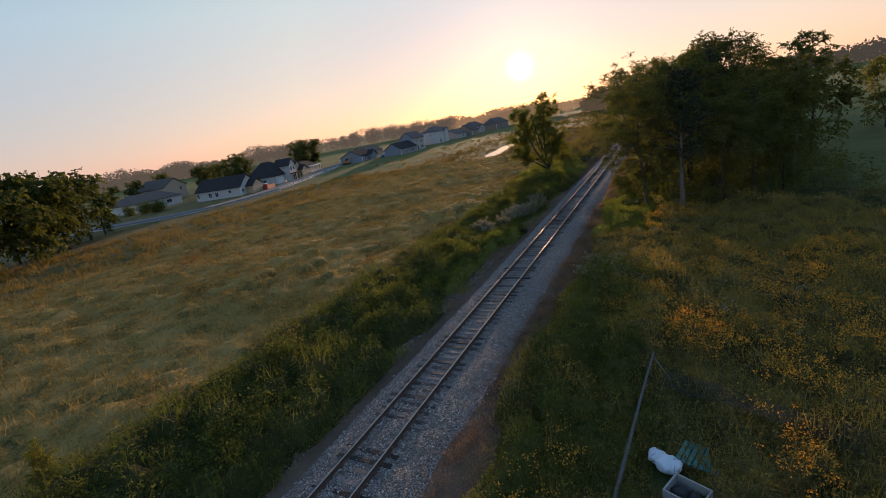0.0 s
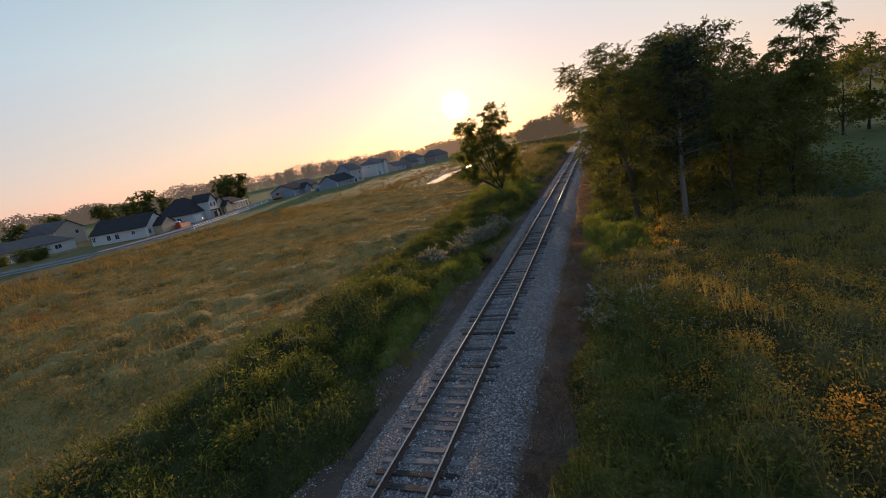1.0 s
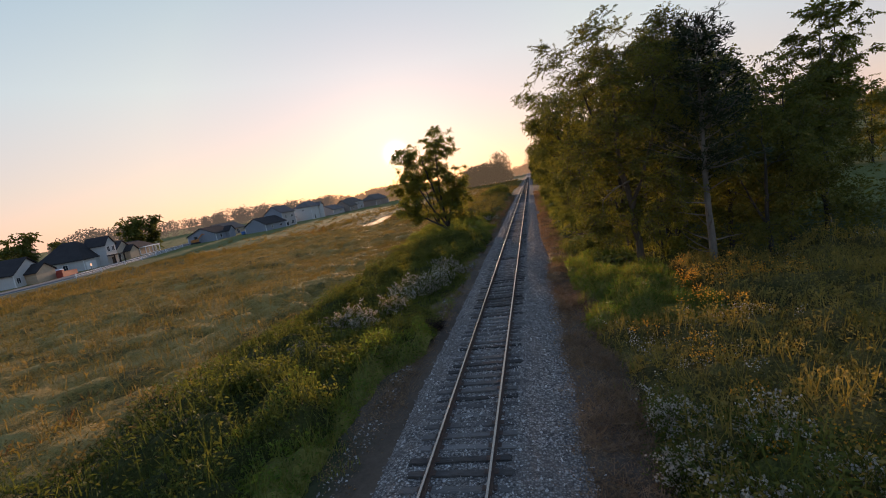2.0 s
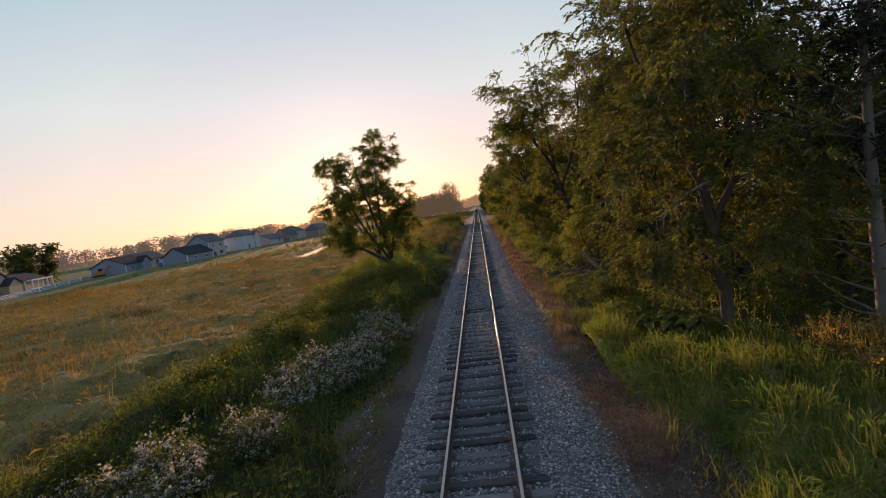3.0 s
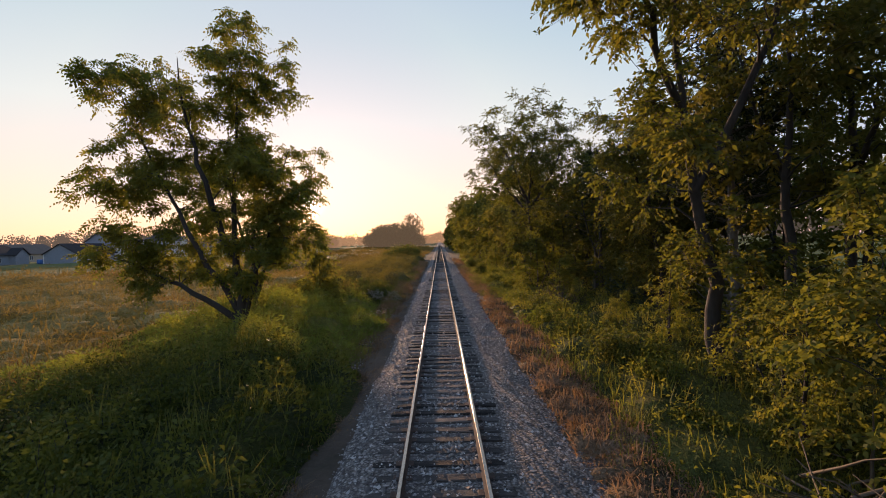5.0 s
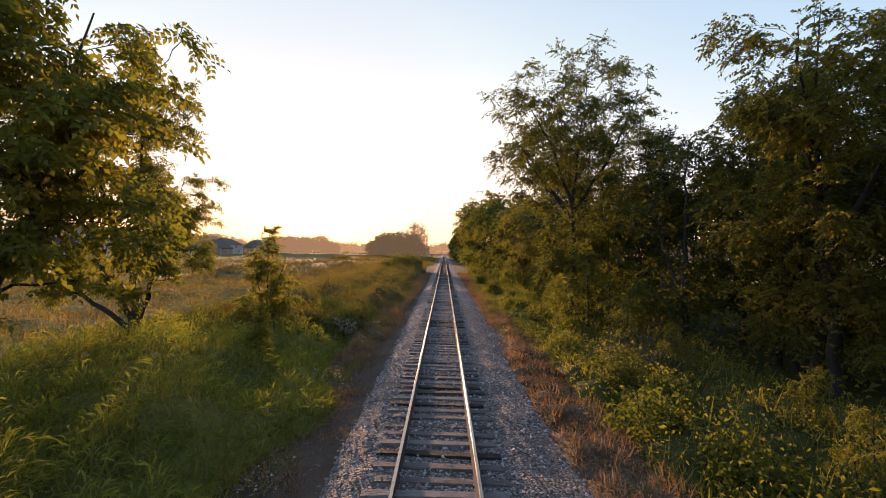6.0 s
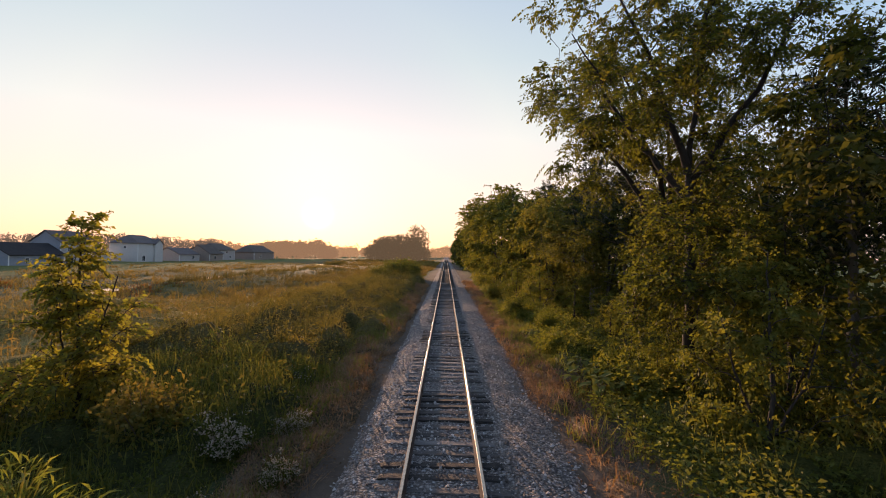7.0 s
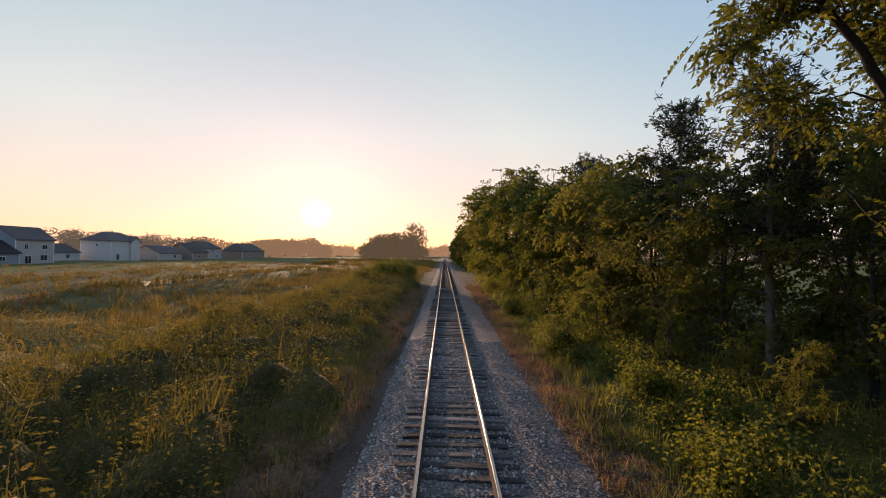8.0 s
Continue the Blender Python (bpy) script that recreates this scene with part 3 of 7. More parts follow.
def make_pine(name, label, height, spread, clear, seed, mats, group="", whorls=16):
    """A pine: a straight bare trunk with dead snags below, whorls of branches with tufts of needles above."""
    rng = np.random.default_rng(seed)
    tree = thing(name, label, "tree", group)
    wood, crown = Wood(), Sprays()
    stem = bent((0, 0, -0.3), (0.02, 0.0, 1), height, 12, 0.02, 0.02, rng)
    wood.limb(stem, np.linspace(height * 0.016, 0.02, 13), 8)
    tufts, ways = [], []
    for k in range(whorls + 6):
        snag = k < 6
        h = (0.15 + 0.08 * k) * clear / height * 1.6 if snag else clear / height + (0.98 - clear / height) * (k - 6) / whorls
        i = min(int(h * 12), 11)
        p = stem[i] + (stem[i + 1] - stem[i]) * (h * 12 - i)
        for b in range(2 if snag else 4):
            a = rng.random() * 6.28
            w = spread * (0.55 if snag else 1.05 - 0.75 * (h - clear / height) / (1 - clear / height)) * (0.6 + 0.6 * rng.random())
            limb = bent(p, (np.cos(a), np.sin(a), 0.1 + 0.4 * rng.random()), w, 4, 0.06, 0.1, rng)
            wood.limb(limb, np.linspace(0.045, 0.01, 5), 4)
            if snag:
                continue
            for g in range(11):
                j = 1 + g % 4
                q = limb[j] + rng.normal(size=3) * 0.30 * np.array([1, 1, 0.6])
                wood.limb([limb[j], q], [0.012, 0.006], 3)
                tufts.append(q)
                ways.append(q - p)
    tufts, ways = np.array(tufts), np.array(ways)
    n = len(tufts) * 10
    way = np.repeat(ways / (np.linalg.norm(ways, axis=1, keepdims=True) + 1e-9), 10, 0) * 0.7 + rng.normal(size=(n, 3))
    crown.leaves(np.repeat(tufts, 10, 0) + rng.normal(size=(n, 3)) * 0.06, way, 0.21 + 0.15 * rng.random(n), 0.06, 0.05, rng)
    array_part("trunk", *wood.arrays(), mats[0], tree, smooth=True)
    array_part("crown", *crown.arrays(), mats[1], tree)
    return tree


def make_shrub(name, label, height, spread, leaf, seed, mats, stems=7, leaf_n=10, category="shrub", group="", flowers=None):
    """A shrub of several stems from one foot, leafy nearly to the ground."""
    rng = np.random.default_rng(seed)
    bush = thing(name, label, category, group)
    wood, crown = Wood(), Sprays()
    ends, ways = [], []
    for k in range(stems):
        a = k * 2.4 + rng.random()
        out = (0.15 + 0.75 * rng.random()) * spread / height
        stem = bent((0.1 * np.cos(a), 0.1 * np.sin(a), -0.2), (np.cos(a) * out, np.sin(a) * out, 1), height * (0.65 + 0.35 * rng.random()), 7, 0.02, 0.10, rng)
        wood.limb(stem, np.linspace(0.012 * height, 0.008, 8), 4)
        for s in range(12):
            g = 0.12 + 0.88 * (s + rng.random()) / 12
            j = min(int(g * 7), 6)
            q = stem[j]
            b = rng.random() * 6.28
            tw = bent(q, (np.cos(b), np.sin(b), 0.35), spread * (0.45 - 0.25 * g) * (0.5 + rng.random()), 3, 0.08, 0.2, rng)
            for e in tw[1:]:
                ends.append(e)
                ways.append(e - stem[0])
    ends, ways = np.array(ends), np.array(ways)
    n = len(ends) * leaf_n
    base = np.repeat(ends, leaf_n, 0) + rng.normal(size=(n, 3)) * leaf * 1.5
    base[:, 2] = np.maximum(base[:, 2], 0.02)
    way = np.repeat(ways / (np.linalg.norm(ways, axis=1, keepdims=True) + 1e-9), leaf_n, 0) * 0.6 + rng.normal(size=(n, 3))
    crown.leaves(base, way, leaf * (0.7 + 0.6 * rng.random(n)), leaf * 0.55, 0.2, rng)
    array_part("branchwork", *wood.arrays(), mats[0], bush, smooth=True)
    array_part("foliage", *crown.arrays(), mats[1], bush)
    if flowers:
        top = ends[(ends[:, 2] > np.quantile(ends[:, 2], 0.3)) & (rng.random(len(ends)) < 0.62)]
        m = len(top) * 7
        f = Sprays()
        f.leaves(np.repeat(top, 7, 0) + rng.normal(size=(m, 3)) * 0.05 + np.array([0, 0, 0.05]), rng.normal(size=(m, 3)) + np.array([0, 0, 0.6]), 0.075, 0.065, 0.0, rng)
        array_part("blossom", *f.arrays(), flowers, bush, "small off-white flower heads")
    return bush


def put(ob, x, y, turn=0.0, size=1.0, sink=0.0, wide=None):
    """Stand a thing on the ground at a place of the plan."""
    ob.scale = (wide or size, wide or size, size)
    ob.location, ob.rotation_euler = (x, y, float(ground_z(x, y)) - sink), (0, 0, radians(turn))
    return ob


def again(ob, x, y, turn=0.0, size=1.0, sink=0.0, wide=None):
    return put(copy_thing(ob, Matrix()), x, y, turn, size, sink, wide)


# ---- ground, water, road ----
def strip(breaks):
    """Coordinates that run through breaks of (from, step), the last being the end."""
    out = []
    for (a, s), (b, _) in zip(breaks, breaks[1:]):
        out += list(np.arange(a, b - 1e-6, s))
    return np.array(out + [breaks[-1][0]])


def grid(xs, ys, height):
    x, y = np.meshgrid(xs, ys)
    v = np.stack([x, y, height(x, y)], -1).reshape(-1, 3)
    n, m = len(xs), len(ys)
    i = (np.arange(m - 1)[:, None] * n + np.arange(n - 1)[None]).ravel()
    return v, np.stack([i, i + 1, i + n + 1, i + n], 1)


gx = strip([(-4500, 500), (-500, 60), (-200, 10), (-80, 3), (-20, 0.7), (16, 2), (60, 10), (200, 60), (500, 500), (4500, 0)])
gy = strip([(-900, 150), (-150, 15), (-30, 1.2), (130, 4), (320, 25), (620, 120), (1100, 500), (4600, 0)])
tagged(array_part("ground", *grid(gx, gy, ground_z), GROUND, smooth=True), "grassy ground of meadow, verge and lawn", "ground", kind="structure")


def bed_z(x, y):
    """The ballast: level between the ties, shoulders that slope to the ground."""
    z = -0.221 + 0.009 * ramped(1.7 - np.abs(x), 0.2, 0.8) * ramped(value_noise(x + 7, y, 2.6), 0.25, 0.6) - 0.42 * ramped(-x, 1.45, 2.9) - 0.30 * ramped(x, 1.5, 3.8)
    return z + (value_noise(x, y, 0.6) - 0.5) * 0.05 + (value_noise(x, y, 3.0) - 0.5) * 0.05


bx = strip([(-3.0, 0.2), (3.8, 0)])
by = strip([(-60, 1.0), (-12, 0.35), (110, 1.0), (300, 8), (1000, 0)])
tagged(array_part("ballast_bed", *grid(bx, by, bed_z), BALLAST, smooth=True), "grey crushed stone ballast under the railway", "ballast", kind="structure")

WATER = shader("pond_water")
WATER[2].inputs["Base Color"].default_value = (0.02, 0.025, 0.022, 1)
WATER[2].inputs["Roughness"].default_value = 0.06
bump(WATER[1], WATER[2], noise_of(WATER[1], 2.5, 3.0), 0.08, 0.05)
for px, py, rx, ry in PONDS:
    bm = bmesh.new()
    bmesh.ops.create_circle(bm, cap_ends=True, segments=40, radius=1.0, matrix=pose(px, py, -1.02) @ Matrix(((1, -SLANT, 0, 0), (0, 1, 0, 0), (0, 0, 1, 0), (0, 0, 0, 1))) @ Matrix.Diagonal((rx * 1.15, ry * 1.1, 1, 1)))
    tagged(part("pond", bm, WATER[0]), "still pond reflecting the evening sky", "pond", kind="structure")

ASPHALT = plain("asphalt", (0.10, 0.095, 0.095), (0.17, 0.16, 0.155), 3.0, 0.9, 0, 0.2, 0.01)
CONCRETE = plain("concrete", (0.28, 0.26, 0.24), (0.40, 0.38, 0.35), 2.0, 0.9)
ROAD = [(-190, 38), (-150, 45), (-124, 54), (-110, 64), (-105, 78), (-108, 96), (-117, 118), (-128, 142), (-142, 172), (-154, 204), (-163, 240), (-168, 300)]


def road_strip(line, half, lift):
    p = np.array(line, float)
    s = np.linspace(0, len(p) - 1, 12 * len(p))
    c = np.stack([np.interp(s, np.arange(len(p)), p[:, k]) for k in (0, 1)], 1)
    for _ in range(14):
        c[1:-1] = (c[:-2] + c[1:-1] * 2 + c[2:]) / 4
    d = np.gradient(c, axis=0)
    d /= np.linalg.norm(d, axis=1, keepdims=True)
    n = np.stack([-d[:, 1], d[:, 0]], 1)
    cols = [c + n * o for o in (-half, -half, half, half)]
    v = np.concatenate([np.column_stack([q, ground_z(q[:, 0], q[:, 1]) * 0 - 0.9 + lift - (0.3 if k in (0, 3) else 0)]) for k, q in enumerate(cols)])
    m = len(c)
    i = np.arange(m - 1)
    return v, np.concatenate([np.stack([i + k * m, i + 1 + k * m, i + 1 + (k + 1) * m, i + (k + 1) * m], 1) for k in range(3)])


tagged(array_part("kerb", *road_strip(ROAD, 4.3, 0.30), CONCRETE), "pale concrete kerb along the street", "kerb", kind="structure")
tagged(array_part("road", *road_strip(ROAD, 3.7, 0.34), ASPHALT), "grey asphalt residential street", "road", kind="structure")

# ---- the railway ----
track = thing("railway_track", "single railway track with rusty rails on weathered timber ties", "railway")
profile = [(-0.070, -0.172), (0.070, -0.172), (0.070, -0.160), (0.012, -0.142), (0.009, -0.045), (0.034, -0.036), (0.035, -0.006), (0.028, 0.0), (-0.028, 0.0), (-0.035, -0.006), (-0.034, -0.036), (-0.009, -0.045), (-0.012, -0.142), (-0.070, -0.160)]
for side in (-0.7525, 0.7525):
    rail = part("rail", add_prism(bmesh.new(), profile, -60.0, 1000.0, 1), RAIL, track, "steel rail with a bright worn top")
    rail.location.x = side


def tie_mesh(seed):
    rng = np.random.default_rng(seed)
    bm = bmesh.new()
    xs = [-1.29, -1.22, -0.7, 0.0, 0.7, 1.22, 1.29]
    rings = []
    for k, x in enumerate(xs):
        e = 0.02 if k in (0, 6) else 0.0
        rings.append([bm.verts.new((x + rng.normal() * 0.012, y * (0.112 - e) + rng.normal() * 0.006, z)) for y, z in ((-1, -0.30), (-1, -0.195 - e), (-0.85, -0.180 - e + rng.normal() * 0.004), (0.85, -0.180 - e + rng.normal() * 0.004), (1, -0.195 - e), (1, -0.30))])
    for a, b in zip(rings, rings[1:]):
        for i in range(6):
            bm.faces.new((a[i], a[(i + 1) % 6], b[(i + 1) % 6], b[i]))
    bm.faces.new(rings[0][::-1])
    bm.faces.new(rings[-1])
    bmesh.ops.recalc_face_normals(bm, faces=bm.faces)
    me = bpy.data.meshes.new("tie")
    bm.to_mesh(me)
    bm.free()
    me.materials.append(TIE)
    return me


TIES = [tie_mesh(40 + k) for k in range(8)]
tie_y = -14.0
PLATE = part("tie_plate", box((-0.17, -0.09, -0.183), (0.17, 0.09, -0.166), 0.004), RAIL, track)
PLATE.location = (-0.7525, tie_y - 0.52, 0)
PLATE = PLATE.data
for k in range(290):
    tie = new("tie", TIES[int(RNG.integers(8))])
    tie.parent = track
    tie.location = (RNG.normal() * 0.05, tie_y, RNG.normal() * 0.010)
    tie.rotation_euler = (0, 0, RNG.normal() * 0.018)
    if tie_y < 62:
        for side in (-0.7525, 0.7525):
            plate = new("tie_plate", PLATE)
            plate.parent, plate.location = track, (side, tie_y, tie.location.z)
    tie_y += 0.52 + RNG.normal() * 0.018
far_ties = bmesh.new()
while tie_y < 420:
    add_box(far_ties, (-1.29, tie_y - 0.11, -0.3), (1.29, tie_y + 0.11, -0.185))
    tie_y += 0.52
tagged(part("far_ties", far_ties, TIE, track), kind="stuff")


def stones(n, seed):
    """Loose crushed stones on the bed."""
    rng = np.random.default_rng(seed)
    y = -10 + 118 * rng.random(n)
    x = np.where(rng.random(n) < 0.5, -0.75 - 2.9 * rng.random(n) ** 1.25, 0.75 + 3.1 * rng.random(n) ** 1.25)
    x = np.where(rng.random(n) < 0.30, rng.uniform(-0.7, 0.7, n), x)
    c = np.stack([x, y, np.where(x > -2.95, bed_z(x, y), ground_z(x, y)) + 0.012], 1)
    corner = np.array([(1, 0, 0), (0, 1, 0), (-1, 0, 0), (0, -1, 0), (0, 0, 1)], float)
    size = rng.uniform(0.018, 0.046, n)[:, None, None]
    v = c[:, None] + corner[None] * size * rng.uniform(0.6, 1.3, (n, 5, 3)) + rng.normal(size=(n, 5, 3)) * size * 0.3
    f = np.array([(0, 1, 4), (1, 2, 4), (2, 3, 4), (3, 0, 4)])
    return v.reshape(-1, 3), (np.arange(n)[:, None, None] * 5 + f[None]).reshape(-1, 3)


tagged(array_part("ballast_stones", *stones(50000, 5), STONE), "loose grey crushed stones between the ties", "stones", kind="stuff")

# ---- trees ----
SHARED = "trees of the wood beside the railway"
maple = grow_tree("tree", "broad olive-green tree leaning over the track", [[(0, 0, -0.3), (-0.2, 0.1, 3.2), (-0.7, 0.2, 7.4), (-0.6, 0.2, 12.5)], [(-0.3, 0.1, 4.6), (-1.6, 0.7, 8.6), (-2.6, 0.4, 12.2)], [(-0.3, 0.1, 3.6), (1.2, -0.3, 8), (1.8, 0.6, 13)]],
                  [(-1.4, -1.2, 10.4, 3.4, 3.5, 3.9, 125), (2.0, 0.5, 10.8, 2.9, 3.2, 3.5, 70), (0.2, -0.8, 5.0, 2.4, 2.4, 2.6, 60), (-2.6, -0.5, 6.4, 1.5, 2.2, 1.8, 30), (-1.5, 0.2, 3.4, 1.6, 1.8, 1.6, 28)], 11, (WARM_BARK, LEAF_MAPLE), 0.112, 0.75, 14, 14, 0.24, group=SHARED, boughs=0.25)
elm = grow_tree("tree", "tall spreading tree with a high open crown by the track", [[(0, 0, -0.3), (0.1, 0.1, 4), (-0.2, -0.2, 8.2), (0.4, -0.6, 15.5)], [(-0.2, -0.2, 7.6), (-1.6, -0.6, 11), (-3.4, -1.2, 14)], [(-0.1, -0.1, 7.2), (1.8, -0.8, 10.5), (3.2, -1.6, 14.5)], [(-0.1, 0, 6.8), (-1.8, 0.3, 8.8), (-4.2, -0.6, 12)]],
                [(-0.6, -0.9, 13.4, 4.7, 4.4, 3.6, 165), (-2.6, -0.6, 10.4, 2.5, 3, 2, 34), (2.2, -1.2, 10.5, 2.8, 3, 2.6, 50), (-0.5, -1.1, 4.4, 2.1, 2.0, 3.6, 80)], 12, (BARK, LEAF_ELM), 0.14, 0.75, 12, 10, 0.27, group=SHARED, boughs=0.25)
leaner = grow_tree("tree", "leaning tree with forked limbs and hanging leafy boughs", [[(0, 0, -0.3), (-0.5, -0.1, 4), (-1.6, -0.5, 8.6), (-2.0, -1.0, 16)], [(-1.2, -0.3, 7.2), (-3.4, -2.2, 10.8), (-4.6, -3.2, 14)], [(-1.0, -0.3, 6), (0.8, -1.6, 10.6), (0.6, -2.6, 15)]],
                   [(-2.6, -1.6, 13.2, 3.7, 4.0, 3.6, 100), (-4.4, -3.6, 11.0, 1.9, 1.9, 1.4, 16), (-1.8, 1.2, 7.6, 1.6, 2.4, 2.2, 26), (-2.6, -2.2, 7.8, 1.2, 1.4, 1.8, 14), (0.8, -1.8, 12.0, 2.8, 3, 3.2, 40), (-0.5, -1.0, 3.6, 1.5, 1.5, 2.3, 28)], 18, (BARK, LEAF_ELM), 0.16, 0.8, 12, 10, 0.27, group=SHARED)
broad = grow_tree("tree", "big old tree with thick limbs spreading over the track", [[(0, 0, -0.3), (0, 0.1, 3.6), (-0.4, 0, 7.4), (-0.2, 0.3, 15.5)], [(-0.1, 0, 4.6), (-2.2, -0.9, 7.8), (-4.4, -1.2, 10.6), (-6.4, -0.8, 11.8)], [(-0.2, 0, 6.4), (-2.4, -1.4, 11), (-4.2, -2.2, 15)], [(0, 0, 5.6), (1.6, -0.6, 9.6), (2.6, 0.3, 14)], [(-0.1, 0, 3.2), (-1.8, -0.4, 5.2), (-3.6, -0.8, 6.4)]],
                  [(-3.4, -1.4, 12.4, 4.2, 3.2, 2.6, 120), (-5.6, -0.6, 10.2, 1.9, 2.0, 1.5, 26), (-2.8, 0.6, 9.2, 2.2, 2.0, 1.6, 24), (1.4, -0.6, 11.6, 3.6, 3.4, 4.2, 120), (-1.2, -2.6, 4.6, 2.2, 1.8, 3.0, 44), (0.6, -2.8, 9, 2.4, 1.8, 2.4, 26)], 19, (BARK, LEAF_ELM), 0.15, 0.85, 12, 10, 0.36, group=SHARED)
yellow = grow_tree("tree", "yellow-green tree leafy down to the ground at the wood's corner", [[(0, 0, -0.3), (-0.2, 0, 3.6), (-0.3, 0.3, 8), (0.2, 0.4, 14)], [(-0.2, 0, 2.4), (-1.6, -0.4, 6), (-2.2, -0.6, 10.5)]],
                   [(-1.3, -0.6, 8.4, 2.4, 2.4, 3.0, 64), (-0.2, 0, 12.2, 2.6, 2.6, 2.8, 50), (-1.0, 0.2, 4.0, 1.8, 1.9, 2.4, 40)], 20, (BARK, LEAF_YELLOW), 0.105, 0.7, 13, 16, 0.2, group=SHARED)
shade = grow_tree("tree", "dark leafy tree with a tall bare trunk inside the wood", [[(0, 0, -0.3), (0.1, 0.1, 5), (0.3, -0.1, 9), (0.1, 0.2, 13.5)], [(0.2, 0, 5.6), (1.4, 0.8, 9), (2.2, 1, 12)]],
                  [(0.2, 0.1, 10, 3.4, 3.4, 3.9, 70), (0.2, 0, 6.0, 2.4, 2.4, 1.8, 18)], 17, (BARK, LEAF_DARK), 0.2, 0.9, 10, 9, 0.2, group=SHARED, twig_wood=False)
low_tree = grow_tree("tree", "dark green tree leafy down to the undergrowth", [[(0, 0, -0.3), (0.1, 0, 3), (-0.1, 0.2, 5.6), (0.1, 0, 8.4)], [(0, 0, 1.6), (1.1, 0.5, 4.2), (1.6, 0.8, 7)]],
                     [(0, 0.1, 6.4, 3.2, 3.2, 3.6, 90), (0, 0, 2.8, 2.6, 2.6, 1.8, 22)], 23, (BARK, LEAF_DARK), 0.17, 0.9, 10, 8, 0.15, group=SHARED, twig_wood=False)
dark = grow_tree("tree", "dense dark green tree deep in the wood", [[(0, 0, -0.3), (0.1, 0, 4), (0, 0.2, 8), (0.1, 0, 12)], [(0, 0, 2.4), (1.4, 0.5, 6), (2.2, 0.8, 9.5)]],
                 [(0, 0, 8.6, 3.7, 3.7, 4.4, 62), (0, 0, 3.2, 3.2, 3.2, 2.2, 22)], 13, (BARK, LEAF_DARK), 0.42, 1.3, 7, 7, 0.2, 0.7, group=SHARED, twig_wood=False)
poplar = grow_tree("tree", "slender poplar rising above the wood", [[(0, 0, -0.3), (0.1, 0, 5), (0, 0.1, 10), (0.1, 0.1, 15)], [(0, 0, 7), (0.9, 0.3, 10.5), (1.1, 0.3, 14)]],
                   [(0.3, 0.1, 12.2, 2.2, 2.2, 3.0, 80), (0.3, 0.1, 8, 2.4, 2.4, 2.8, 50)], 14, (PALE_BARK, LEAF_OAK), 0.19, 0.65, 10, 9, 0.18, group=SHARED)
pine = make_pine("pine_tree", "pine tree with a bare pale trunk and dark needles", 13, 3.0, 5.0, 15, (PALE_BARK, NEEDLE), SHARED)
light = grow_tree("tree", "green tree further along the railway", [[(0, 0, -0.3), (0.1, 0, 4), (0, 0.2, 8), (0.1, 0, 12.5)], [(0, 0, 2.4), (1.5, 0.4, 6), (2.4, 0.6, 9.5)]],
                  [(0, 0, 8.6, 3.9, 3.9, 4.6, 44), (0, 0, 3.4, 3.4, 3.4, 2.6, 22)], 16, (BARK, LEAF_MID), 0.62, 1.5, 6, 6, 0.2, 0.75, group=SHARED, twig_wood=False)
fringe = grow_tree("tree", "olive-green tree along the far edge of the wood", [[(0, 0, -0.3), (0.1, 0.1, 4), (0, 0, 8), (0, 0.2, 13.5)], [(0, 0, 2.6), (1.4, 0.2, 6), (2.2, 0.4, 10)], [(0, 0, 2), (-1.2, -0.6, 5.4), (-2, -0.8, 9)]],
                   [(0, 0, 9.4, 3.6, 3.6, 4.2, 74), (0, 0, 3.6, 3.0, 3.0, 2.6, 40)], 24, (BARK, LEAF_OAK), 0.36, 1.2, 7, 7, 0.2, group=SHARED, twig_wood=False)
put(maple, 8.3, 37.4)
put(elm, 8.1, 86.4)
put(leaner, 8.6, 60.2)
put(broad, 12.2, 95.4)
put(yellow, 8.8, 43.2)
for x, y, turn, size in ((13.5, 73.4, 0, 0.8), (16.6, 80.6, 140, 0.72), (18.6, 75.0, 250, 0.8)):
    again(leaner, x, y, turn, size)
put(dark, 27.0, 64.0, 0, 1.0)
put(shade, 13.4, 52.5, 60, 1.12)
put(low_tree, 18.2, 45.4, 0, 1.3)
put(poplar, 21.6, 44.3, 0, 0.99)
put(pine, 11.5, 35.7, 0, 1.04)
put(light, 8.0, 190, 0, 1.05)
put(fringe, 10.2, 116.8, 0, 0.86)
# pines along the wood's edge
for x, y, turn, size in ((14.4, 49.9, 90, 1.2), (12.8, 66.0, 30, 1.2), (16.5, 72, 60, 1.15), (14.0, 87.0, 100, 1.0), (12.0, 101.4, 0, 0.98), (12.0, 108.4, 200, 1.05), (11.4, 121, 40, 1.02)):
    again(pine, x, y, turn, size)
# tall trees with bare trunks just inside the wood
for x, y, turn, size in ((12.2, 44.0, 80, 1.0), (12.6, 47.8, 200, 1.1), (17.0, 55.0, 40, 1.2), (14.6, 57.8, 10, 1.25), (12.6, 62.6, 70, 1.15), (16.0, 64.0, 250, 1.2), (17.2, 79.0, 20, 1.0), (15.2, 78.5, 200, 0.86), (16.8, 83.4, 0, 1.0), (16.5, 101, 300, 0.85), (20.5, 68.0, 10, 1.15)):
    again(shade, x, y, turn, size)
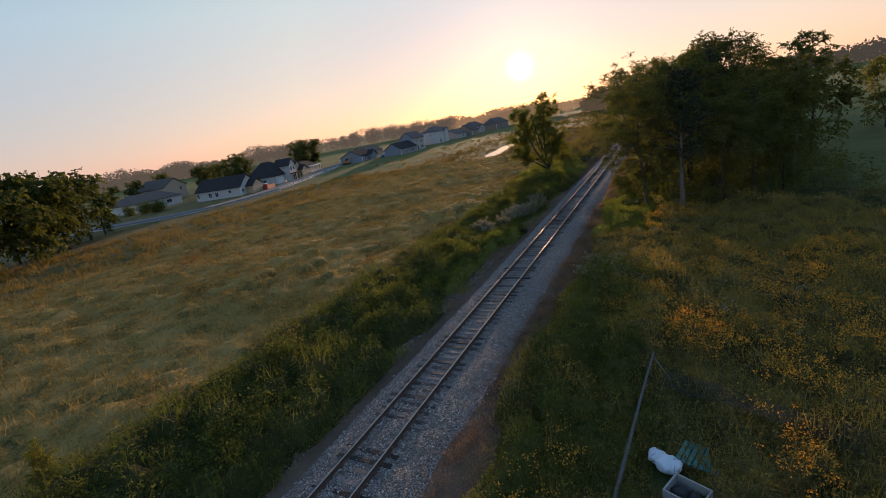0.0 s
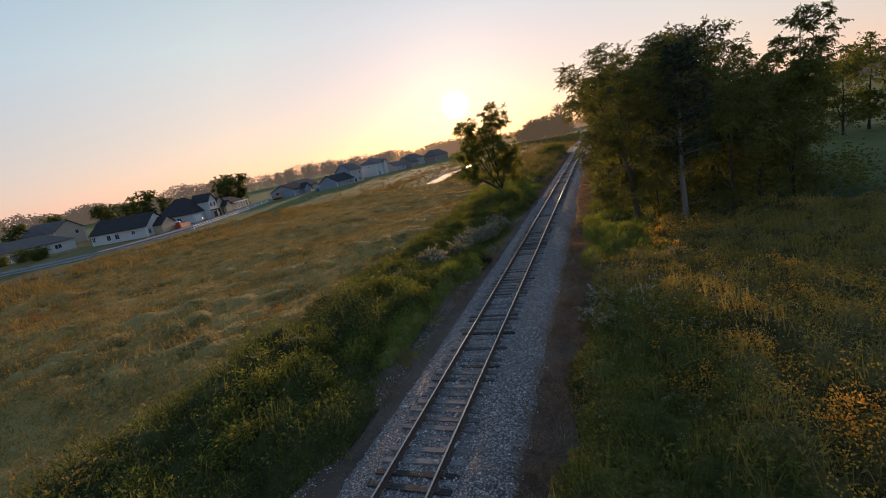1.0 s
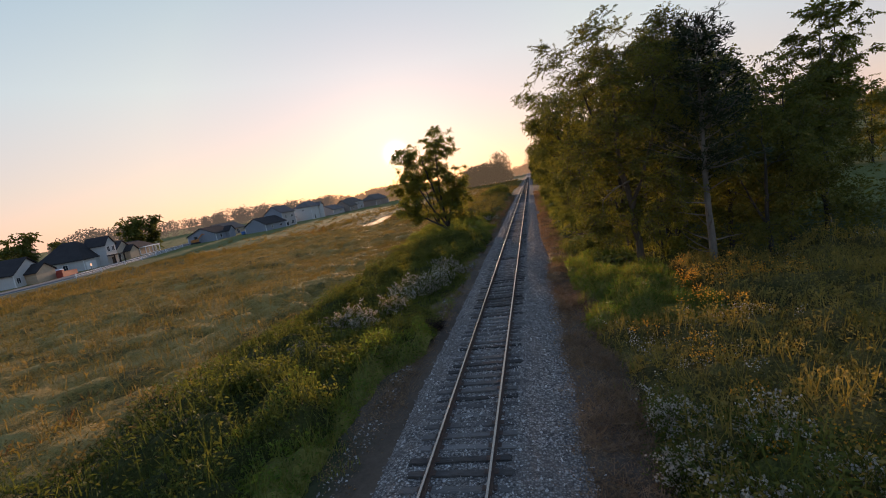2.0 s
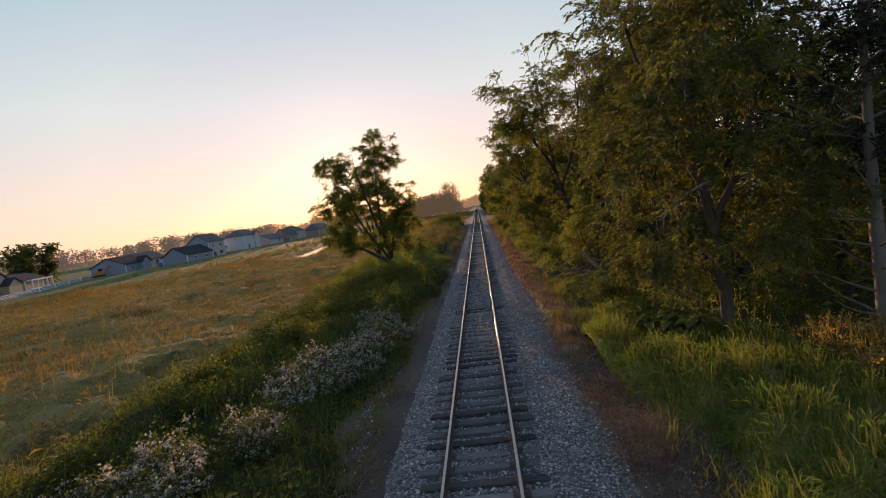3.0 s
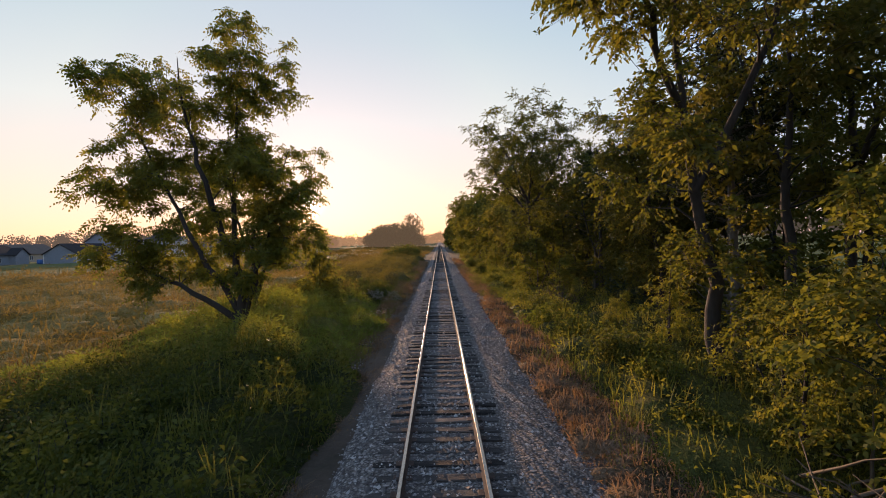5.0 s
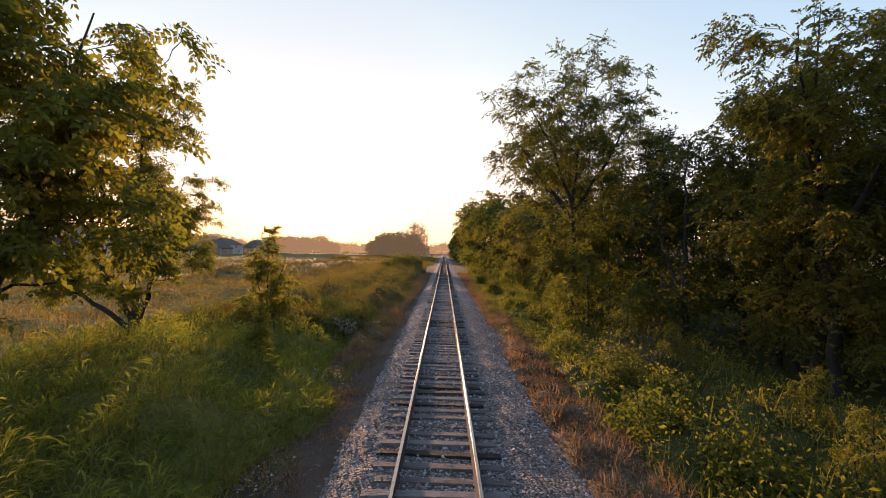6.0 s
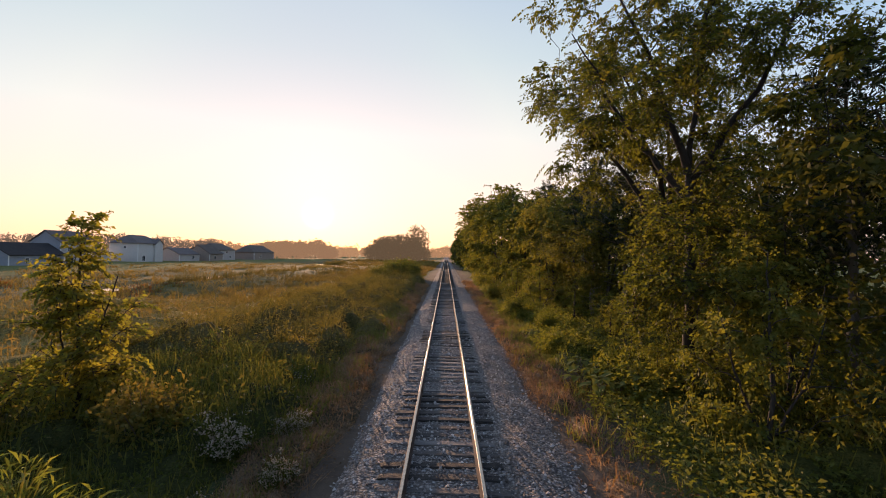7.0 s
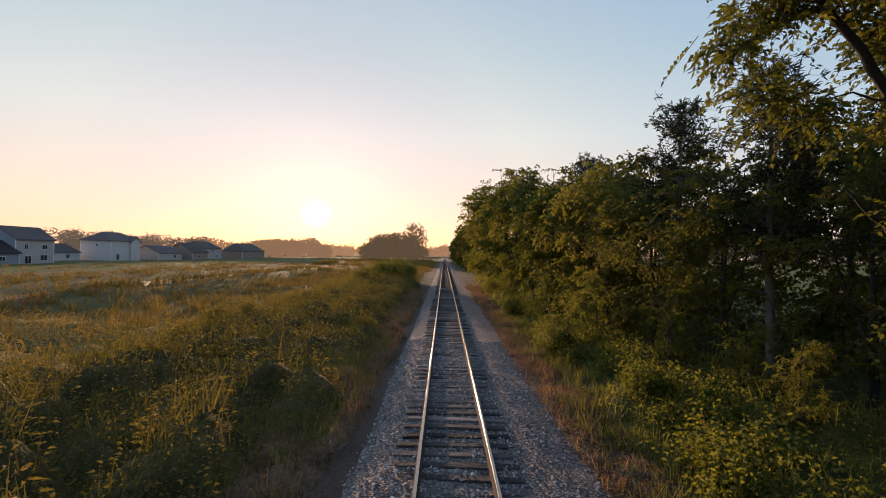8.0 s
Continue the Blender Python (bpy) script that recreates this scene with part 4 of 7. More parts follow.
# leafy trees in the wood's lower storey
for x, y, turn, size in ((15.0, 37.4, 120, 0.95), (17.6, 40.6, 30, 1.1), (20.4, 42.2, 200, 0.85), (14.4, 41.0, 10, 1.15), (13.6, 74.5, 0, 1.0), (12.6, 81.5, 90, 1.3), (12.0, 90.5, 160, 0.9), (14.8, 92.0, 20, 1.15), (11.6, 103.8, 250, 1.0), (13.6, 99.0, 70, 0.95), (10.2, 107.0, 30, 0.95), (12.4, 111.5, 110, 1.1), (19.5, 63.6, 60, 1.0), (17.4, 59.4, 0, 0.9), (14.8, 77.0, 250, 1.0), (17.8, 78.5, 40, 1.1), (20.0, 81.5, 200, 1.15)):
    again(low_tree, x, y, turn, size)
# trees along the far part of the wood's edge
for x, y, turn, size in ((9.6, 111.6, 200, 0.76), (9.2, 124.0, 30, 0.92), (8.8, 131.0, 140, 0.98), (8.2, 138.5, 10, 1.12), (7.4, 146.0, 80, 1.22), (7.4, 154.0, 220, 1.15), (7.4, 163.0, 300, 1.1), (8.0, 172.0, 40, 1.05), (7.6, 181.0, 160, 1.0), (14.0, 128.0, 60, 1.0), (14.5, 141.0, 250, 1.0)):
    again(fringe, x, y, turn, size)
# dark trees deep in the wood
for x, y, turn, size in ((22, 75, 90, 1.0), (20.5, 86, 300, 0.95), (21, 96, 190, 0.95), (20, 107, 30, 1), (18.5, 115, 0, 1), (26.5, 82, 40, 1), (26, 100, 80, 1), (24.5, 112, 120, 1), (16.5, 121, 50, 1), (18.0, 132, 150, 1)):
    again(dark, x, y, turn, size)
rng = np.random.default_rng(21)
for y in np.r_[np.arange(198, 240, 9.0), np.arange(240, 420, 12.0)]:
    again(light, 7.6 + rng.normal() * 0.7, y + rng.normal() * 1.5, rng.random() * 360, 0.85 + 0.3 * rng.random())
for y in (152, 165, 178):
    again(light, 15 + rng.normal() * 2, y + rng.normal() * 3, rng.random() * 360, 1.05)
# trees across the lawn behind the wood
for x, y, turn, size in ((40.5, 84.0, 0, 0.95), (45.5, 88.0, 120, 1.05), (50.5, 86.0, 200, 0.9), (57.0, 92.0, 60, 0.85)):
    tagged(again(fringe, x, y, turn, size), "dark tree standing beyond the lawn", "tree", "trees beyond the lawn")

lone = grow_tree("tree", "dark green tree with drooping feathery leaves beside the track", [[(0, 0, -0.3), (0.0, 0, 2.0), (-0.5, 0.4, 6), (0.2, 0.5, 13.6)], [(0, 0, 1.6), (0.9, 0.4, 4.6), (2.0, 0.6, 9)], [(0, 0, 1.9), (-2.2, -0.2, 5.8), (-4.6, -0.3, 11.4)], [(-0.4, 0.2, 4.4), (-1.4, -0.8, 8.6), (-1.8, -1, 12.4)], [(-0.1, 0, 1.7), (-2.6, -0.2, 3.4), (-5.2, 0, 4.4)]],
                 [(0.4, 0.3, 12.6, 1.8, 2.2, 2.0, 40), (-1.6, 0, 11.0, 2.2, 2.4, 2.2, 40), (-3.9, 0, 11.4, 1.5, 2.0, 1.7, 26), (-4.8, 0, 8.4, 1.8, 2.2, 1.8, 30), (-1.4, 0.2, 8.0, 2.8, 2.6, 2.0, 34), (1.7, 0.3, 8.2, 1.7, 2.4, 2.1, 36), (2.4, 0.3, 5.8, 1.5, 2.2, 1.7, 28), (-4.2, 0.2, 5.0, 2.0, 2.2, 1.7, 30), (-2.2, -0.6, 4.0, 1.8, 2.2, 1.5, 20), (0.8, -0.2, 4.7, 1.6, 2.2, 1.5, 20)], 41, (BARK, LEAF_FEATHER), 0.165, 0.62, 6, 5, 0.3, feather=True, droop=0.22, boughs=0.15)
put(lone, -8.5, 65.7)
tagged(again(lone, -11.7, 75.2, 0, 0.80, wide=0.76), "golden-green tree with drooping feathery leaves in the meadow's edge")
sapling = grow_tree("sapling", "young leafy sapling lit by the low sun", [[(0, 0, -0.2), (0.05, 0, 2), (0, 0.05, 5.2)], [(0, 0, 0.5), (-0.5, 0.1, 2.4), (-0.8, 0.2, 4.2)], [(0, 0, 0.4), (0.5, 0, 2.2), (0.9, 0.1, 3.8)]],
                    [(0, 0, 3.9, 0.6, 0.6, 1.5, 22), (-0.6, 0.1, 2.5, 0.75, 0.8, 1.5, 26), (0.7, 0.05, 2.3, 0.8, 0.8, 1.5, 26), (0, 0, 1.2, 1.2, 1.1, 0.9, 22)], 32, (BARK, leaf_material("leaf_sapling", [(0.08, 0.09, 0.02), (0.15, 0.15, 0.034), (0.22, 0.19, 0.048)], 0.65, **CROWN)), 0.13, 0.5, 9, 9, 0.06, category="sapling", boughs=0.0)
put(sapling, -9.85, 83.3, 0, 1.1)
again(sapling, -6.4, 74.0, 100, 0.5)
again(sapling, -14.2, -6.2, 30, 0.42)

# tree clumps further off: the left side group, the misty clump by the line, the woods on the horizon
CLUMP = "trees of a distant clump"
for k, (x, y, size) in enumerate([(-92, 18, 1.1), (-98, 24, 1.25), (-88, 23, 1.0), (-100, 33, 1.2), (-106, 40, 1.15), (-96, 30, 1.1), (-84, 14, 1.0), (-112, 46, 0.9), (-104, 30, 1.2), (-90, 10, 1.2)]):
    tagged(again(light, x, y, k * 67, size * 1.1, wide=size), "green tree in the clump beside the meadow", "tree", CLUMP)

def far_wood(name, label, points, height, seed, count, material, scatter_by=6.0, n=64, leaf_size=2.7, uneven=(0.55, 0.6), dome=0.0):
    """A distant belt of trees, its crowns uneven."""
    rng = np.random.default_rng(seed)
    p = np.array(points, float)
    s = rng.random(count) * (len(p) - 1)
    c = np.stack([np.interp(s, np.arange(len(p)), p[:, k]) for k in (0, 1)], 1) + rng.normal(size=(count, 2)) * scatter_by
    top = height * (uneven[0] + uneven[1] * value_noise(c[:, 0], c[:, 1], 22.0)) * (1 - dome * np.abs(2 * s / (len(p) - 1) - 1) ** 2.5)
    leaf = Sprays()
    d = rng.normal(size=(count, n, 3))
    d /= np.linalg.norm(d, axis=2, keepdims=True)
    r = (rng.random((count, n, 1)) ** 0.4) * np.stack([top * 0.33, top * 0.33, top * 0.5], 1)[:, None]
    place = np.column_stack([c, ground_z(c[:, 0], c[:, 1]) + top * 0.5])[:, None] + d * r
    leaf.leaves(place.reshape(-1, 3), rng.normal(size=(count * n, 3)) + np.array([0, 0, -0.3]), leaf_size, leaf_size * 0.85, 0.2, rng)
    return tagged(array_part(name, *leaf.arrays(), material), label, "backdrop", kind="structure")


# the distance haze on these belts is emission in their leaf material
far_wood("backdrop_wood_west", "misty belt of trees beyond the houses", [(-520, 60), (-470, 190), (-410, 340), (-350, 480), (-270, 590)], 20, 51, 340, haze_glow_material("leaf_misty_west", [(0.02, 0.03, 0.01), (0.05, 0.06, 0.02)], (0.17, 0.135, 0.105), 0.45), 5.0, 130, 1.5)
far_wood("backdrop_wood_sun", "trees in the bright mist under the sun", [(-290, 590), (-200, 620), (-130, 640), (-70, 680), (-10, 760), (60, 760)], 18, 52, 240, haze_glow_material("leaf_misty_sun", [(0.03, 0.035, 0.012), (0.06, 0.06, 0.02)], (0.42, 0.25, 0.135), 0.55), 6.0, 84, 2.1)
far_wood("backdrop_wood_east", "belt of trees across the eastern fields", [(60, 560), (170, 430), (240, 280), (300, 140), (320, 20)], 18, 53, 260, haze_glow_material("leaf_misty_east", [(0.02, 0.03, 0.01), (0.05, 0.06, 0.02)], (0.13, 0.11, 0.09), 0.35))

far_wood("backdrop_clump", "misty clump of trees beyond the last houses", [(-142, 402), (-130, 398), (-118, 396), (-108, 398), (-94, 404), (-84, 412)], 19, 54, 60, haze_glow_material("leaf_misty_clump", [(0.03, 0.035, 0.012), (0.06, 0.06, 0.02)], (0.34, 0.215, 0.125), 0.5), 3.0, 220, 1.2, dome=0.5)
far_wood("backdrop_line_clump", "misty clump of trees beside the line", [(-54, 402), (-46, 392), (-36, 386), (-26, 386), (-15, 390)], 20, 55, 52, haze_glow_material("leaf_misty_line", [(0.025, 0.03, 0.01), (0.055, 0.055, 0.018)], (0.17, 0.125, 0.078), 0.38), 2.5, 230, 1.15, (0.8, 0.3), 0.55)
far_wood("backdrop_tall_tree", "tall tree standing above the misty clump", [(-25, 402), (-20, 402)], 28, 56, 4, haze_glow_material("leaf_misty_tall", [(0.025, 0.03, 0.01), (0.055, 0.055, 0.018)], (0.20, 0.14, 0.085), 0.4), 1.0, 420, 1.15, (0.95, 0.05))
far_wood("backdrop_small_trees", "single small trees in the mist", [(-100, 420), (-84, 430), (-70, 440)], 13, 57, 5, haze_glow_material("leaf_misty_small", [(0.03, 0.035, 0.012), (0.06, 0.06, 0.02)], (0.45, 0.28, 0.15), 0.55), 2.0, 120, 1.3)

# ---- shrubs at the edge of the wood ----
EDGE = "shrubs along the edge of the wood"
box_elder = grow_tree("shrub", "yellow-green leafy shrub at the edge of the wood", [[(0, 0, -0.2), (0.1, 0, 2.4), (0, 0.1, 5.4)], [(0, 0, 0.4), (-0.8, -0.3, 2.2), (-1.3, -0.5, 4)], [(0, 0, 0.5), (0.9, 0.2, 2), (1.4, 0.3, 3.8)]],
                     [(0, 0, 4.0, 1.5, 1.5, 2.0, 34), (-0.9, -0.4, 2.6, 1.3, 1.4, 1.7, 26), (1.0, 0.2, 2.3, 1.3, 1.4, 1.6, 24), (0, -0.2, 1.0, 1.7, 1.6, 0.7, 18)], 61, (BARK, LEAF_SHRUB), 0.13, 0.62, 7, 9, 0.09, group=EDGE, category="shrub", twig_wood=False)
low_shrub = make_shrub("shrub", "low green shrub beside the ballast", 2.2, 1.7, 0.14, 62, (BARK, LEAF_WEED), 11, 8, group=EDGE)
put(box_elder, 8.3, 53.8, 0, 1.05)
put(low_shrub, 6.2, 44.0, 0, 0.8)
for x, y, size in ((10.2, 40.5, 0.9), (7.4, 55.6, 0.6), (9.4, 47.0, 0.55), (8.4, 57.4, 0.7), (8.6, 63.4, 0.6), (7.6, 66.0, 0.3), (9.2, 69.5, 0.32), (8.8, 75.0, 0.35), (8.6, 79.0, 0.55), (7.6, 82.0, 0.85), (9.4, 83.8, 0.95), (7.2, 86.6, 0.35), (9.2, 89.6, 0.4), (8.4, 91.6, 0.42), (10.6, 92.0, 0.6), (9.2, 96.5, 0.42), (9.8, 99.6, 0.5), (9.2, 103.5, 0.6), (7.6, 108.0, 0.7), (7.4, 118.0, 0.8), (6.6, 132.0, 0.8)):
    again(box_elder, x, y, x * 613 % 360, size * (0.85 + 0.4 * (y * 7.3 % 1.0)), wide=size)
for x, y, size in ((6.0, 62.0, 0.8), (5.8, 72.5, 0.7), (5.3, 106.0, 0.8), (5.2, 119.0, 0.9), (5.2, 136.0, 0.9), (-7.6, 150.0, 1.9), (-9.8, 154.0, 1.8), (-6.0, 157.0, 1.7), (-11.5, 148.0, 1.4), (-8.0, 162.0, 2.0), (-8.8, 49.0, 0.9)):
    again(low_shrub, x, y, y * 371 % 360, size)
verge_bush = make_shrub("shrub", "rounded leafy green bush in the verge", 1.9, 1.5, 0.145, 64, (BARK, LEAF_VERGE), 11, 5, group="bushes of the verge")
put(verge_bush, -8.6, 12.0, 0, 1.0)
rng = np.random.default_rng(640)
for x, y, size in ((-9.6, 44.0, 0.95), (-7.6, 50.5, 0.9), (-6.0, 53.0, 0.75), (-9.8, 54.5, 1.0), (-7.0, 58.0, 0.8), (-5.4, 61.5, 0.7), (-10.8, 48.0, 0.85), (-11.4, 39.0, 0.9), (-9.8, 36.4, 0.75), (-6.6, 26.4, 0.7), (-9.2, 23.5, 0.9), (-8.2, 16.0, 0.85), (-6.4, 9.0, 0.8), (-9.4, 4.0, 0.95), (-6.9, -2.5, 0.85), (-10.2, -7.0, 0.9)):
    again(low_shrub, x, y, y * 371 % 360, size, 0.1)
for k in range(46):
    y = -12 + 74 * (k + rng.random()) / 46
    x = -4.9 - 6.5 * rng.random() ** 1.3
    if x > -8.2 and 34.5 < y < 46 or x > -9.6 and 30 < y < 34.5:
        continue
    again(verge_bush, x, y, rng.random() * 360, 0.55 + 0.5 * rng.random(), 0.1, 0.6 + 0.6 * rng.random())
gold_bush = make_shrub("shrub", "olive-gold leafy bush at the meadow's edge", 1.9, 1.4, 0.14, 65, (STALK, LEAF_FIELD), 11, 5, group="bushes of the verge")
put(gold_bush, -7.0, 90.5, 0, 1.0)
for k in range(30):
    y = 78 + 52 * (k + rng.random()) / 30
    again(gold_bush, -4.8 - 10 * rng.random(), y, rng.random() * 360, 0.5 + 0.6 * rng.random(), 0.1, 0.6 + 0.6 * rng.random())
edge_bush = make_shrub("shrub", "yellow-green leafy bush between track and wood", 1.6, 1.4, 0.13, 66, (BARK, LEAF_SHRUB), 11, 6, group=EDGE)
put(edge_bush, 5.9, 66.0, 0, 0.8)
for k in range(30):
    y = 57 + 58 * (k + rng.random()) / 30
    again(edge_bush, 5.2 + 2.6 * rng.random(), y, rng.random() * 360, 0.5 + 0.55 * rng.random(), 0.1, 0.6 + 0.5 * rng.random())
fresh_bush = make_shrub("shrub", "fresh green bush beside the dead grass", 1.5, 1.5, 0.13, 67, (BARK, LEAF_EDGE), 11, 6, group=EDGE)
put(fresh_bush, 5.4, 93.0, 0, 0.9)
for k in range(16):
    y = 86 + 30 * (k + rng.random()) / 22
    again(fresh_bush, 5.4 + 2.2 * rng.random(), y, rng.random() * 360, 0.6 + 0.45 * rng.random(), 0.1, 0.8 + 0.5 * rng.random())
aster = make_shrub("flowering_bush", "bush covered in small off-white flowers beside the track", 1.5, 1.7, 0.10, 63, (STALK, LEAF_MAPLE), 14, 5, "bush", "white-flowered bushes", FLOWER_WHITE)
put(aster, -8.0, 32.6, 0, 1.2)
for x, y, size in ((-7.2, 31.4, 0.95), (-6.2, 33.8, 1.1), (-8.9, 31.6, 0.9), (-9.4, 28.4, 0.6), (-6.3, 36.9, 1.0), (-5.0, 37.4, 0.9), (-7.0, 38.2, 1.0), (-5.6, 38.8, 1.1), (-4.4, 38.9, 0.85), (-6.6, 40.0, 1.0), (-5.0, 40.3, 1.05), (-4.1, 40.8, 0.75), (-5.9, 41.6, 0.8), (-3.6, 42.5, 0.6), (-5.3, 43.6, 0.9), (-4.0, 43.2, 0.75), (-4.8, 45.0, 1.0), (-6.3, 46.8, 0.8)):
    again(aster, x, y, x * 977 % 360, size)


def make_burdock(seed):
    """A rosette of broad, wavy, drooping leaves on stout stalks."""
    rng = np.random.default_rng(seed)
    plant = thing("burdock_plant", "burdock with broad wavy green leaves under the trees", "plant", "burdock plants")
    for k in range(13):
        wood = Wood()
        a, up = k * 2.4 + rng.random() * 0.6, 0.25 + 0.6 * (k / 13) + 0.15 * rng.random()
        reach, size = 0.55 - 0.35 * (k / 13), 0.30 + 0.2 * rng.random()
        out, side = np.array([np.cos(a), np.sin(a), 0.0]), np.array([-np.sin(a), np.cos(a), 0.0])
        foot = out * reach + np.array([0, 0, up])
        wood.limb([(0, 0, -0.05), out * reach * 0.5 + np.array([0, 0, up * 0.7]), foot], [0.014, 0.011, 0.006], 4)
        array_part("stalk", *wood.arrays(), STALK, plant, smooth=True)
        verts, faces = [], []
        widths = (0.34, 0.80, 1.0, 0.86, 0.5, 0.06)
        for i, w in enumerate(widths):
            f = i / (len(widths) - 1)
            mid = foot + out * size * 1.25 * (f - 0.12) + np.array([0, 0, size * (0.22 * f - 0.62 * f * f)])
            for j in (-1, -0.5, 0, 0.5, 1):
                verts.append(mid + side * j * w * size * 0.5 + np.array([0, 0, size * (0.16 * abs(j) * w + 0.05 * np.sin(5 * f + 3 * j + k) * abs(j))]))
        for i in range(len(widths) - 1):
            faces += [(5 * i + j, 5 * i + j + 1, 5 * i + j + 6, 5 * i + j + 5) for j in range(4)]
        array_part("leaf", np.array(verts), np.array(faces), LEAF_BIG, plant, smooth=True)
    return plant


burdock = make_burdock(5)
put(burdock, 6.0, 48.4, 0, 1.1)
for x, y, size in ((5.3, 47.6, 0.9), (6.5, 47.4, 1.1), (6.9, 48.5, 1.2), (5.6, 49.4, 0.8), (6.4, 49.3, 1.0), (7.5, 47.8, 1.1), (7.6, 49.2, 1.2), (7.1, 50.0, 0.9), (6.2, 39.0, 0.9), (6.9, 38.6, 1.0), (7.5, 37.9, 1.1), (6.8, 39.8, 0.9), (7.6, 39.2, 1.0), (5.2, 86.4, 0.9), (6.0, 86.9, 1.0), (4.9, 87.7, 0.8), (5.8, 88.2, 0.9), (6.7, 87.6, 1.1), (6.6, 86.2, 1.0), (7.4, 88.6, 1.0), (5.4, 89.4, 0.8), (6.5, 89.2, 0.9), (7.5, 86.8, 1.1)):
    again(burdock, x, y, x * 977 % 360, size)
for x, y, size in ((5.6, 17.4, 0.95), (6.8, 19.6, 1.0), (5.2, 20.6, 0.9), (8.2, 16.4, 0.9), (4.9, 18.8, 0.8), (7.4, 18.0, 0.95)):
    again(aster, x, y, x * 977 % 360, size)
for x, y, size in ((-5.1, 81.7, 0.75), (-5.6, 82.6, 0.65), (-3.9, 82.8, 0.5), (-3.3, 80.4, 0.45), (-4.8, 85.0, 0.5)):
    again(aster, x, y, x * 977 % 360, size)


# ---- growth on the ground ----
def scatter(n, x0, x1, y0, y1, seed, keep=None):
    rng = np.random.default_rng(seed)
    x, y = rng.uniform(x0, x1, n), rng.uniform(y0, y1, n)
    if keep is not None:
        ok = rng.random(n) < keep(x, y)
        x, y = x[ok], y[ok]
    return x, y, rng


def grass(name, label, spec, material, height, width, lean=0.35):
    """Tufts of grass over stretches of the plan, as one growth."""
    sp = Sprays()
    for n, x0, x1, y0, y1, seed, grow, keep in spec:
        x, y, rng = scatter(n, x0, x1, y0, y1, seed, keep)
        k = 11
        tuft = np.repeat(0.45 + 0.85 * rng.random(len(x)) ** 1.5, k)
        x, y = np.repeat(x, k) + rng.normal(size=len(x) * k) * 0.17 * grow, np.repeat(y, k) + rng.normal(size=len(y) * k) * 0.17 * grow
        h = height * grow ** 0.35 * tuft * (0.7 + 0.5 * rng.random(len(x))) * (0.35 + 0.7 * value_noise(x, y, 6.0) + 0.75 * value_noise(x, y, 1.3) ** 2)
        foot = np.stack([x, y, ground_z(x, y) - 0.05], 1)
        tip = foot + np.stack([rng.normal(size=len(x)) * lean * h + 0.1 * h, rng.normal(size=len(x)) * lean * h, h], 1)
        sp.blades(foot, tip, width * grow * (0.6 + 0.8 * rng.random(len(x))), rng)
    return tagged(array_part(name, *sp.arrays(), material), label, "grass", kind="stuff")


def near_pond(x, y):
    """Short growth on the open banks."""
    ok = np.ones_like(x)
    for px, py, rx, ry in PONDS:
        d = pond_reach(x, y, px, py, rx, ry)
        ok *= np.where(d < 1.08, 0.0, np.where(d < 2.6, 0.3, 1.0))
    return ok


def off_corner(x, y):
    """0 in the green corner between ballast and wood, 1 elsewhere."""
    return 1 - ramped(y, 26, 31) * ramped(-x, -10.0, -8.0)


def patchy(scale, lo, hi, least=0.0):
    return lambda x, y: least + (1 - least) * ramped(value_noise(x + 0.35 * y, y, scale), lo, hi)


grass("meadow_grass", "tall golden dry meadow grass", [
    (3400, -30, -10.5, 26, 84, 138, 0.7, None), (3600, -30, -9, -16, 110, 71, 1.0, lambda x, y: ramped(-x, 10.0, 15.0) * 0.93 + 0.07), (2900, -60, -28, -10, 150, 72, 1.7, near_pond), (2800, -95, -20, 100, 260, 73, 2.6, lambda x, y: near_pond(x, y) * np.where(x < -68, 0.25, 1.0)), (2500, -92, -55, 10, 110, 74, 2.4, None), (1800, -60, -8, 250, 420, 75, 3.2, near_pond), (2400, -34, -5, 106, 200, 105, 1.7, near_pond), (1100, -22, -4, 200, 330, 106, 2.6, None), (2000, 5.0, 36, -12, 36, 109, 1.1, lambda x, y: patchy(6.0, 0.4, 0.6)(x, y) * off_corner(x, y))], GRASS_GOLD, 0.62, 0.05, 0.5)
grass("rusty_grass", "patches of rust-coloured seeding grass in the meadow", [
    (1900, -34, -9, -12, 90, 114, 1.15, patchy(8.0, 0.6, 0.75)), (1100, -58, -30, 0, 130, 115, 1.8, patchy(11.0, 0.6, 0.75)), (500, 8, 30, -8, 34, 116, 1.0, patchy(5.0, 0.6, 0.8))], GRASS_RUST, 0.62, 0.05, 0.45)
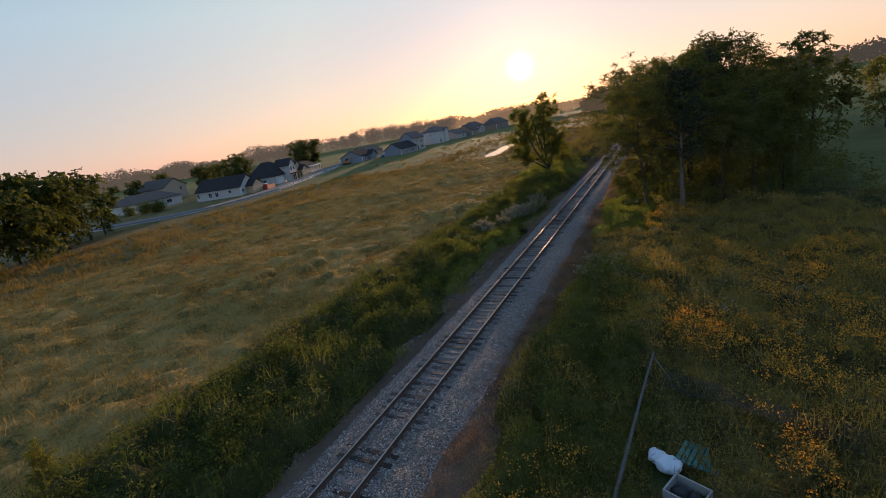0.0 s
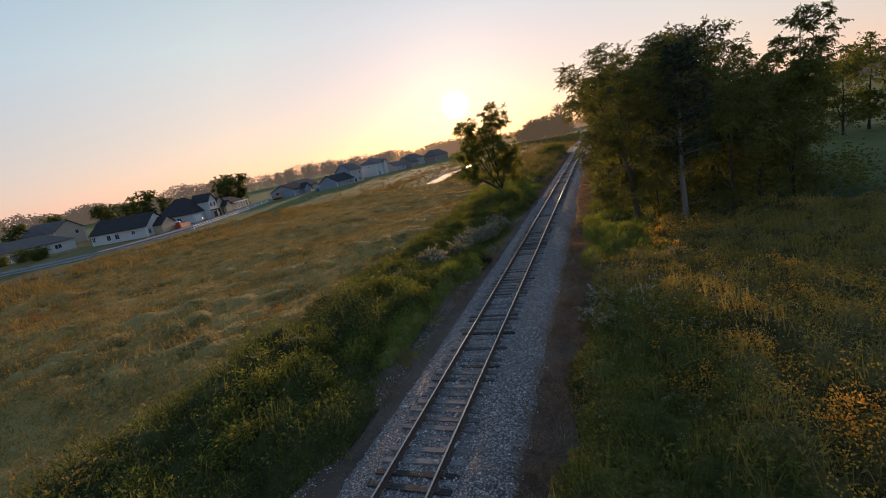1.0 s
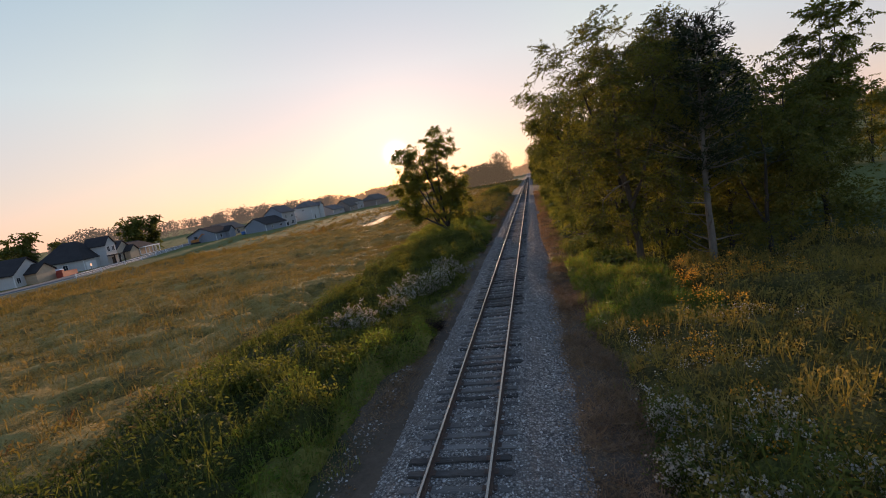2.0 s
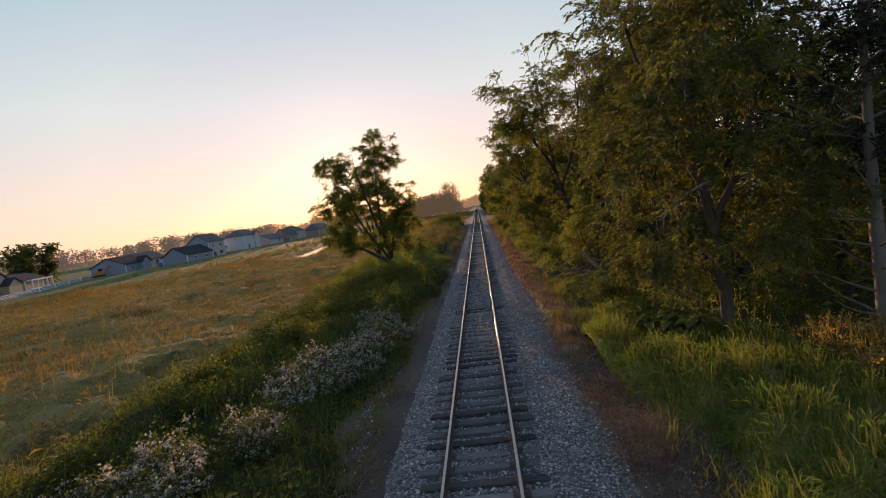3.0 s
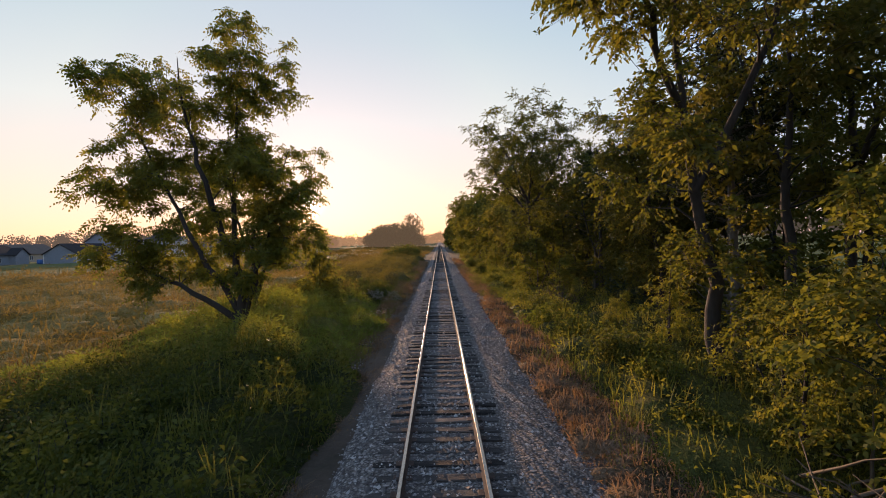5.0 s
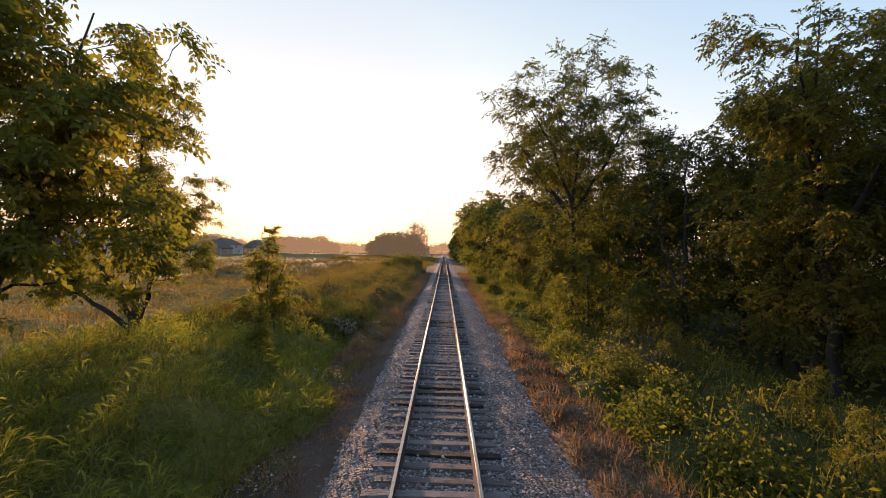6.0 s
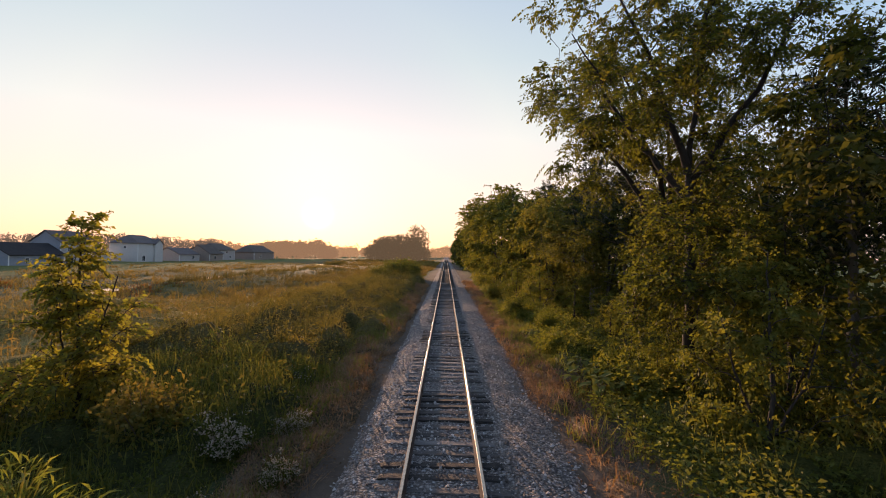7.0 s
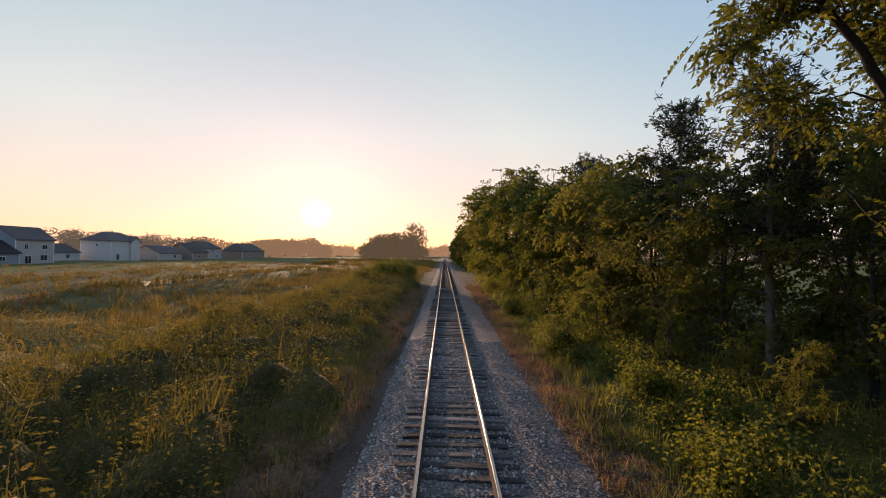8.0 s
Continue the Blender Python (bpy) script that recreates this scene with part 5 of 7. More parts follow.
grass("verge_grass", "fresh green grass along the railway verge", [
    (2600, 4.3, 8.0, 34, 120, 76, 1.0, patchy(5.0, 0.35, 0.55, 0.2)), (1500, -12, -3.2, -12, 72, 77, 1.0, patchy(5.0, 0.5, 0.65)), (1400, -9.5, -3.0, 66, 130, 125, 1.0, patchy(6.0, 0.4, 0.6, 0.2)), (2200, -16, -8, 68, 130, 110, 1.1, patchy(7.0, 0.4, 0.6)), (1500, 4.2, 34, -14, 36, 78, 1.2, patchy(5.0, 0.45, 0.65)), (900, -8.5, -4.0, 17, 34, 117, 1.0, patchy(4.0, 0.3, 0.5)), (700, 4.4, 9.0, -12, 12, 118, 1.0, None), (1700, -4.9, -2.8, -14, 66, 133, 0.75, patchy(2.0, 0.3, 0.6)), (1800, 3.3, 5.0, 40, 120, 135, 0.8, patchy(1.7, 0.4, 0.65, 0.15)), (1300, -5.0, -3.0, 60, 110, 137, 0.8, patchy(1.7, 0.4, 0.65, 0.15)), (1100, 4.2, 9.0, 29, 43, 134, 1.0, None), (700, 4.2, 6.2, 46.5, 51.5, 136, 0.9, None)], GRASS_GREEN, 0.46, 0.04)
grass("dead_grass", "curled rusty brown dead grass at the ballast's edge", [
    (4600, 2.9, 4.6, 20, 150, 79, 0.85, patchy(1.6, 0.35, 0.65)), (1700, -3.8, -2.6, 10, 62, 80, 0.8, patchy(1.6, 0.5, 0.75)), (2400, 2.9, 4.6, -12, 38, 81, 0.8, patchy(1.6, 0.3, 0.6, 0.25)), (700, -3.9, -2.5, 58, 78, 139, 0.7, patchy(1.5, 0.3, 0.6, 0.2)), (3200, -4.4, -2.7, 76, 130, 131, 0.85, patchy(1.8, 0.3, 0.6)), (500, 3.4, 4.6, 16, 42, 124, 0.9, patchy(2.0, 0.3, 0.6))], GRASS_DEAD, 0.34, 0.026, 1.1)


def mounds(name, label, spec, material, height, leaf, per=40, slim=0.36):
    """Weeds that grow in leafy mounds, some stems standing out on top."""
    sp = Sprays()
    for n, x0, x1, y0, y1, seed, grow, keep in spec:
        x, y, rng = scatter(n, x0, x1, y0, y1, seed, keep)
        wide = (0.45 + 0.6 * rng.random(len(x)) ** 1.5) * grow
        tall = height * grow * (0.16 + 0.95 * ramped(value_noise(x, y, 2.8), 0.38, 0.8) * (0.45 + 0.75 * value_noise(x, y, 9.0)) + 0.22 * rng.random(len(x)) ** 2)
        r = np.sqrt(rng.random((len(x), per)))
        a = rng.random((len(x), per)) * 6.283
        lump = 0.72 + 0.4 * rng.random(r.shape) + (rng.random(r.shape) < 0.12) * 0.35 * rng.random(r.shape)
        z = tall[:, None] * np.maximum(1 - r ** 2, 0.04) ** 0.6 * lump
        px, py = x[:, None] + np.cos(a) * r * wide[:, None], y[:, None] + np.sin(a) * r * wide[:, None]
        place = np.stack([px, py, ground_z(x, y)[:, None] + 0.02 + z], -1).reshape(-1, 3)
        way = np.stack([np.cos(a) * r, np.sin(a) * r, 0.9 - 0.5 * r], -1).reshape(-1, 3) + rng.normal(size=(r.size, 3)) * 0.4
        size = leaf * grow ** 0.7 * (0.55 + 0.8 * rng.random(r.size))
        sp.leaves(place, way, size, size * slim, 0.3, rng)
    return tagged(array_part(name, *sp.arrays(), material), label, "weeds", kind="stuff")


def weeds(name, label, spec, material, height, leaf, per=16, stem=STALK):
    """Leafy weeds: upright stems with leaves all the way up."""
    sp = Sprays()
    for n, x0, x1, y0, y1, seed, grow, keep in spec:
        x, y, rng = scatter(n, x0, x1, y0, y1, seed, keep)
        h = height * (0.5 + 0.5 * rng.random(len(x))) * (0.25 + 1.1 * value_noise(x, y, 5.0) ** 1.5 + 1.0 * value_noise(x, y, 1.6) ** 2) * grow
        f = rng.random((len(x), per)) ** 0.7
        a = rng.random((len(x), per)) * 6.283
        r = (0.10 + 0.22 * (1 - f)) * grow
        px, py = x[:, None] + np.cos(a) * r + rng.normal(size=f.shape) * 0.05, y[:, None] + np.sin(a) * r + rng.normal(size=f.shape) * 0.05
        place = np.stack([px, py, ground_z(x, y)[:, None] + 0.03 + f * h[:, None]], -1).reshape(-1, 3)
        way = np.stack([np.cos(a), np.sin(a), 0.25 + 0.5 * f], -1).reshape(-1, 3) + rng.normal(size=(f.size, 3)) * 0.3
        size = leaf * grow * (0.6 + 0.7 * rng.random(f.size))
        sp.leaves(place, way, size, size * 0.4, 0.25, rng)
    return tagged(array_part(name, *sp.arrays(), material), label, "weeds", kind="stuff")


mounds("sage_weeds", "grey-green clumps of weeds in the meadow", [
    (1500, -40, -10, -8, 70, 119, 1.0, patchy(7.0, 0.4, 0.65)), (420, -62, -38, 0, 110, 120, 1.6, patchy(12.0, 0.5, 0.7)), (420, -40, -9, 70, 160, 121, 1.2, patchy(9.0, 0.5, 0.7)), (160, 10, 34, -8, 34, 122, 1.1, patchy(6.0, 0.5, 0.7))], LEAF_SAGE, 1.05, 0.2, 30, 0.4)
weeds("wood_undergrowth", "dark undergrowth filling the wood", [
    (900, 11.5, 27, 37, 75, 101, 1.0, None), (1000, 11.0, 26, 75, 150, 102, 1.0, None)], LEAF_DARK, 3.0, 0.32, 15)
weeds("tall_weeds", "tall golden-green weeds at the meadow's edge", [
    (900, -17, -3.6, 80, 122, 111, 1.0, patchy(3.0, 0.4, 0.6, 0.2)), (520, -16, -8, -14, 66, 112, 1.0, patchy(4.0, 0.5, 0.65)), (350, 5, 22, -6, 24, 113, 0.9, patchy(4.0, 0.45, 0.65))], LEAF_TALL, 1.5, 0.13, 20)
grass("reeds", "tall reeds along the ponds' banks", [
    (700, -38.0, -29.0, 124, 200, 103, 1.4, lambda x, y: (np.abs(pond_reach(x, y, *PONDS[0]) - 1.3) < 0.3) * 1.0), (700, -49, -43, 250, 302, 104, 2.0, lambda x, y: (np.abs(pond_reach(x, y, *PONDS[1]) - 1.3) < 0.3) * 1.0)], GRASS_GOLD, 1.2, 0.05, 0.12)
weeds("broad_weeds", "large-leaved climbing weeds under the trees", [
    (260, 7.4, 10.0, 46, 50.2, 89, 0.9, None), (260, 5.6, 8.0, 39, 45, 90, 0.8, None), (420, 4.7, 8.6, 80, 86, 92, 0.8, None), (400, 5.0, 7.5, 70, 80, 93, 0.8, None)], LEAF_BIG, 0.75, 0.19, 12)
def domes(x, y, size, seed):
    """Rounded tops of bushes set close together, from 0 to 1."""
    x, y = x + size * 0.55 * (value_noise(x, y, size * 0.6) - 0.5), y + size * 0.55 * (value_noise(y, x, size * 0.6) - 0.5)
    i, j = np.floor(x / size).astype(int), np.floor(y / size).astype(int)
    best = np.zeros_like(x)
    for di in (-1, 0, 1):
        for dj in (-1, 0, 1):
            a, b = (i + di + seed) % 256, (j + dj + 7 * seed) % 256
            cx, cy = (i + di + 0.5 + (TABLE[a, b] - 0.5) * 0.8) * size, (j + dj + 0.5 + (TABLE[b, a] - 0.5) * 0.8) * size
            r = size * (0.40 + 0.44 * TABLE[(a + 91) % 256, b])
            h = 0.25 + 0.75 * TABLE[a, (b + 37) % 256] ** 1.5
            best = np.maximum(best, h * np.sqrt(np.clip(1 - ((x - cx) ** 2 + (y - cy) ** 2) / r ** 2, 0, 1)))
    return best


def bushy(height, x0, x1, y0, y1, soft, seed, least=0.12, size=1.7):
    """The height of close low growth over a stretch of the plan, sinking to the ground at its borders."""
    def top(x, y):
        wob = 2.2 * (value_noise(x, y, 3.5) - 0.5) * min(1.0, soft)
        side = ramped(x + wob, x0, x0 + soft) * ramped(-x + wob, -x1, -x1 + min(soft, 2.2)) * ramped(y, y0, y0 + 2) * ramped(-y, -y1, -y1 + 2)
        h = least + domes(x, y, size, seed) * (0.45 + 0.8 * value_noise(x, y, 8.0)) + 0.22 * domes(x, y, size * 0.36, seed + 3) + 0.10 * (value_noise(x, y, 0.3) - 0.5)
        # trodden flat round the things that lie in the weeds
        side = side * (1 - 0.8 * np.exp(-((x - 10.5) / 2.0) ** 2 - ((y - 2.0) / 4.5) ** 2))
        side = side * (1 - 0.86 * np.exp(-((x + 5.4) / 2.6) ** 2 - ((y - 39.5) / 5.5) ** 2) - 0.75 * np.exp(-((x + 8.0) / 1.6) ** 2 - ((y - 32.6) / 2.0) ** 2))
        side = side * (1 - 0.85 * np.exp(-((x - 7.0) / 1.3) ** 2 - ((y - 51.2) / 1.7) ** 2))
        # the burdock's patches
        for px, py, rx, ry in ((6.4, 48.5, 1.5, 1.8), (6.9, 38.8, 1.2, 1.4), (6.1, 87.6, 1.8, 2.2)):
            side = side * (1 - 0.8 * np.exp(-((x - px) / rx) ** 2 - ((y - py) / ry) ** 2))
        return -0.15 + side * (height * h + 0.15)
    return top


def growth(name, label, top, x0, x1, y0, y1, step, mass, leafy, count, leaf, slim, seed, upright=0.5, stems=0, stem=0.4, stemmed=None):
    """Low growth: a close leafy mass, and leaves of its own standing out all over it."""
    g = thing(name, label, "weeds", kind="stuff")
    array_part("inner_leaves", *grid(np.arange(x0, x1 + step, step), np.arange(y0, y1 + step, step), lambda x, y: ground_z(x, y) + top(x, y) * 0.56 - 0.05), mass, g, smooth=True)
    rng = np.random.default_rng(seed)
    x, y = rng.uniform(x0, x1, count), rng.uniform(y0, y1, count)
    h = top(x, y)
    ok = h > 0.06
    x, y, h = x[ok], y[ok], h[ok]
    e = 0.12
    way = np.stack([-(top(x + e, y) - top(x - e, y)) / (2 * e), -(top(x, y + e) - top(x, y - e)) / (2 * e), np.full(len(x), upright + 0.5)], 1)
    way /= np.linalg.norm(way, axis=1, keepdims=True)
    way = way + rng.normal(size=way.shape) * 0.45
    way[:, 2] = np.abs(way[:, 2]) * 0.8 + 0.1
    size = leaf * (0.55 + 0.9 * rng.random(len(x)) ** 1.5)
    sp = Sprays()
    sp.leaves(np.stack([x, y, ground_z(x, y) + h * (1.05 - 0.46 * rng.random(len(x)) ** 1.3) - 0.03], 1), way, size, size * slim, 0.3, rng)
    array_part("outer_leaves", *sp.arrays(), leafy, g)
    if stems:
        # narrow blades and stems that stand out of the mass
        x, y = rng.uniform(x0, x1, stems), rng.uniform(y0, y1, stems)
        h = top(x, y)
        ok = (h > 0.02) & (rng.random(stems) < 0.25 + value_noise(x, y, 1.9))
        x, y, h = x[ok], y[ok], h[ok]
        foot = np.stack([x, y, ground_z(x, y) + h * 0.6 - 0.05], 1)
        up = stem * (0.5 + 0.8 * rng.random(len(x)) ** 2) + 0.3 * h
        tip = foot + np.stack([rng.normal(size=len(x)) * 0.3, rng.normal(size=len(x)) * 0.3, np.ones(len(x))], 1) * up[:, None]
        sp = Sprays()
        sp.blades(foot, tip, 0.028 + 0.03 * rng.random(len(x)), rng)
        array_part("stems", *sp.arrays(), stemmed or leafy, g)
    return g


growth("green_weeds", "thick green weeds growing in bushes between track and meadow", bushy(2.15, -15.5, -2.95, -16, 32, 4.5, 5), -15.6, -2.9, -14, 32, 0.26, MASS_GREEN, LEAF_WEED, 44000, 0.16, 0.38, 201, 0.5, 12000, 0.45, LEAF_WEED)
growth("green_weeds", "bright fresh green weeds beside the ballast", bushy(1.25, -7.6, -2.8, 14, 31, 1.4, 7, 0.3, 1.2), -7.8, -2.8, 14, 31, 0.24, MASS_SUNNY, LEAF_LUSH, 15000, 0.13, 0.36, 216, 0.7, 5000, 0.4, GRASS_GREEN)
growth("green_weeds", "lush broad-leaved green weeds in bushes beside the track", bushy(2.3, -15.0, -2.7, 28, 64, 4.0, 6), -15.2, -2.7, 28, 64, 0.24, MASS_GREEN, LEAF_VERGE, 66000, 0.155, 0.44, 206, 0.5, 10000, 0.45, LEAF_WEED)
# sunlight put into this stretch's colours; the next keeps darker greens for shade
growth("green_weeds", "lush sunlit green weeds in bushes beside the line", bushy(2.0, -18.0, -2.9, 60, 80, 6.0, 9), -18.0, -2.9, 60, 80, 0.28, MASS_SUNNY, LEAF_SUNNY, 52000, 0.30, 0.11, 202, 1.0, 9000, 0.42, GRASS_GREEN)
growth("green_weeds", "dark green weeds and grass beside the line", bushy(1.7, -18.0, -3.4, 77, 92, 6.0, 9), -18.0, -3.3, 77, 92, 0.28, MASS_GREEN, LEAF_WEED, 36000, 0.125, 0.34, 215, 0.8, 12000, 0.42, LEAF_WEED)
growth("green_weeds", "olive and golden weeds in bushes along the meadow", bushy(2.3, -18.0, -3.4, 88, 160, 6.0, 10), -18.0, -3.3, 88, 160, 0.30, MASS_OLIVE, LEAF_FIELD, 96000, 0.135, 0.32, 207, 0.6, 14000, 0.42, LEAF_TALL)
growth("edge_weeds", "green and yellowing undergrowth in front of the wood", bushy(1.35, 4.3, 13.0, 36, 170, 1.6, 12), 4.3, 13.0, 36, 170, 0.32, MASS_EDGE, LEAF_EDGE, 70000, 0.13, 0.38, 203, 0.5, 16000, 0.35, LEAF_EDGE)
def field_top(x, y):
    keep = off_corner(x, y)
    return bushy(1.35, 3.9, 25.5, -18, 38, 1.5, 15, 0.2, 1.5)(x, y) * keep - 0.3 * (1 - keep)


growth("field_weeds", "olive weeds and stems of the flowering field", field_top, 3.9, 25, -10, 37.6, 0.24, MASS_FIELD, LEAF_FIELD, 84000, 0.15, 0.36, 204, 0.7, 30000, 0.42, LEAF_FIELD)
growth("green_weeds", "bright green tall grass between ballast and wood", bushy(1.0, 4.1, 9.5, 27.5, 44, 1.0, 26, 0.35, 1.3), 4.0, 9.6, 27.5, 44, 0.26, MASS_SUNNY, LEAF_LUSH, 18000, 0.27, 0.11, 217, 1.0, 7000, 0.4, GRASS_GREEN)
growth("field_weeds", "olive weeds of the wide field beside the wood", bushy(1.2, 23.5, 46, -18, 42, 1.5, 16, 0.22, 1.7), 23.5, 46, -15, 42, 0.4, MASS_FIELD, LEAF_FIELD, 16000, 0.24, 0.38, 208, 0.7, 5000, 0.4, LEAF_FIELD)
growth("field_weeds", "fresh green weeds between the ballast and the field", bushy(1.55, 3.9, 10.8, -18, 22, 2.0, 25, 0.25, 1.4), 3.9, 11, -12, 22, 0.24, MASS_EDGE, LEAF_WEED, 30000, 0.16, 0.38, 209, 0.6, 8000, 0.4, LEAF_WEED)
growth("meadow_tufts", "tufted dry meadow grass in gold, olive and rust", bushy(1.15, -66, -11.5, -18, 150, 5.0, 18, 0.2, 1.9), -64, -11.5, -16, 112, 0.42, MASS_GOLD, GRASS_GOLD, 48000, 0.36, 0.15, 205, 0.9, 40000, 0.4, GRASS_GOLD)


growth("dead_growth", "rust-brown dead weeds matted beside the ballast", bushy(0.5, 2.75, 4.7, 37, 150, 0.5, 31, 0.10, 0.8), 2.7, 4.8, 37, 150, 0.15, MASS_DEAD, GRASS_DEAD, 40000, 0.105, 0.2, 211, 0.4, 10000, 0.18, GRASS_DEAD)
growth("dead_growth", "tan and rust dead grass matted beside the ballast", bushy(0.55, -5.0, -2.35, 74, 140, 0.5, 32, 0.2, 0.9), -5.2, -2.45, 74, 140, 0.15, MASS_DEAD, GRASS_DEAD, 34000, 0.11, 0.2, 212, 0.4, 12000, 0.2, GRASS_DEAD)
mounds("leaf_litter", "brown dead leaves and weeds strewn along the ballast", [
    (1400, 2.7, 5.0, 4, 110, 213, 0.6, patchy(1.5, 0.3, 0.6, 0.2)), (520, 2.6, 4.6, 8, 40, 218, 0.6, None), (1100, -3.9, -2.55, -6, 100, 214, 0.6, patchy(1.5, 0.3, 0.6, 0.2))], GRASS_DEAD, 0.22, 0.12, 16, 0.4)


def blossoms(name, label, spec, material, size):
    sp = Sprays()
    for n, x0, x1, y0, y1, seed, grow, keep in spec:
        x, y, rng = scatter(n, x0, x1, y0, y1, seed, keep)
        m, k = 6, 8
        x, y = np.repeat(x, m) + rng.normal(size=len(x) * m) * 0.32, np.repeat(y, m) + rng.normal(size=len(y) * m) * 0.32
        h = (0.55 + 0.45 * rng.random(len(x))) * (0.6 + 0.7 * value_noise(x, y, 3.2)) * grow
        place = np.repeat(np.stack([x, y, ground_z(x, y) + h], 1), k, 0) + rng.normal(size=(len(x) * k, 3)) * np.array([0.09, 0.09, 0.07]) * grow
        sp.leaves(place, rng.normal(size=place.shape) + np.array([0, 0, 0.5]), size * grow, size * grow * 0.8, 0.0, rng)
    return tagged(array_part(name, *sp.arrays(), material), label, "flowers", kind="stuff")


blossoms("goldenrod", "yellow goldenrod flowers over the field", [
    (1900, 6.0, 27, -10, 36, 95, 1.15, lambda x, y: patchy(3.6, 0.42, 0.72, 0.03)(x, y) * off_corner(x, y) * ramped(np.hypot((x - 10.5) / 3.0, (y - 1.5) / 6.0), 0.8, 1.5)), (90, 24, 42, 0, 35, 96, 1.5, patchy(5.0, 0.42, 0.7)), (25, -9, -4, 0, 60, 97, 0.9, patchy(5.0, 0.55, 0.75))], FLOWER_GOLD, 0.062)
blossoms("white_wildflowers", "small white wildflowers among the weeds", [
    (230, 4.0, 17, 10, 30, 98, 0.9, patchy(3.0, 0.4, 0.7)), (30, -5.5, -3.3, 70, 95, 99, 0.8, patchy(3.0, 0.5, 0.75)), (16, 10, 24, 28, 36, 100, 0.9, None)], FLOWER_WHITE, 0.055)

# ---- houses ----
ROOFS = {"dark": plain("shingle_dark", (0.032, 0.028, 0.027), (0.06, 0.052, 0.05), 5.0, 0.95), "brown": plain("shingle_brown", (0.09, 0.072, 0.06), (0.15, 0.122, 0.104), 5.0, 0.95), "grey": plain("shingle_grey", (0.115, 0.092, 0.086), (0.175, 0.145, 0.135), 5.0, 0.95)}
for m in ROOFS.values():
    m.node_tree.nodes["Principled BSDF"].inputs["Specular IOR Level"].default_value = 0.1
WALLS = {"white": plain("siding_white", (0.44, 0.42, 0.41), (0.55, 0.53, 0.51), 1.5, 0.7), "blue": plain("siding_blue_grey", (0.20, 0.22, 0.26), (0.27, 0.29, 0.33), 1.5, 0.7), "grey": plain("siding_grey", (0.33, 0.295, 0.285), (0.42, 0.38, 0.365), 1.5, 0.7), "tan": plain("siding_tan", (0.36, 0.29, 0.22), (0.46, 0.38, 0.30), 1.5, 0.7), "sheathing": plain("wall_sheathing", (0.42, 0.28, 0.18), (0.55, 0.40, 0.27), 1.2, 0.8), "brown": plain("siding_brown", (0.22, 0.165, 0.14), (0.30, 0.235, 0.20), 1.5, 0.7)}
TRIM = plain("white_trim", (0.62, 0.61, 0.60), (0.74, 0.73, 0.72), 3.0, 0.6)
PANE = shader("window_glass")
PANE[2].inputs["Base Color"].default_value = (0.03, 0.035, 0.045, 1)
PANE[2].inputs["Roughness"].default_value = 0.08


def house_window(house, face, along, z, w, h, plane):
    """A window in a wall: frame, sill, two panes. face 'e' looks to +x, 's' to -y."""
    win = new("window")
    win.parent = house
    win.matrix_basis = pose(plane, along, z, 0, 0, 90) if face == "e" else pose(along, plane, z, 0, 0, 0)
    f = bmesh.new()
    for lo, hi in (((-w / 2 - 0.08, -0.06, -0.08), (w / 2 + 0.08, 0.02, 0.0)), ((-w / 2 - 0.08, -0.06, h), (w / 2 + 0.08, 0.02, h + 0.1)), ((-w / 2 - 0.08, -0.06, 0.0), (-w / 2, 0.02, h)), ((w / 2, -0.06, 0.0), (w / 2 + 0.08, 0.02, h)), ((-0.03, -0.05, 0.0), (0.03, 0.02, h))):
        add_box(f, lo, hi)
    part("frame", f, TRIM, win)
    for a, b in ((-w / 2, -0.03), (0.03, w / 2)):
        part("pane", box((a, -0.025, 0.0), (b, 0.015, h)), PANE[0], win)


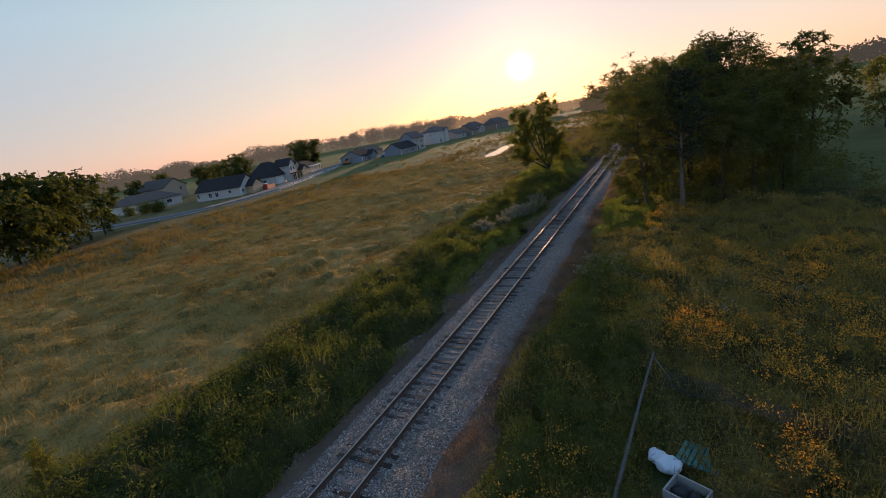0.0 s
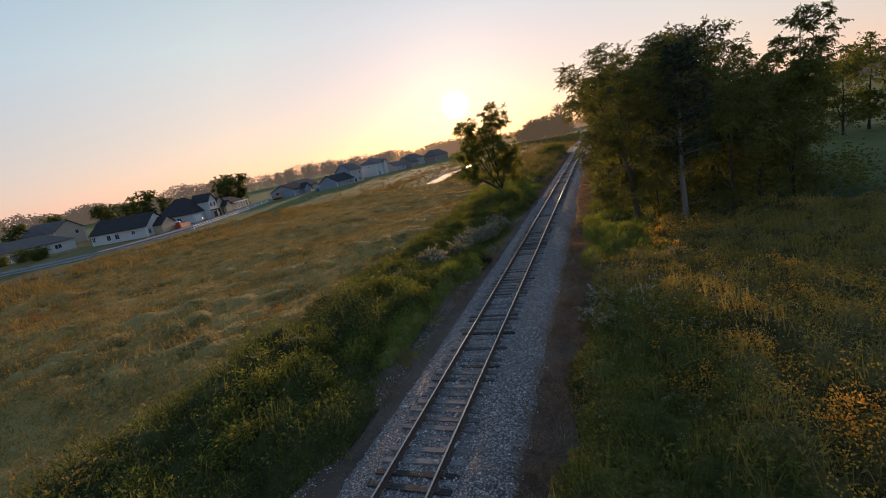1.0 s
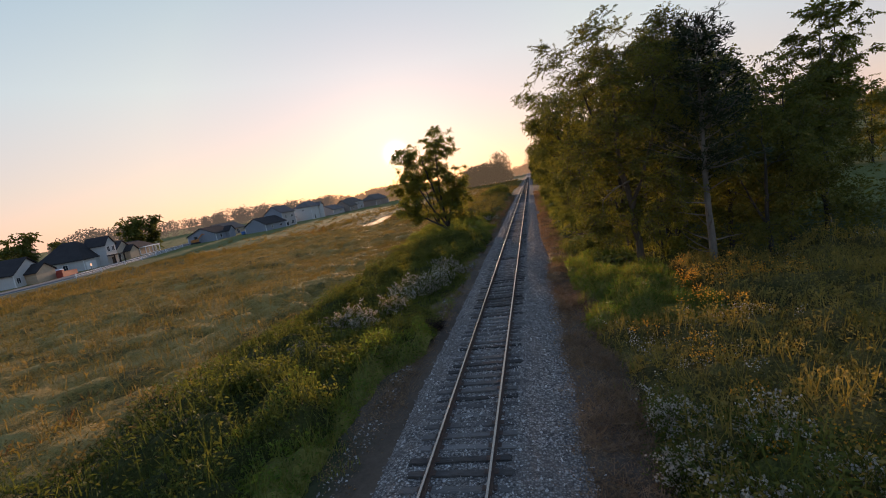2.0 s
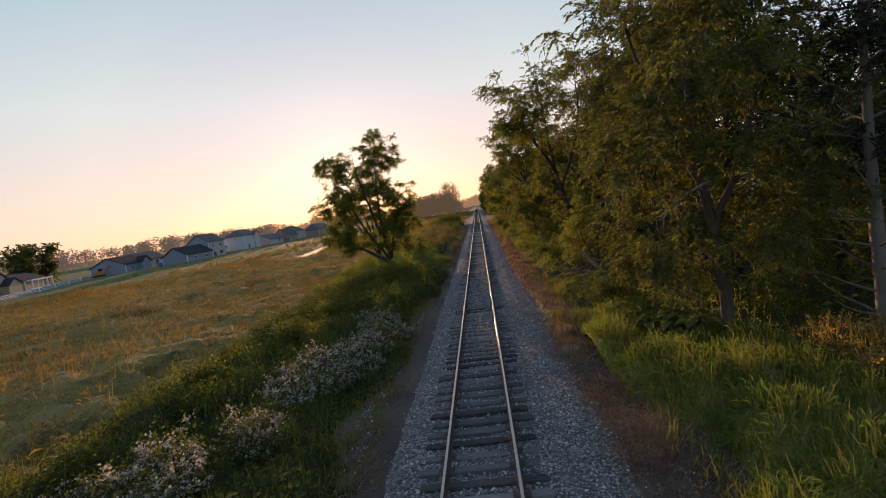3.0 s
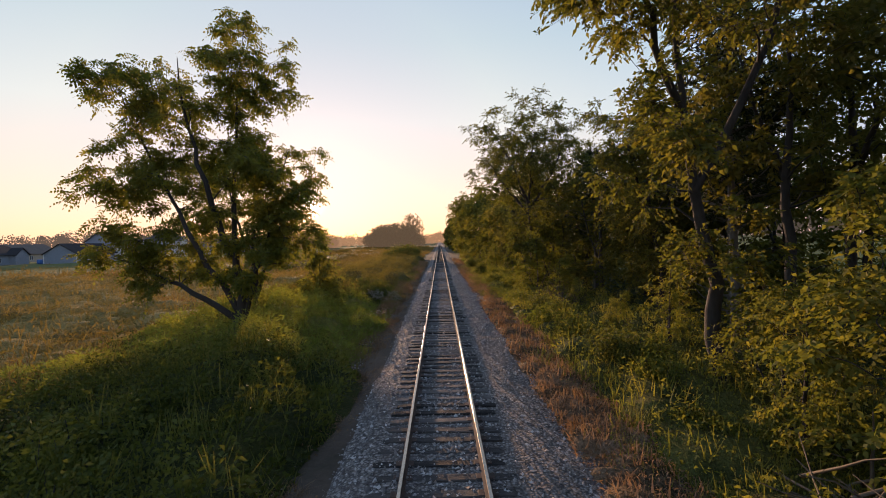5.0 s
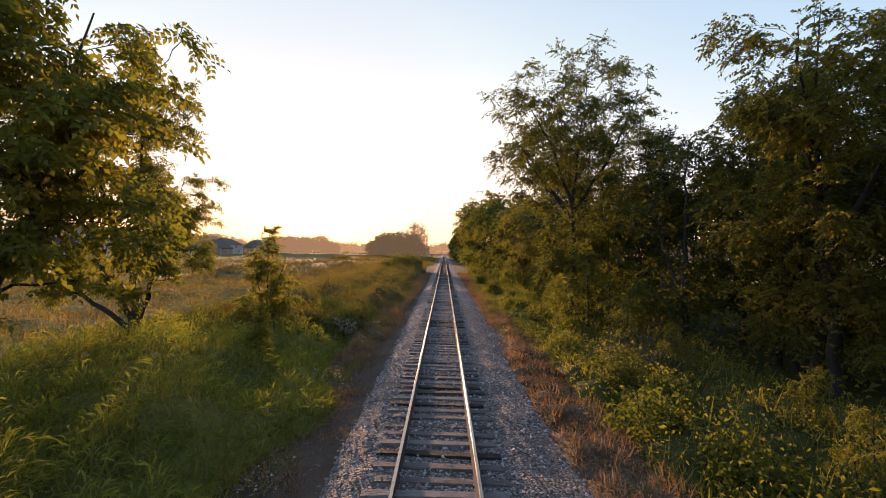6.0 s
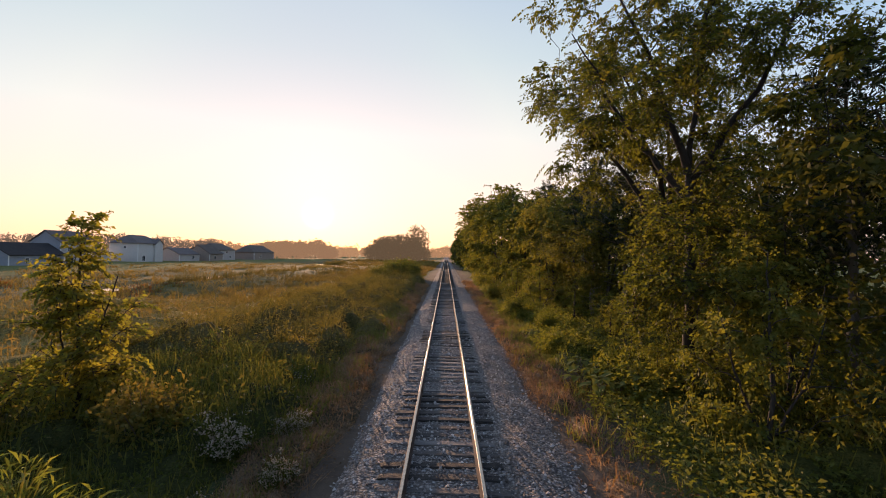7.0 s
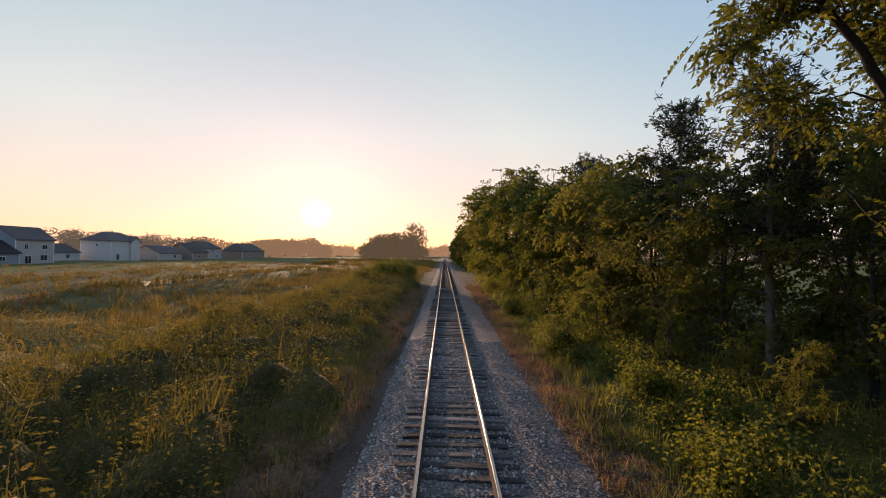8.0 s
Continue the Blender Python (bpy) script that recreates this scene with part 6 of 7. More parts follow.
def make_house(label, at, turn, width, depth, eave, rise, wall, roof, gable="e", windows=(), garage=None, wing=None, hip=0.0, porch=False, south=""):
    """A house whose front corner stands at its origin: it runs width along +y and depth along -x."""
    h = thing("house", label, "house", "houses of the new estate", (at[0], at[1], -0.85), turn)
    x0, x1, y0, y1 = -depth, 0.0, 0.0, width
    bm = bmesh.new()
    if gable == "e":
        add_prism(bm, [(y0, -0.3), (y1, -0.3), (y1, eave), ((y0 + y1) / 2, eave + rise * (0.001 if hip else 1)), (y0, eave)], x0, x1, 0)
    else:
        add_prism(bm, [(x0, -0.3), (x1, -0.3), (x1, eave), ((x0 + x1) / 2, eave + rise * (0.001 if hip else 1)), (x0, eave)], y0, y1, 1)
    part("wall", bm, WALLS[wall], h)
    if south:
        # cladding of its own colour on the south gable
        bm = bmesh.new()
        add_prism(bm, [(x0, -0.3), (x1, -0.3), (x1, eave), ((x0 + x1) / 2, eave + rise), (x0, eave)], y0 - 0.025, y0 - 0.004, 1)
        part("gable_cladding", bm, WALLS[south], h)
    o, th = 0.45, 0.22
    bm = bmesh.new()
    lo, hi = ((y0, y1), (x0, x1)) if gable == "e" else ((x0, x1), (y0, y1))
    a0, a1, b0, b1 = lo[0] - o, lo[1] + o, hi[0] - o, hi[1] + o
    drop = rise * o / ((lo[1] - lo[0]) / 2)
    mid, hp = (a0 + a1) / 2, hip
    pts = [(a0, b0, eave - drop), (a1, b0, eave - drop), (a1, b1, eave - drop), (a0, b1, eave - drop), (mid, b0 + hp, eave + rise), (mid, b1 - hp, eave + rise)]
    flip = (lambda p: (p[1], p[0], p[2])) if gable == "e" else (lambda p: p)
    up = [bm.verts.new(flip((p[0], p[1], p[2] + th))) for p in pts]
    dn = [bm.verts.new(flip((p[0], p[1], p[2] + 0.02))) for p in pts]
    for q in ((0, 3, 5, 4), (1, 4, 5, 2)) + (((0, 4, 1), (3, 2, 5)) if hip else ()):
        bm.faces.new([up[i] for i in q])
        bm.faces.new([dn[i] for i in q][::-1])
    for i, j in ((0, 3), (1, 2)) + (((0, 1), (3, 2)) if hip else ((0, 4), (4, 1), (3, 5), (5, 2))):
        bm.faces.new((up[i], up[j], dn[j], dn[i]))
    part("roof", bm, ROOFS[roof], h)
    for cx, cy in ((0.0, 0.0), (0.0, width), (-depth, 0.0)):
        part("corner_trim", box((cx - 0.09, cy - 0.09, 0.0), (cx + 0.09, cy + 0.09, eave - 0.05)), TRIM, h)
    for face, along, z, w, hh, *out in windows:
        house_window(h, face, along, z, w, hh, (x1 + 0.03 if face == "e" else y0 - 0.03) + (out[0] if out else 0.0))
    if garage:
        a, b, hh, m = garage
        g = part("garage_door", box((0.02, a, 0.0), (0.07, b, hh)), m, h)
        bm = bmesh.new()
        for k in range(4):
            add_box(bm, (0.07, a + 0.05, hh * k / 4 + 0.05), (0.095, b - 0.05, hh * (k + 1) / 4 - 0.03))
        part("door_panels", bm, m, g)
    if wing:
        wx, wy, ww, wd, we, wr, wwall = wing
        bm = bmesh.new()
        add_prism(bm, [(wy, -0.3), (wy + ww, -0.3), (wy + ww, we), (wy + ww / 2, we + wr), (wy, we)], wx - wd, wx, 0)
        part("wing", bm, WALLS[wwall], h)
        bm = bmesh.new()
        for s in (-1, 1):
            c = wy + ww / 2
            e = ww / 2 + 0.4
            add_prism(bm, [(c, we + wr + 0.2), (c + s * e, we - wr * 0.8 / ww + 0.2), (c + s * e, we - wr * 0.8 / ww), (c, we + wr)], wx - wd - 0.3, wx + 0.4, 0)
        part("wing_roof", bm, ROOFS[roof], h)
    if porch:
        bm = bmesh.new()
        for k in range(5):
            y = 0.3 + k * (width - 0.6) / 4
            add_box(bm, (1.8, y - 0.12, 0.0), (2.04, y + 0.12, 2.6))
        add_box(bm, (0.02, 0.0, 2.6), (2.2, width, 2.95))
        add_box(bm, (0.02, 0.0, -0.2), (2.2, width, 0.12))
        part("porch", bm, TRIM, h, "white open porch with square columns")
    return h


DARK_DOOR = plain("garage_opening_brown", (0.05, 0.03, 0.02), (0.10, 0.06, 0.04), 4.0, 0.8)
make_house("white ranch house with a brown hipped roof", (-150, 75), 5, 18, 14, 3.0, 2.6, "white", "brown", "s", [("e", 4, 1.0, 1.6, 1.2), ("e", 13, 1.0, 2.0, 1.2), ("s", -5, 1.0, 1.5, 1.2)], hip=4.0)
make_house("beige two-storey house with a gabled end", (-170, 99), 10, 11, 14, 5.6, 3.2, "tan", "brown", "e", [("e", 3, 1.0, 1.3, 1.3), ("e", 8, 3.6, 1.3, 1.3)])
make_house("long white ranch house with black roof and tan gabled garage", (-118, 92), 18, 10, 16.5, 3.2, 3.4, "white", "dark", "e", [("s", -4, 1.4, 1.0, 1.0), ("s", -9, 0.9, 1.2, 1.4), ("s", -11.5, 0.9, 1.2, 1.4), ("s", -16, 1.2, 0.9, 1.2), ("e", 1.2, 0.9, 1.1, 1.3)], (4.0, 9.0, 2.3, DARK_DOOR), (2.6, 3.2, 6.4, 3.0, 2.7, 1.9, "sheathing"))
two_storey = make_house("white two-storey house with a big black roof and dark porch", (-125, 115), 18, 13, 13, 3.4, 5.2, "white", "dark", "e", [("e", 8.6, 4.1, 1.2, 1.5, 2.4), ("e", 11.0, 4.1, 1.2, 1.5, 2.4), ("s", -5, 1.0, 1.3, 1.3)], (0.8, 5.4, 2.4, TRIM), (2.4, 7.2, 5.2, 6.0, 6.3, 2.4, "white"), hip=5.0)
bm = bmesh.new()
add_box(bm, (2.42, 7.0, 2.7), (4.6, 12.6, 3.0))
for y in (7.3, 9.8, 12.3):
    add_box(bm, (4.2, y - 0.15, 0.0), (4.5, y + 0.15, 2.7))
add_box(bm, (2.42, 9.2, 0.0), (2.5, 10.3, 2.2))
part("porch", bm, ROOFS["dark"], two_storey, "dark open porch with square posts")
make_house("single-storey house with white gable and tan cladding", (-138, 137), 18, 11, 14, 3.1, 3.4, "tan", "dark", "e", [("e", 2.5, 0.9, 1.5, 1.4)], (5.0, 9.6, 2.4, DARK_DOOR), (2.2, 5.0, 5.4, 2.6, 2.7, 1.8, "sheathing"))
make_house("unfinished house with white columned porch", (-144, 153), 18, 11, 12, 3.0, 2.4, "sheathing", "dark", "s", porch=True)
make_house("dark grey ranch house with white trim", (-127, 174), 10, 15, 12, 3.0, 2.8, "blue", "dark", "s", [("e", 4, 0.9, 1.3, 1.3), ("e", 10, 0.9, 2.2, 1.4)], None, (1.6, 8.0, 5.6, 2.5, 3.0, 2.0, "blue"))
make_house("pale tan ranch house with a covered patio", (-142, 200), 8, 20, 12, 3.0, 3.2, "tan", "brown", "s", [("e", 5, 0.9, 1.4, 1.3), ("e", 12, 0.3, 2.4, 2.0)])
make_house("blue-grey two-storey house with a light grey rear", (-112, 201.5), 0, 11.5, 9, 6.7, 3.2, "grey", "grey", "s", [("e", 3, 4.0, 1.0, 1.3), ("e", 8.6, 4.0, 1.6, 1.2), ("e", 8.4, 0.9, 2.2, 1.5), ("e", 3.6, 0.1, 1.8, 2.0), ("s", -4.5, 4.2, 1.2, 1.4)], south="blue")
make_house("blue-grey single-storey garage wing", (-110.5, 184.5), 0, 16.5, 10, 3.0, 3.0, "blue", "dark", "s", [("e", 5, 1.0, 1.0, 1.1), ("e", 12, 1.0, 1.6, 1.0)])
make_house("white single-storey house with a grey roof", (-128, 226), 0, 16, 11, 2.9, 2.8, "white", "brown", "s", [("e", 5, 0.9, 1.4, 1.3), ("e", 11, 0.9, 1.4, 1.3)])
make_house("white two-storey house with small rear windows", (-120, 246), 0, 15, 11, 7.4, 3.0, "white", "grey", "s", [("e", 11.6, 5.0, 2.0, 1.3), ("e", 11.4, 1.2, 2.2, 1.5), ("e", 3.4, 0.3, 1.6, 2.1), ("s", -5, 5.2, 0.8, 0.9)], None, (0.7, 9.4, 5.0, 3.0, 7.2, 1.9, "white"), hip=3.5)
make_house("low grey house behind the meadow", (-118, 270), 0, 16, 11, 3.0, 2.8, "grey", "grey", "s", [("e", 11, 0.9, 1.6, 1.3)])
make_house("brown house with a steep gabled roof", (-115, 290), 0, 13, 12, 3.4, 4.2, "brown", "brown", "s", [("e", 5, 0.9, 1.4, 1.3)])
make_house("grey two-storey house with a brown roof", (-118, 304), 0, 18, 12, 5.4, 3.2, "grey", "brown", "s", [("e", 9, 3.6, 1.6, 1.3), ("e", 13, 0.9, 1.6, 1.3)], hip=3.0)
make_house("brown house near the misty trees", (-113, 336), 0, 30, 12, 4.4, 4.0, "brown", "brown", "s", [("e", 9, 1.2, 2.0, 1.3)], hip=4.0)

# trees and shrubs among the houses
GARDEN = "trees among the houses"
for x, y, size in ((-178, 92, 0.75), (-172, 118, 0.8), (-160, 112, 0.85), (-150, 118, 1.0), (-190, 110, 0.85), (-200, 120, 0.7), (-166, 172, 1.15), (-162, 178, 1.1), (-158, 166, 1.0), (-210, 100, 0.7), (-185, 140, 0.8), (-205, 150, 0.8), (-215, 180, 0.8)):
    tagged(again(light, x, y, x * 91 % 360, size * 1.12), "green garden tree among the houses", "tree", GARDEN)
for x, y, size in ((-138, 76, 1.2), (-141, 73, 1.3), (-135, 73, 1.0), (-146, 71, 1.1)):
    tagged(again(low_shrub, x, y, x * 91 % 360, size * 1.5), "rounded garden shrub in front of the house", "shrub", GARDEN)

# ---- street furniture and building site ----
RED = plain("red_plastic", (0.38, 0.05, 0.03), (0.48, 0.08, 0.05), 3.0, 0.5)
ORANGE = plain("orange_paint", (0.45, 0.14, 0.03), (0.55, 0.2, 0.05), 3.0, 0.5)
BLUE = plain("blue_plastic", (0.03, 0.12, 0.35), (0.05, 0.18, 0.45), 3.0, 0.5)
BLACK = plain("black_rubber", (0.015, 0.015, 0.015), (0.035, 0.035, 0.035), 6.0, 0.8)


def portable_toilet(x, y, m, label):
    t = thing("portable_toilet", label, "toilet", "", (x, y, -0.9), 20)
    part("cabin", box((-0.6, -0.6, 0.1), (0.6, 0.6, 2.1), 0.05), m, t)
    part("base", box((-0.65, -0.65, 0.0), (0.65, 0.65, 0.1)), BLACK, t)
    bm = bmesh.new()
    bmesh.ops.create_cone(bm, cap_ends=True, segments=4, radius1=0.9, radius2=0.45, depth=0.25, matrix=pose(0, 0, 2.22, 0, 0, 45))
    part("roof", bm, TRIM, t)
    part("door", box((0.61, -0.4, 0.15), (0.65, 0.4, 2.0)), m, t)


portable_toilet(-116.5, 101.5, RED, "red portable toilet on the building site")
skip = thing("dumpster", "red open dumpster on the building site", "dumpster", "", (-118.5, 104.5, -0.9), 20)
bm = bmesh.new()
for lo, hi in (((-1.1, -2.6, 0.1), (1.1, 2.6, 0.2)), ((-1.1, -2.6, 0.2), (-1.02, 2.6, 1.5)), ((1.02, -2.6, 0.2), (1.1, 2.6, 1.5)), ((-1.02, -2.6, 0.2), (1.02, -2.52, 1.5)), ((-1.02, 2.52, 0.2), (1.02, 2.6, 1.5))):
    add_box(bm, lo, hi)
part("tub", bm, RED, skip)
for y in (-2.0, 2.0):
    part("skid", box((-1.0, y - 0.1, 0.0), (1.0, y + 0.1, 0.1)), BLACK, skip)
digger = thing("excavator", "orange excavator parked by the unfinished houses", "excavator", "", (-134, 170, -0.9), 60)
for s in (-1.0, 1.0):
    part("track", box((-1.6, s - 0.25, 0.0), (1.6, s + 0.25, 0.7), 0.2), BLACK, digger)
part("body", box((-1.4, -1.1, 0.75), (1.2, 1.1, 1.9), 0.12), ORANGE, digger)
part("cab", box((0.1, 0.15, 1.9), (1.2, 1.05, 2.9), 0.1), BLACK, digger)
arm = Wood()
arm.limb([(1.0, -0.3, 1.6), (3.0, -0.3, 3.6), (4.6, -0.3, 3.0), (5.2, -0.3, 1.0)], [0.22, 0.25, 0.2, 0.15], 6)
part("bucket", box((4.8, -0.8, 0.3), (5.6, 0.2, 1.0), 0.1), BLACK, digger)
array_part("boom", *arm.arrays(), ORANGE, digger)
tank = thing("water_tank", "blue plastic tank on the lawn by the house", "tank", "", (-122.5, 186, -0.9), 0)
part("shell", box((-0.9, -0.9, 0.1), (0.9, 0.9, 1.5), 0.25), BLUE, tank)
part("pallet", box((-0.95, -0.95, 0.0), (0.95, 0.95, 0.1)), STALK, tank)

fence = thing("rail_fence", "white post and rail fence beside the street", "fence")
line = [(-100.2, 92), (-104.5, 102), (-109, 113), (-113.5, 123), (-118, 133), (-122.5, 142), (-127, 151), (-131.5, 160)]
for k, (x, y) in enumerate(line):
    part("post", box((x - 0.08, y - 0.08, -1.2), (x + 0.08, y + 0.08, 0.35)), TRIM, fence)
    if k:
        w = Wood()
        for z in (-0.25, 0.15):
            w.limb([(line[k - 1][0], line[k - 1][1], z), (x, y, z)], [0.05, 0.05], 4)
        array_part("rail", *w.arrays(), TRIM, fence)
sign = thing("sign_post", "small red street sign on a thin post", "sign", "", (-105.5, 100.5, -0.9), 30)
part("post", box((-0.04, -0.04, 0.0), (0.04, 0.04, 2.6)), STALK, sign)
part("plate", box((0.04, -0.4, 2.0), (0.07, 0.4, 2.6)), RED, sign)

# ---- rubbish and wood lying about ----
GREY_WOOD = plain("grey_wood", (0.10, 0.09, 0.08), (0.22, 0.20, 0.18), 8.0, 0.9, 0, 0.5, 0.01, (1, 6, 6))
OLD_POLE = plain("old_pole_wood", (0.06, 0.052, 0.046), (0.13, 0.115, 0.10), 8.0, 0.9, 0, 0.5, 0.01, (1, 6, 6))
GREEN_PAINT = plain("green_paint", (0.03, 0.12, 0.09), (0.06, 0.20, 0.15), 5.0, 0.7)
SACK = plain("white_sack", (0.62, 0.64, 0.68), (0.75, 0.76, 0.78), 4.0, 0.6, 0, 0.5, 0.04)
pallet = thing("pallet", "old wooden pallet with flaking green boards", "pallet", "", (11.55, 2.0, float(ground_z(11.55, 2.0)) + 0.25), -18)
pallet.scale = (1.3, 1.2, 1.2)
for k in range(3):
    part("bearer", box((-0.6, -0.42 + k * 0.38, -0.25), (0.6, -0.34 + k * 0.38, -0.06)), GREY_WOOD, pallet)
for k in range(9):
    part("board", box((-0.6 + k * 0.137, -0.48, -0.06 + 0.006 * (k % 3)), (-0.49 + k * 0.137, 0.48, -0.035 + 0.006 * (k % 3)), 0.006), GREEN_PAINT if k < 6 else GREY_WOOD, pallet)


def lump(points, radius, seed):
    bm = bmesh.new()
    for (x, y, z), r in zip(points, radius):
        bmesh.ops.create_icosphere(bm, subdivisions=3, radius=r, matrix=Matrix.Translation((x, y, z)) @ Matrix.Diagonal((1, 1, 0.8, 1)))
    for v in bm.verts:
        v.co += Vector(noise.noise_vector(v.co * 4 + Vector((seed, 0, 0)))) * 0.07
    return bm


bag = tagged(part("rubbish_sack", lump([(0, 0, 0.3), (-0.28, 0.3, 0.28), (0.2, -0.05, 0.3)], [0.36, 0.3, 0.28], 2), SACK), "crumpled white plastic sack lying in the weeds", "sack")
bag.location = (10.4, 1.35, float(ground_z(10.4, 1.35)) + 0.02)
crate = thing("crate", "grey open crate with dark rubbish in it", "crate", "", (11.0, 0.15, float(ground_z(11.0, 0.15))), -25)
bm = bmesh.new()
for lo, hi in (((-0.55, -0.45, 0.0), (0.55, 0.45, 0.06)), ((-0.55, -0.45, 0.06), (-0.5, 0.45, 0.55)), ((0.5, -0.45, 0.06), (0.55, 0.45, 0.55)), ((-0.5, -0.45, 0.06), (0.5, -0.4, 0.55)), ((-0.5, 0.4, 0.06), (0.5, 0.45, 0.55))):
    add_box(bm, lo, hi)
part("shell", bm, CONCRETE, crate)
part("contents", lump([(-0.2, 0, 0.25), (0.2, 0.1, 0.22)], [0.28, 0.24], 5), BLACK, crate)
w = Wood()
gz0 = float(ground_z(9.3, 2.0))
w.limb([(8.95, -1.2, gz0 + 0.35), (9.1, 0.3, gz0 + 0.45), (9.3, 2.2, gz0 + 0.6), (9.5, 4.2, gz0 + 0.75), (9.85, 7.2, gz0 + 1.0)], [0.065, 0.065, 0.06, 0.055, 0.045], 7)
tagged(array_part("fallen_pole", *w.arrays(), OLD_POLE, smooth=True), "long grey wooden pole lying in the weeds", "pole")
w = Wood()
w.limb([(9.8, 7.1, gz0 + 0.9), (10.5, 6.0, gz0 + 0.5)], [0.03, 0.025], 5)
tagged(array_part("stick", *w.arrays(), PALE_BARK), "thin pale stick leaning in the weeds", "stick")

LOG = plain("split_log", (0.10, 0.055, 0.03), (0.34, 0.19, 0.10), 7.0, 0.85, 0, 0.6, 0.02, (1, 1, 0.2))
w = Wood()
w.limb([(6.72, 51.66, 1.36), (6.8, 51.6, 1.26), (7.0, 51.42, 1.02), (7.25, 51.2, 0.70), (7.5, 51.0, 0.38), (7.8, 50.75, -0.02), (8.15, 50.5, -0.45)], [0.04, 0.09, 0.115, 0.13, 0.15, 0.17, 0.19], 9)
w.limb([(7.3, 51.25, 0.75), (7.75, 51.25, 0.62), (8.35, 51.1, 0.66), (8.75, 51.0, 0.58)], [0.09, 0.07, 0.06, 0.03], 7)
tagged(array_part("fallen_log", *w.arrays(), LOG, smooth=True), "broken orange-brown log leaning in a pile of branches", "log")
w = Wood()
rng = np.random.default_rng(77)
for k in range(110):
    x, y = 7.1 + rng.normal() * 1.0, 52.5 + rng.normal() * 1.1
    a = rng.random() * 6.28
    p = bent((x, y, float(ground_z(x, y)) + 0.05 + 0.5 * rng.random()), (np.cos(a), np.sin(a), 0.1 + 0.35 * rng.normal()), 0.9 + 1.6 * rng.random(), 4, 0.0, 0.15, rng)
    w.limb(p, np.linspace(0.03, 0.008, 5) * (0.5 + rng.random()), 4)
tagged(array_part("brush_pile", *w.arrays(), STALK), "pile of dead branches at the edge of the wood", "branches", kind="stuff")
snag = thing("dead_sapling", "small dead sapling with bare forked branches", "sapling")
w = Wood()
for a in (0.2, 1.9, 3.4, 5.0):
    w.limb(bent((0, 0, -0.2), (np.cos(a) * 0.7, np.sin(a) * 0.7, 1), 1.9, 5, 0.02, 0.15, rng), np.linspace(0.035, 0.01, 6), 5)
array_part("branches", *w.arrays(), PALE_BARK, snag)
put(snag, -10.5, 77.2)

# black netting draped over the weeds beside the pole
NET = plain("black_netting", (0.012, 0.012, 0.013), (0.03, 0.03, 0.032), 9.0, 0.6)


def net_at(u, v):
    """A place on the netting, u along it and v across it, both in metres."""
    x, y = 10.3 + 0.9 * u + 0.35 * v, 5.4 - 0.42 * u + 0.9 * v
    return x, y, float(ground_z(x, y)) + 0.62 + 0.34 * float(value_noise(x, y, 1.1)) + 0.12 * float(value_noise(x, y, 0.35))


w = Wood()
for k in range(14):
    w.limb([net_at(u, -0.55 + k * 0.085) for u in np.arange(0, 6.4, 0.2)], np.full(32, 0.006), 3)
for k in range(74):
    w.limb([net_at(k * 0.085, v) for v in np.linspace(-0.55, 0.555, 6)], np.full(6, 0.006), 3)
tagged(array_part("netting", *w.arrays(), NET), "black plastic netting draped over the weeds", "netting")

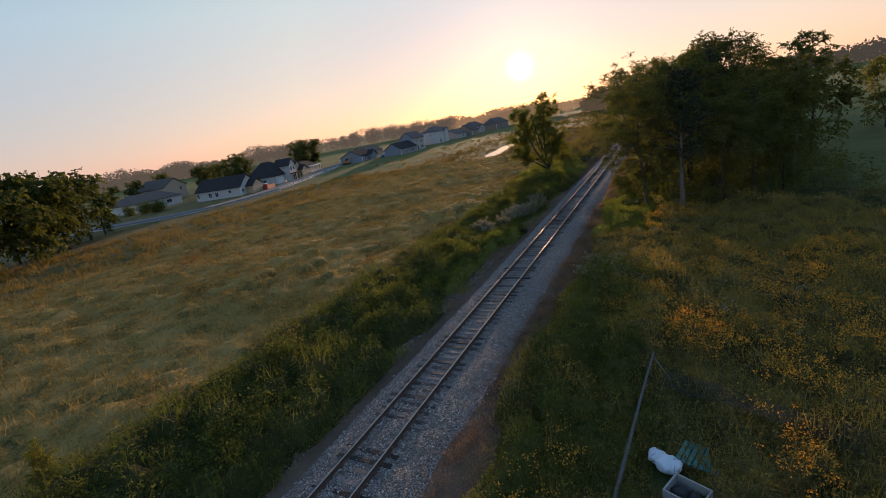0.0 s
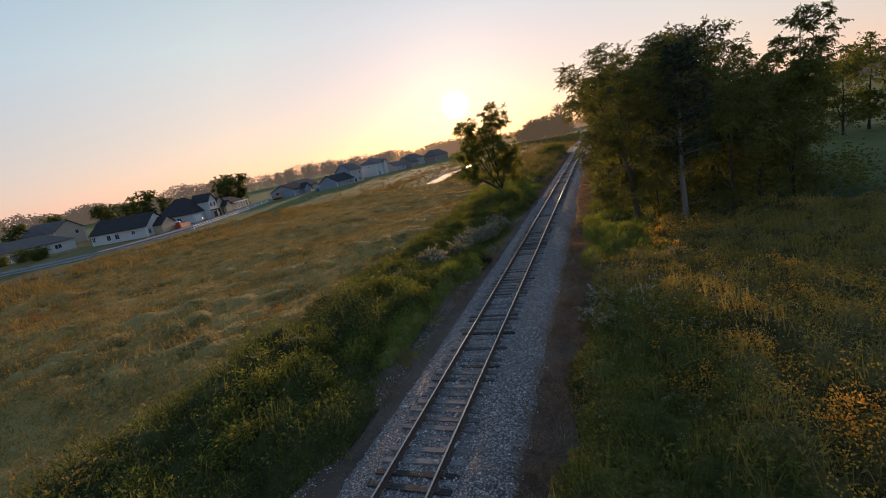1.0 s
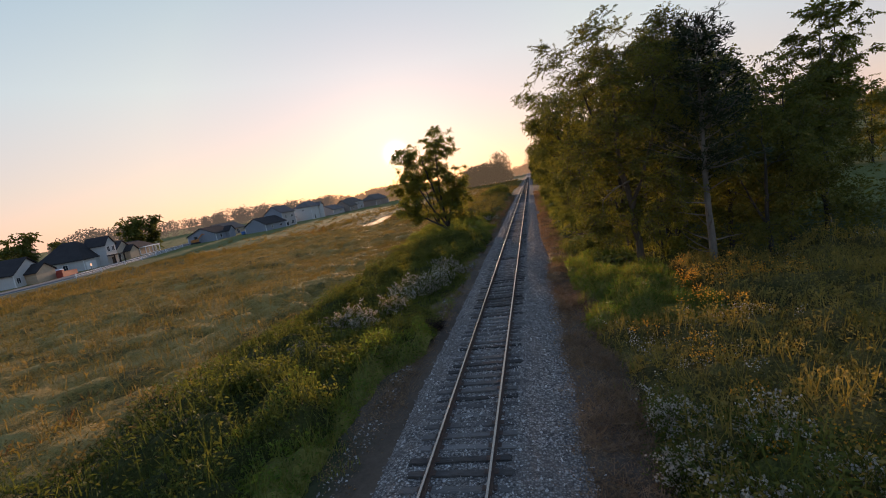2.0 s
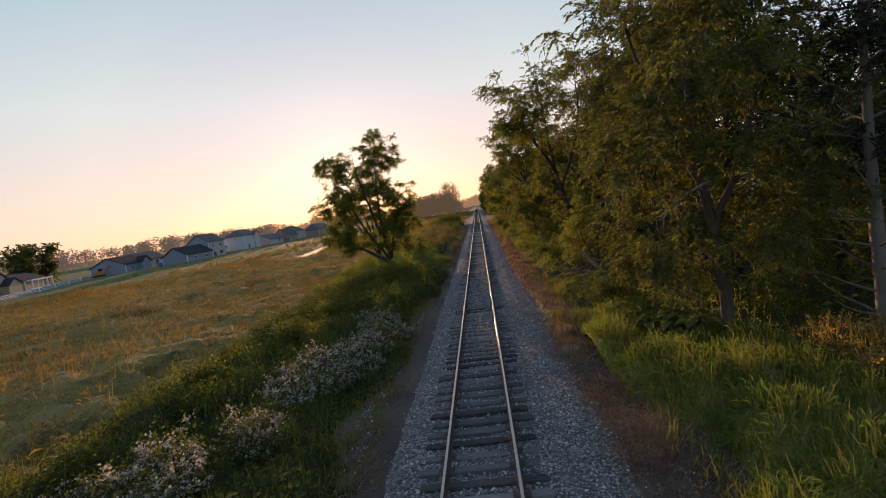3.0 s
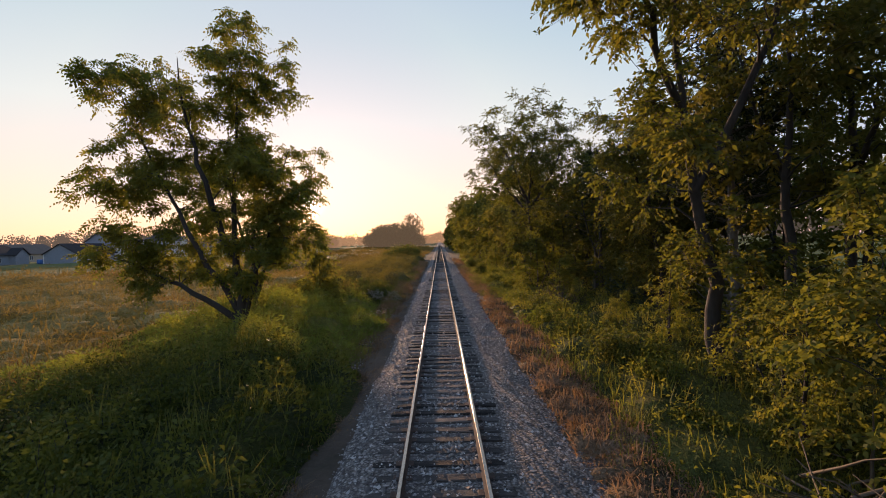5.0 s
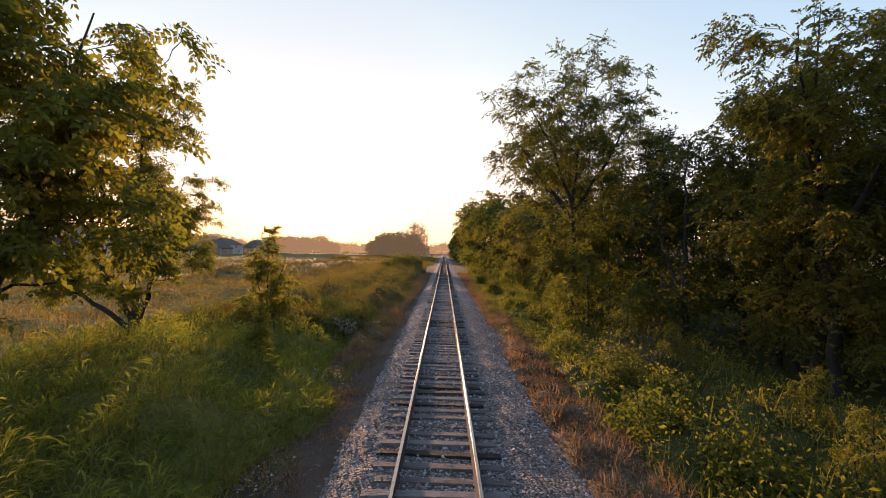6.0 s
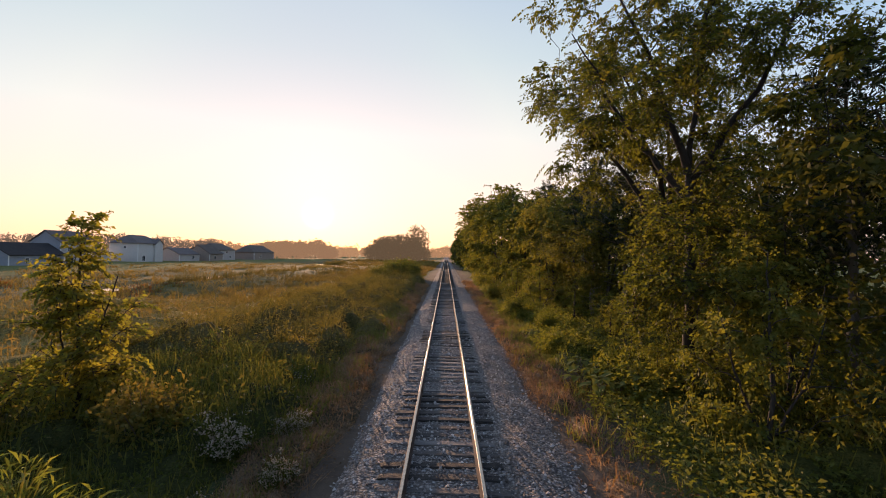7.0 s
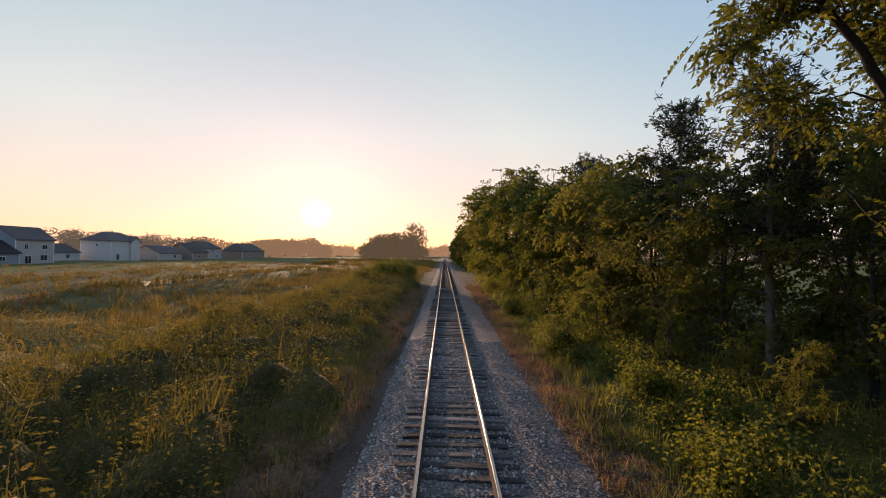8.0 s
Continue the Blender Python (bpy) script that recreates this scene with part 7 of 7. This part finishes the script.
# scraps of red plastic on the ballast's edge
for x, y, turn in ((2.7, 50.2, 20), (2.55, 71.9, 70)):
    bm = lump([(0, 0, 0.03), (0.05, 0.02, 0.03)], [0.045, 0.035], 9)
    scrap = tagged(part("plastic_scrap", bm, RED), "small scrap of red plastic on the ballast", "litter", "scraps of red plastic")
    scrap.location, scrap.rotation_euler = (x, y, float(bed_z(np.array(x), np.array(y))) + 0.01), (0, 0, radians(turn))

# dark dead shrub at the ballast's edge
dead_shrub = make_shrub("dead_shrub", "low dark brown dead shrub at the ballast's edge", 0.75, 0.6, 0.07, 68, (STALK, leaf_material("leaf_withered", [(0.008, 0.006, 0.005), (0.02, 0.014, 0.011), (0.035, 0.025, 0.02)], 0.1)), 10, 8)
put(dead_shrub, -3.05, 30.3)

# broken branch hanging in the big tree, and a stick on the ground
branch = thing("broken_branch", "pale broken branch hanging from the big tree", "branch")
hang = bent((8.0, 37.35, 4.9), (-0.85, -0.2, -0.25), 1.9, 9, -0.09, 0.12, rng)
w = Wood()
w.limb(hang, np.linspace(0.06, 0.022, 10), 6)
array_part("limb", *w.arrays(), GREY_WOOD, branch, smooth=True)
for k, q in enumerate(hang[2:]):
    w = Wood()
    w.limb(bent(q, (-0.5 + rng.normal() * 0.5, rng.normal() * 0.6, 0.2 - 0.075 * k), 0.5 + 0.4 * rng.random(), 5, -0.12, 0.3, rng), np.linspace(0.024, 0.006, 6), 4)
    array_part("twig", *w.arrays(), GREY_WOOD, branch, smooth=True)
w = Wood()
w.limb(bent((3.0, 38.3, -0.36), (0.5, 0.8, 0.04), 1.1, 6, 0.0, 0.1, rng), np.linspace(0.022, 0.010, 7), 5)
tagged(array_part("stick", *w.arrays(), GREY_WOOD, smooth=True), "thin grey stick lying on the ballast's edge", "stick")

# brown dead brush among the shrubs
w = Wood()
for k in range(90):
    x, y = 7.4 + rng.normal() * 0.7, 75.4 + rng.normal() * 0.9
    a = rng.random() * 6.28
    p = bent((x, y, float(ground_z(x, y))), (np.cos(a) * 0.6, np.sin(a) * 0.6, 1), 1.2 + 1.3 * rng.random(), 5, -0.06, 0.16, rng)
    w.limb(p, np.linspace(0.018, 0.005, 6), 3)
    for q in p[2:5]:
        w.limb([q, q + rng.normal(size=3) * 0.3], [0.008, 0.003], 3)
tagged(array_part("dead_brush", *w.arrays(), STALK), "tangle of brown dead brush among the shrubs", "branches", kind="stuff")
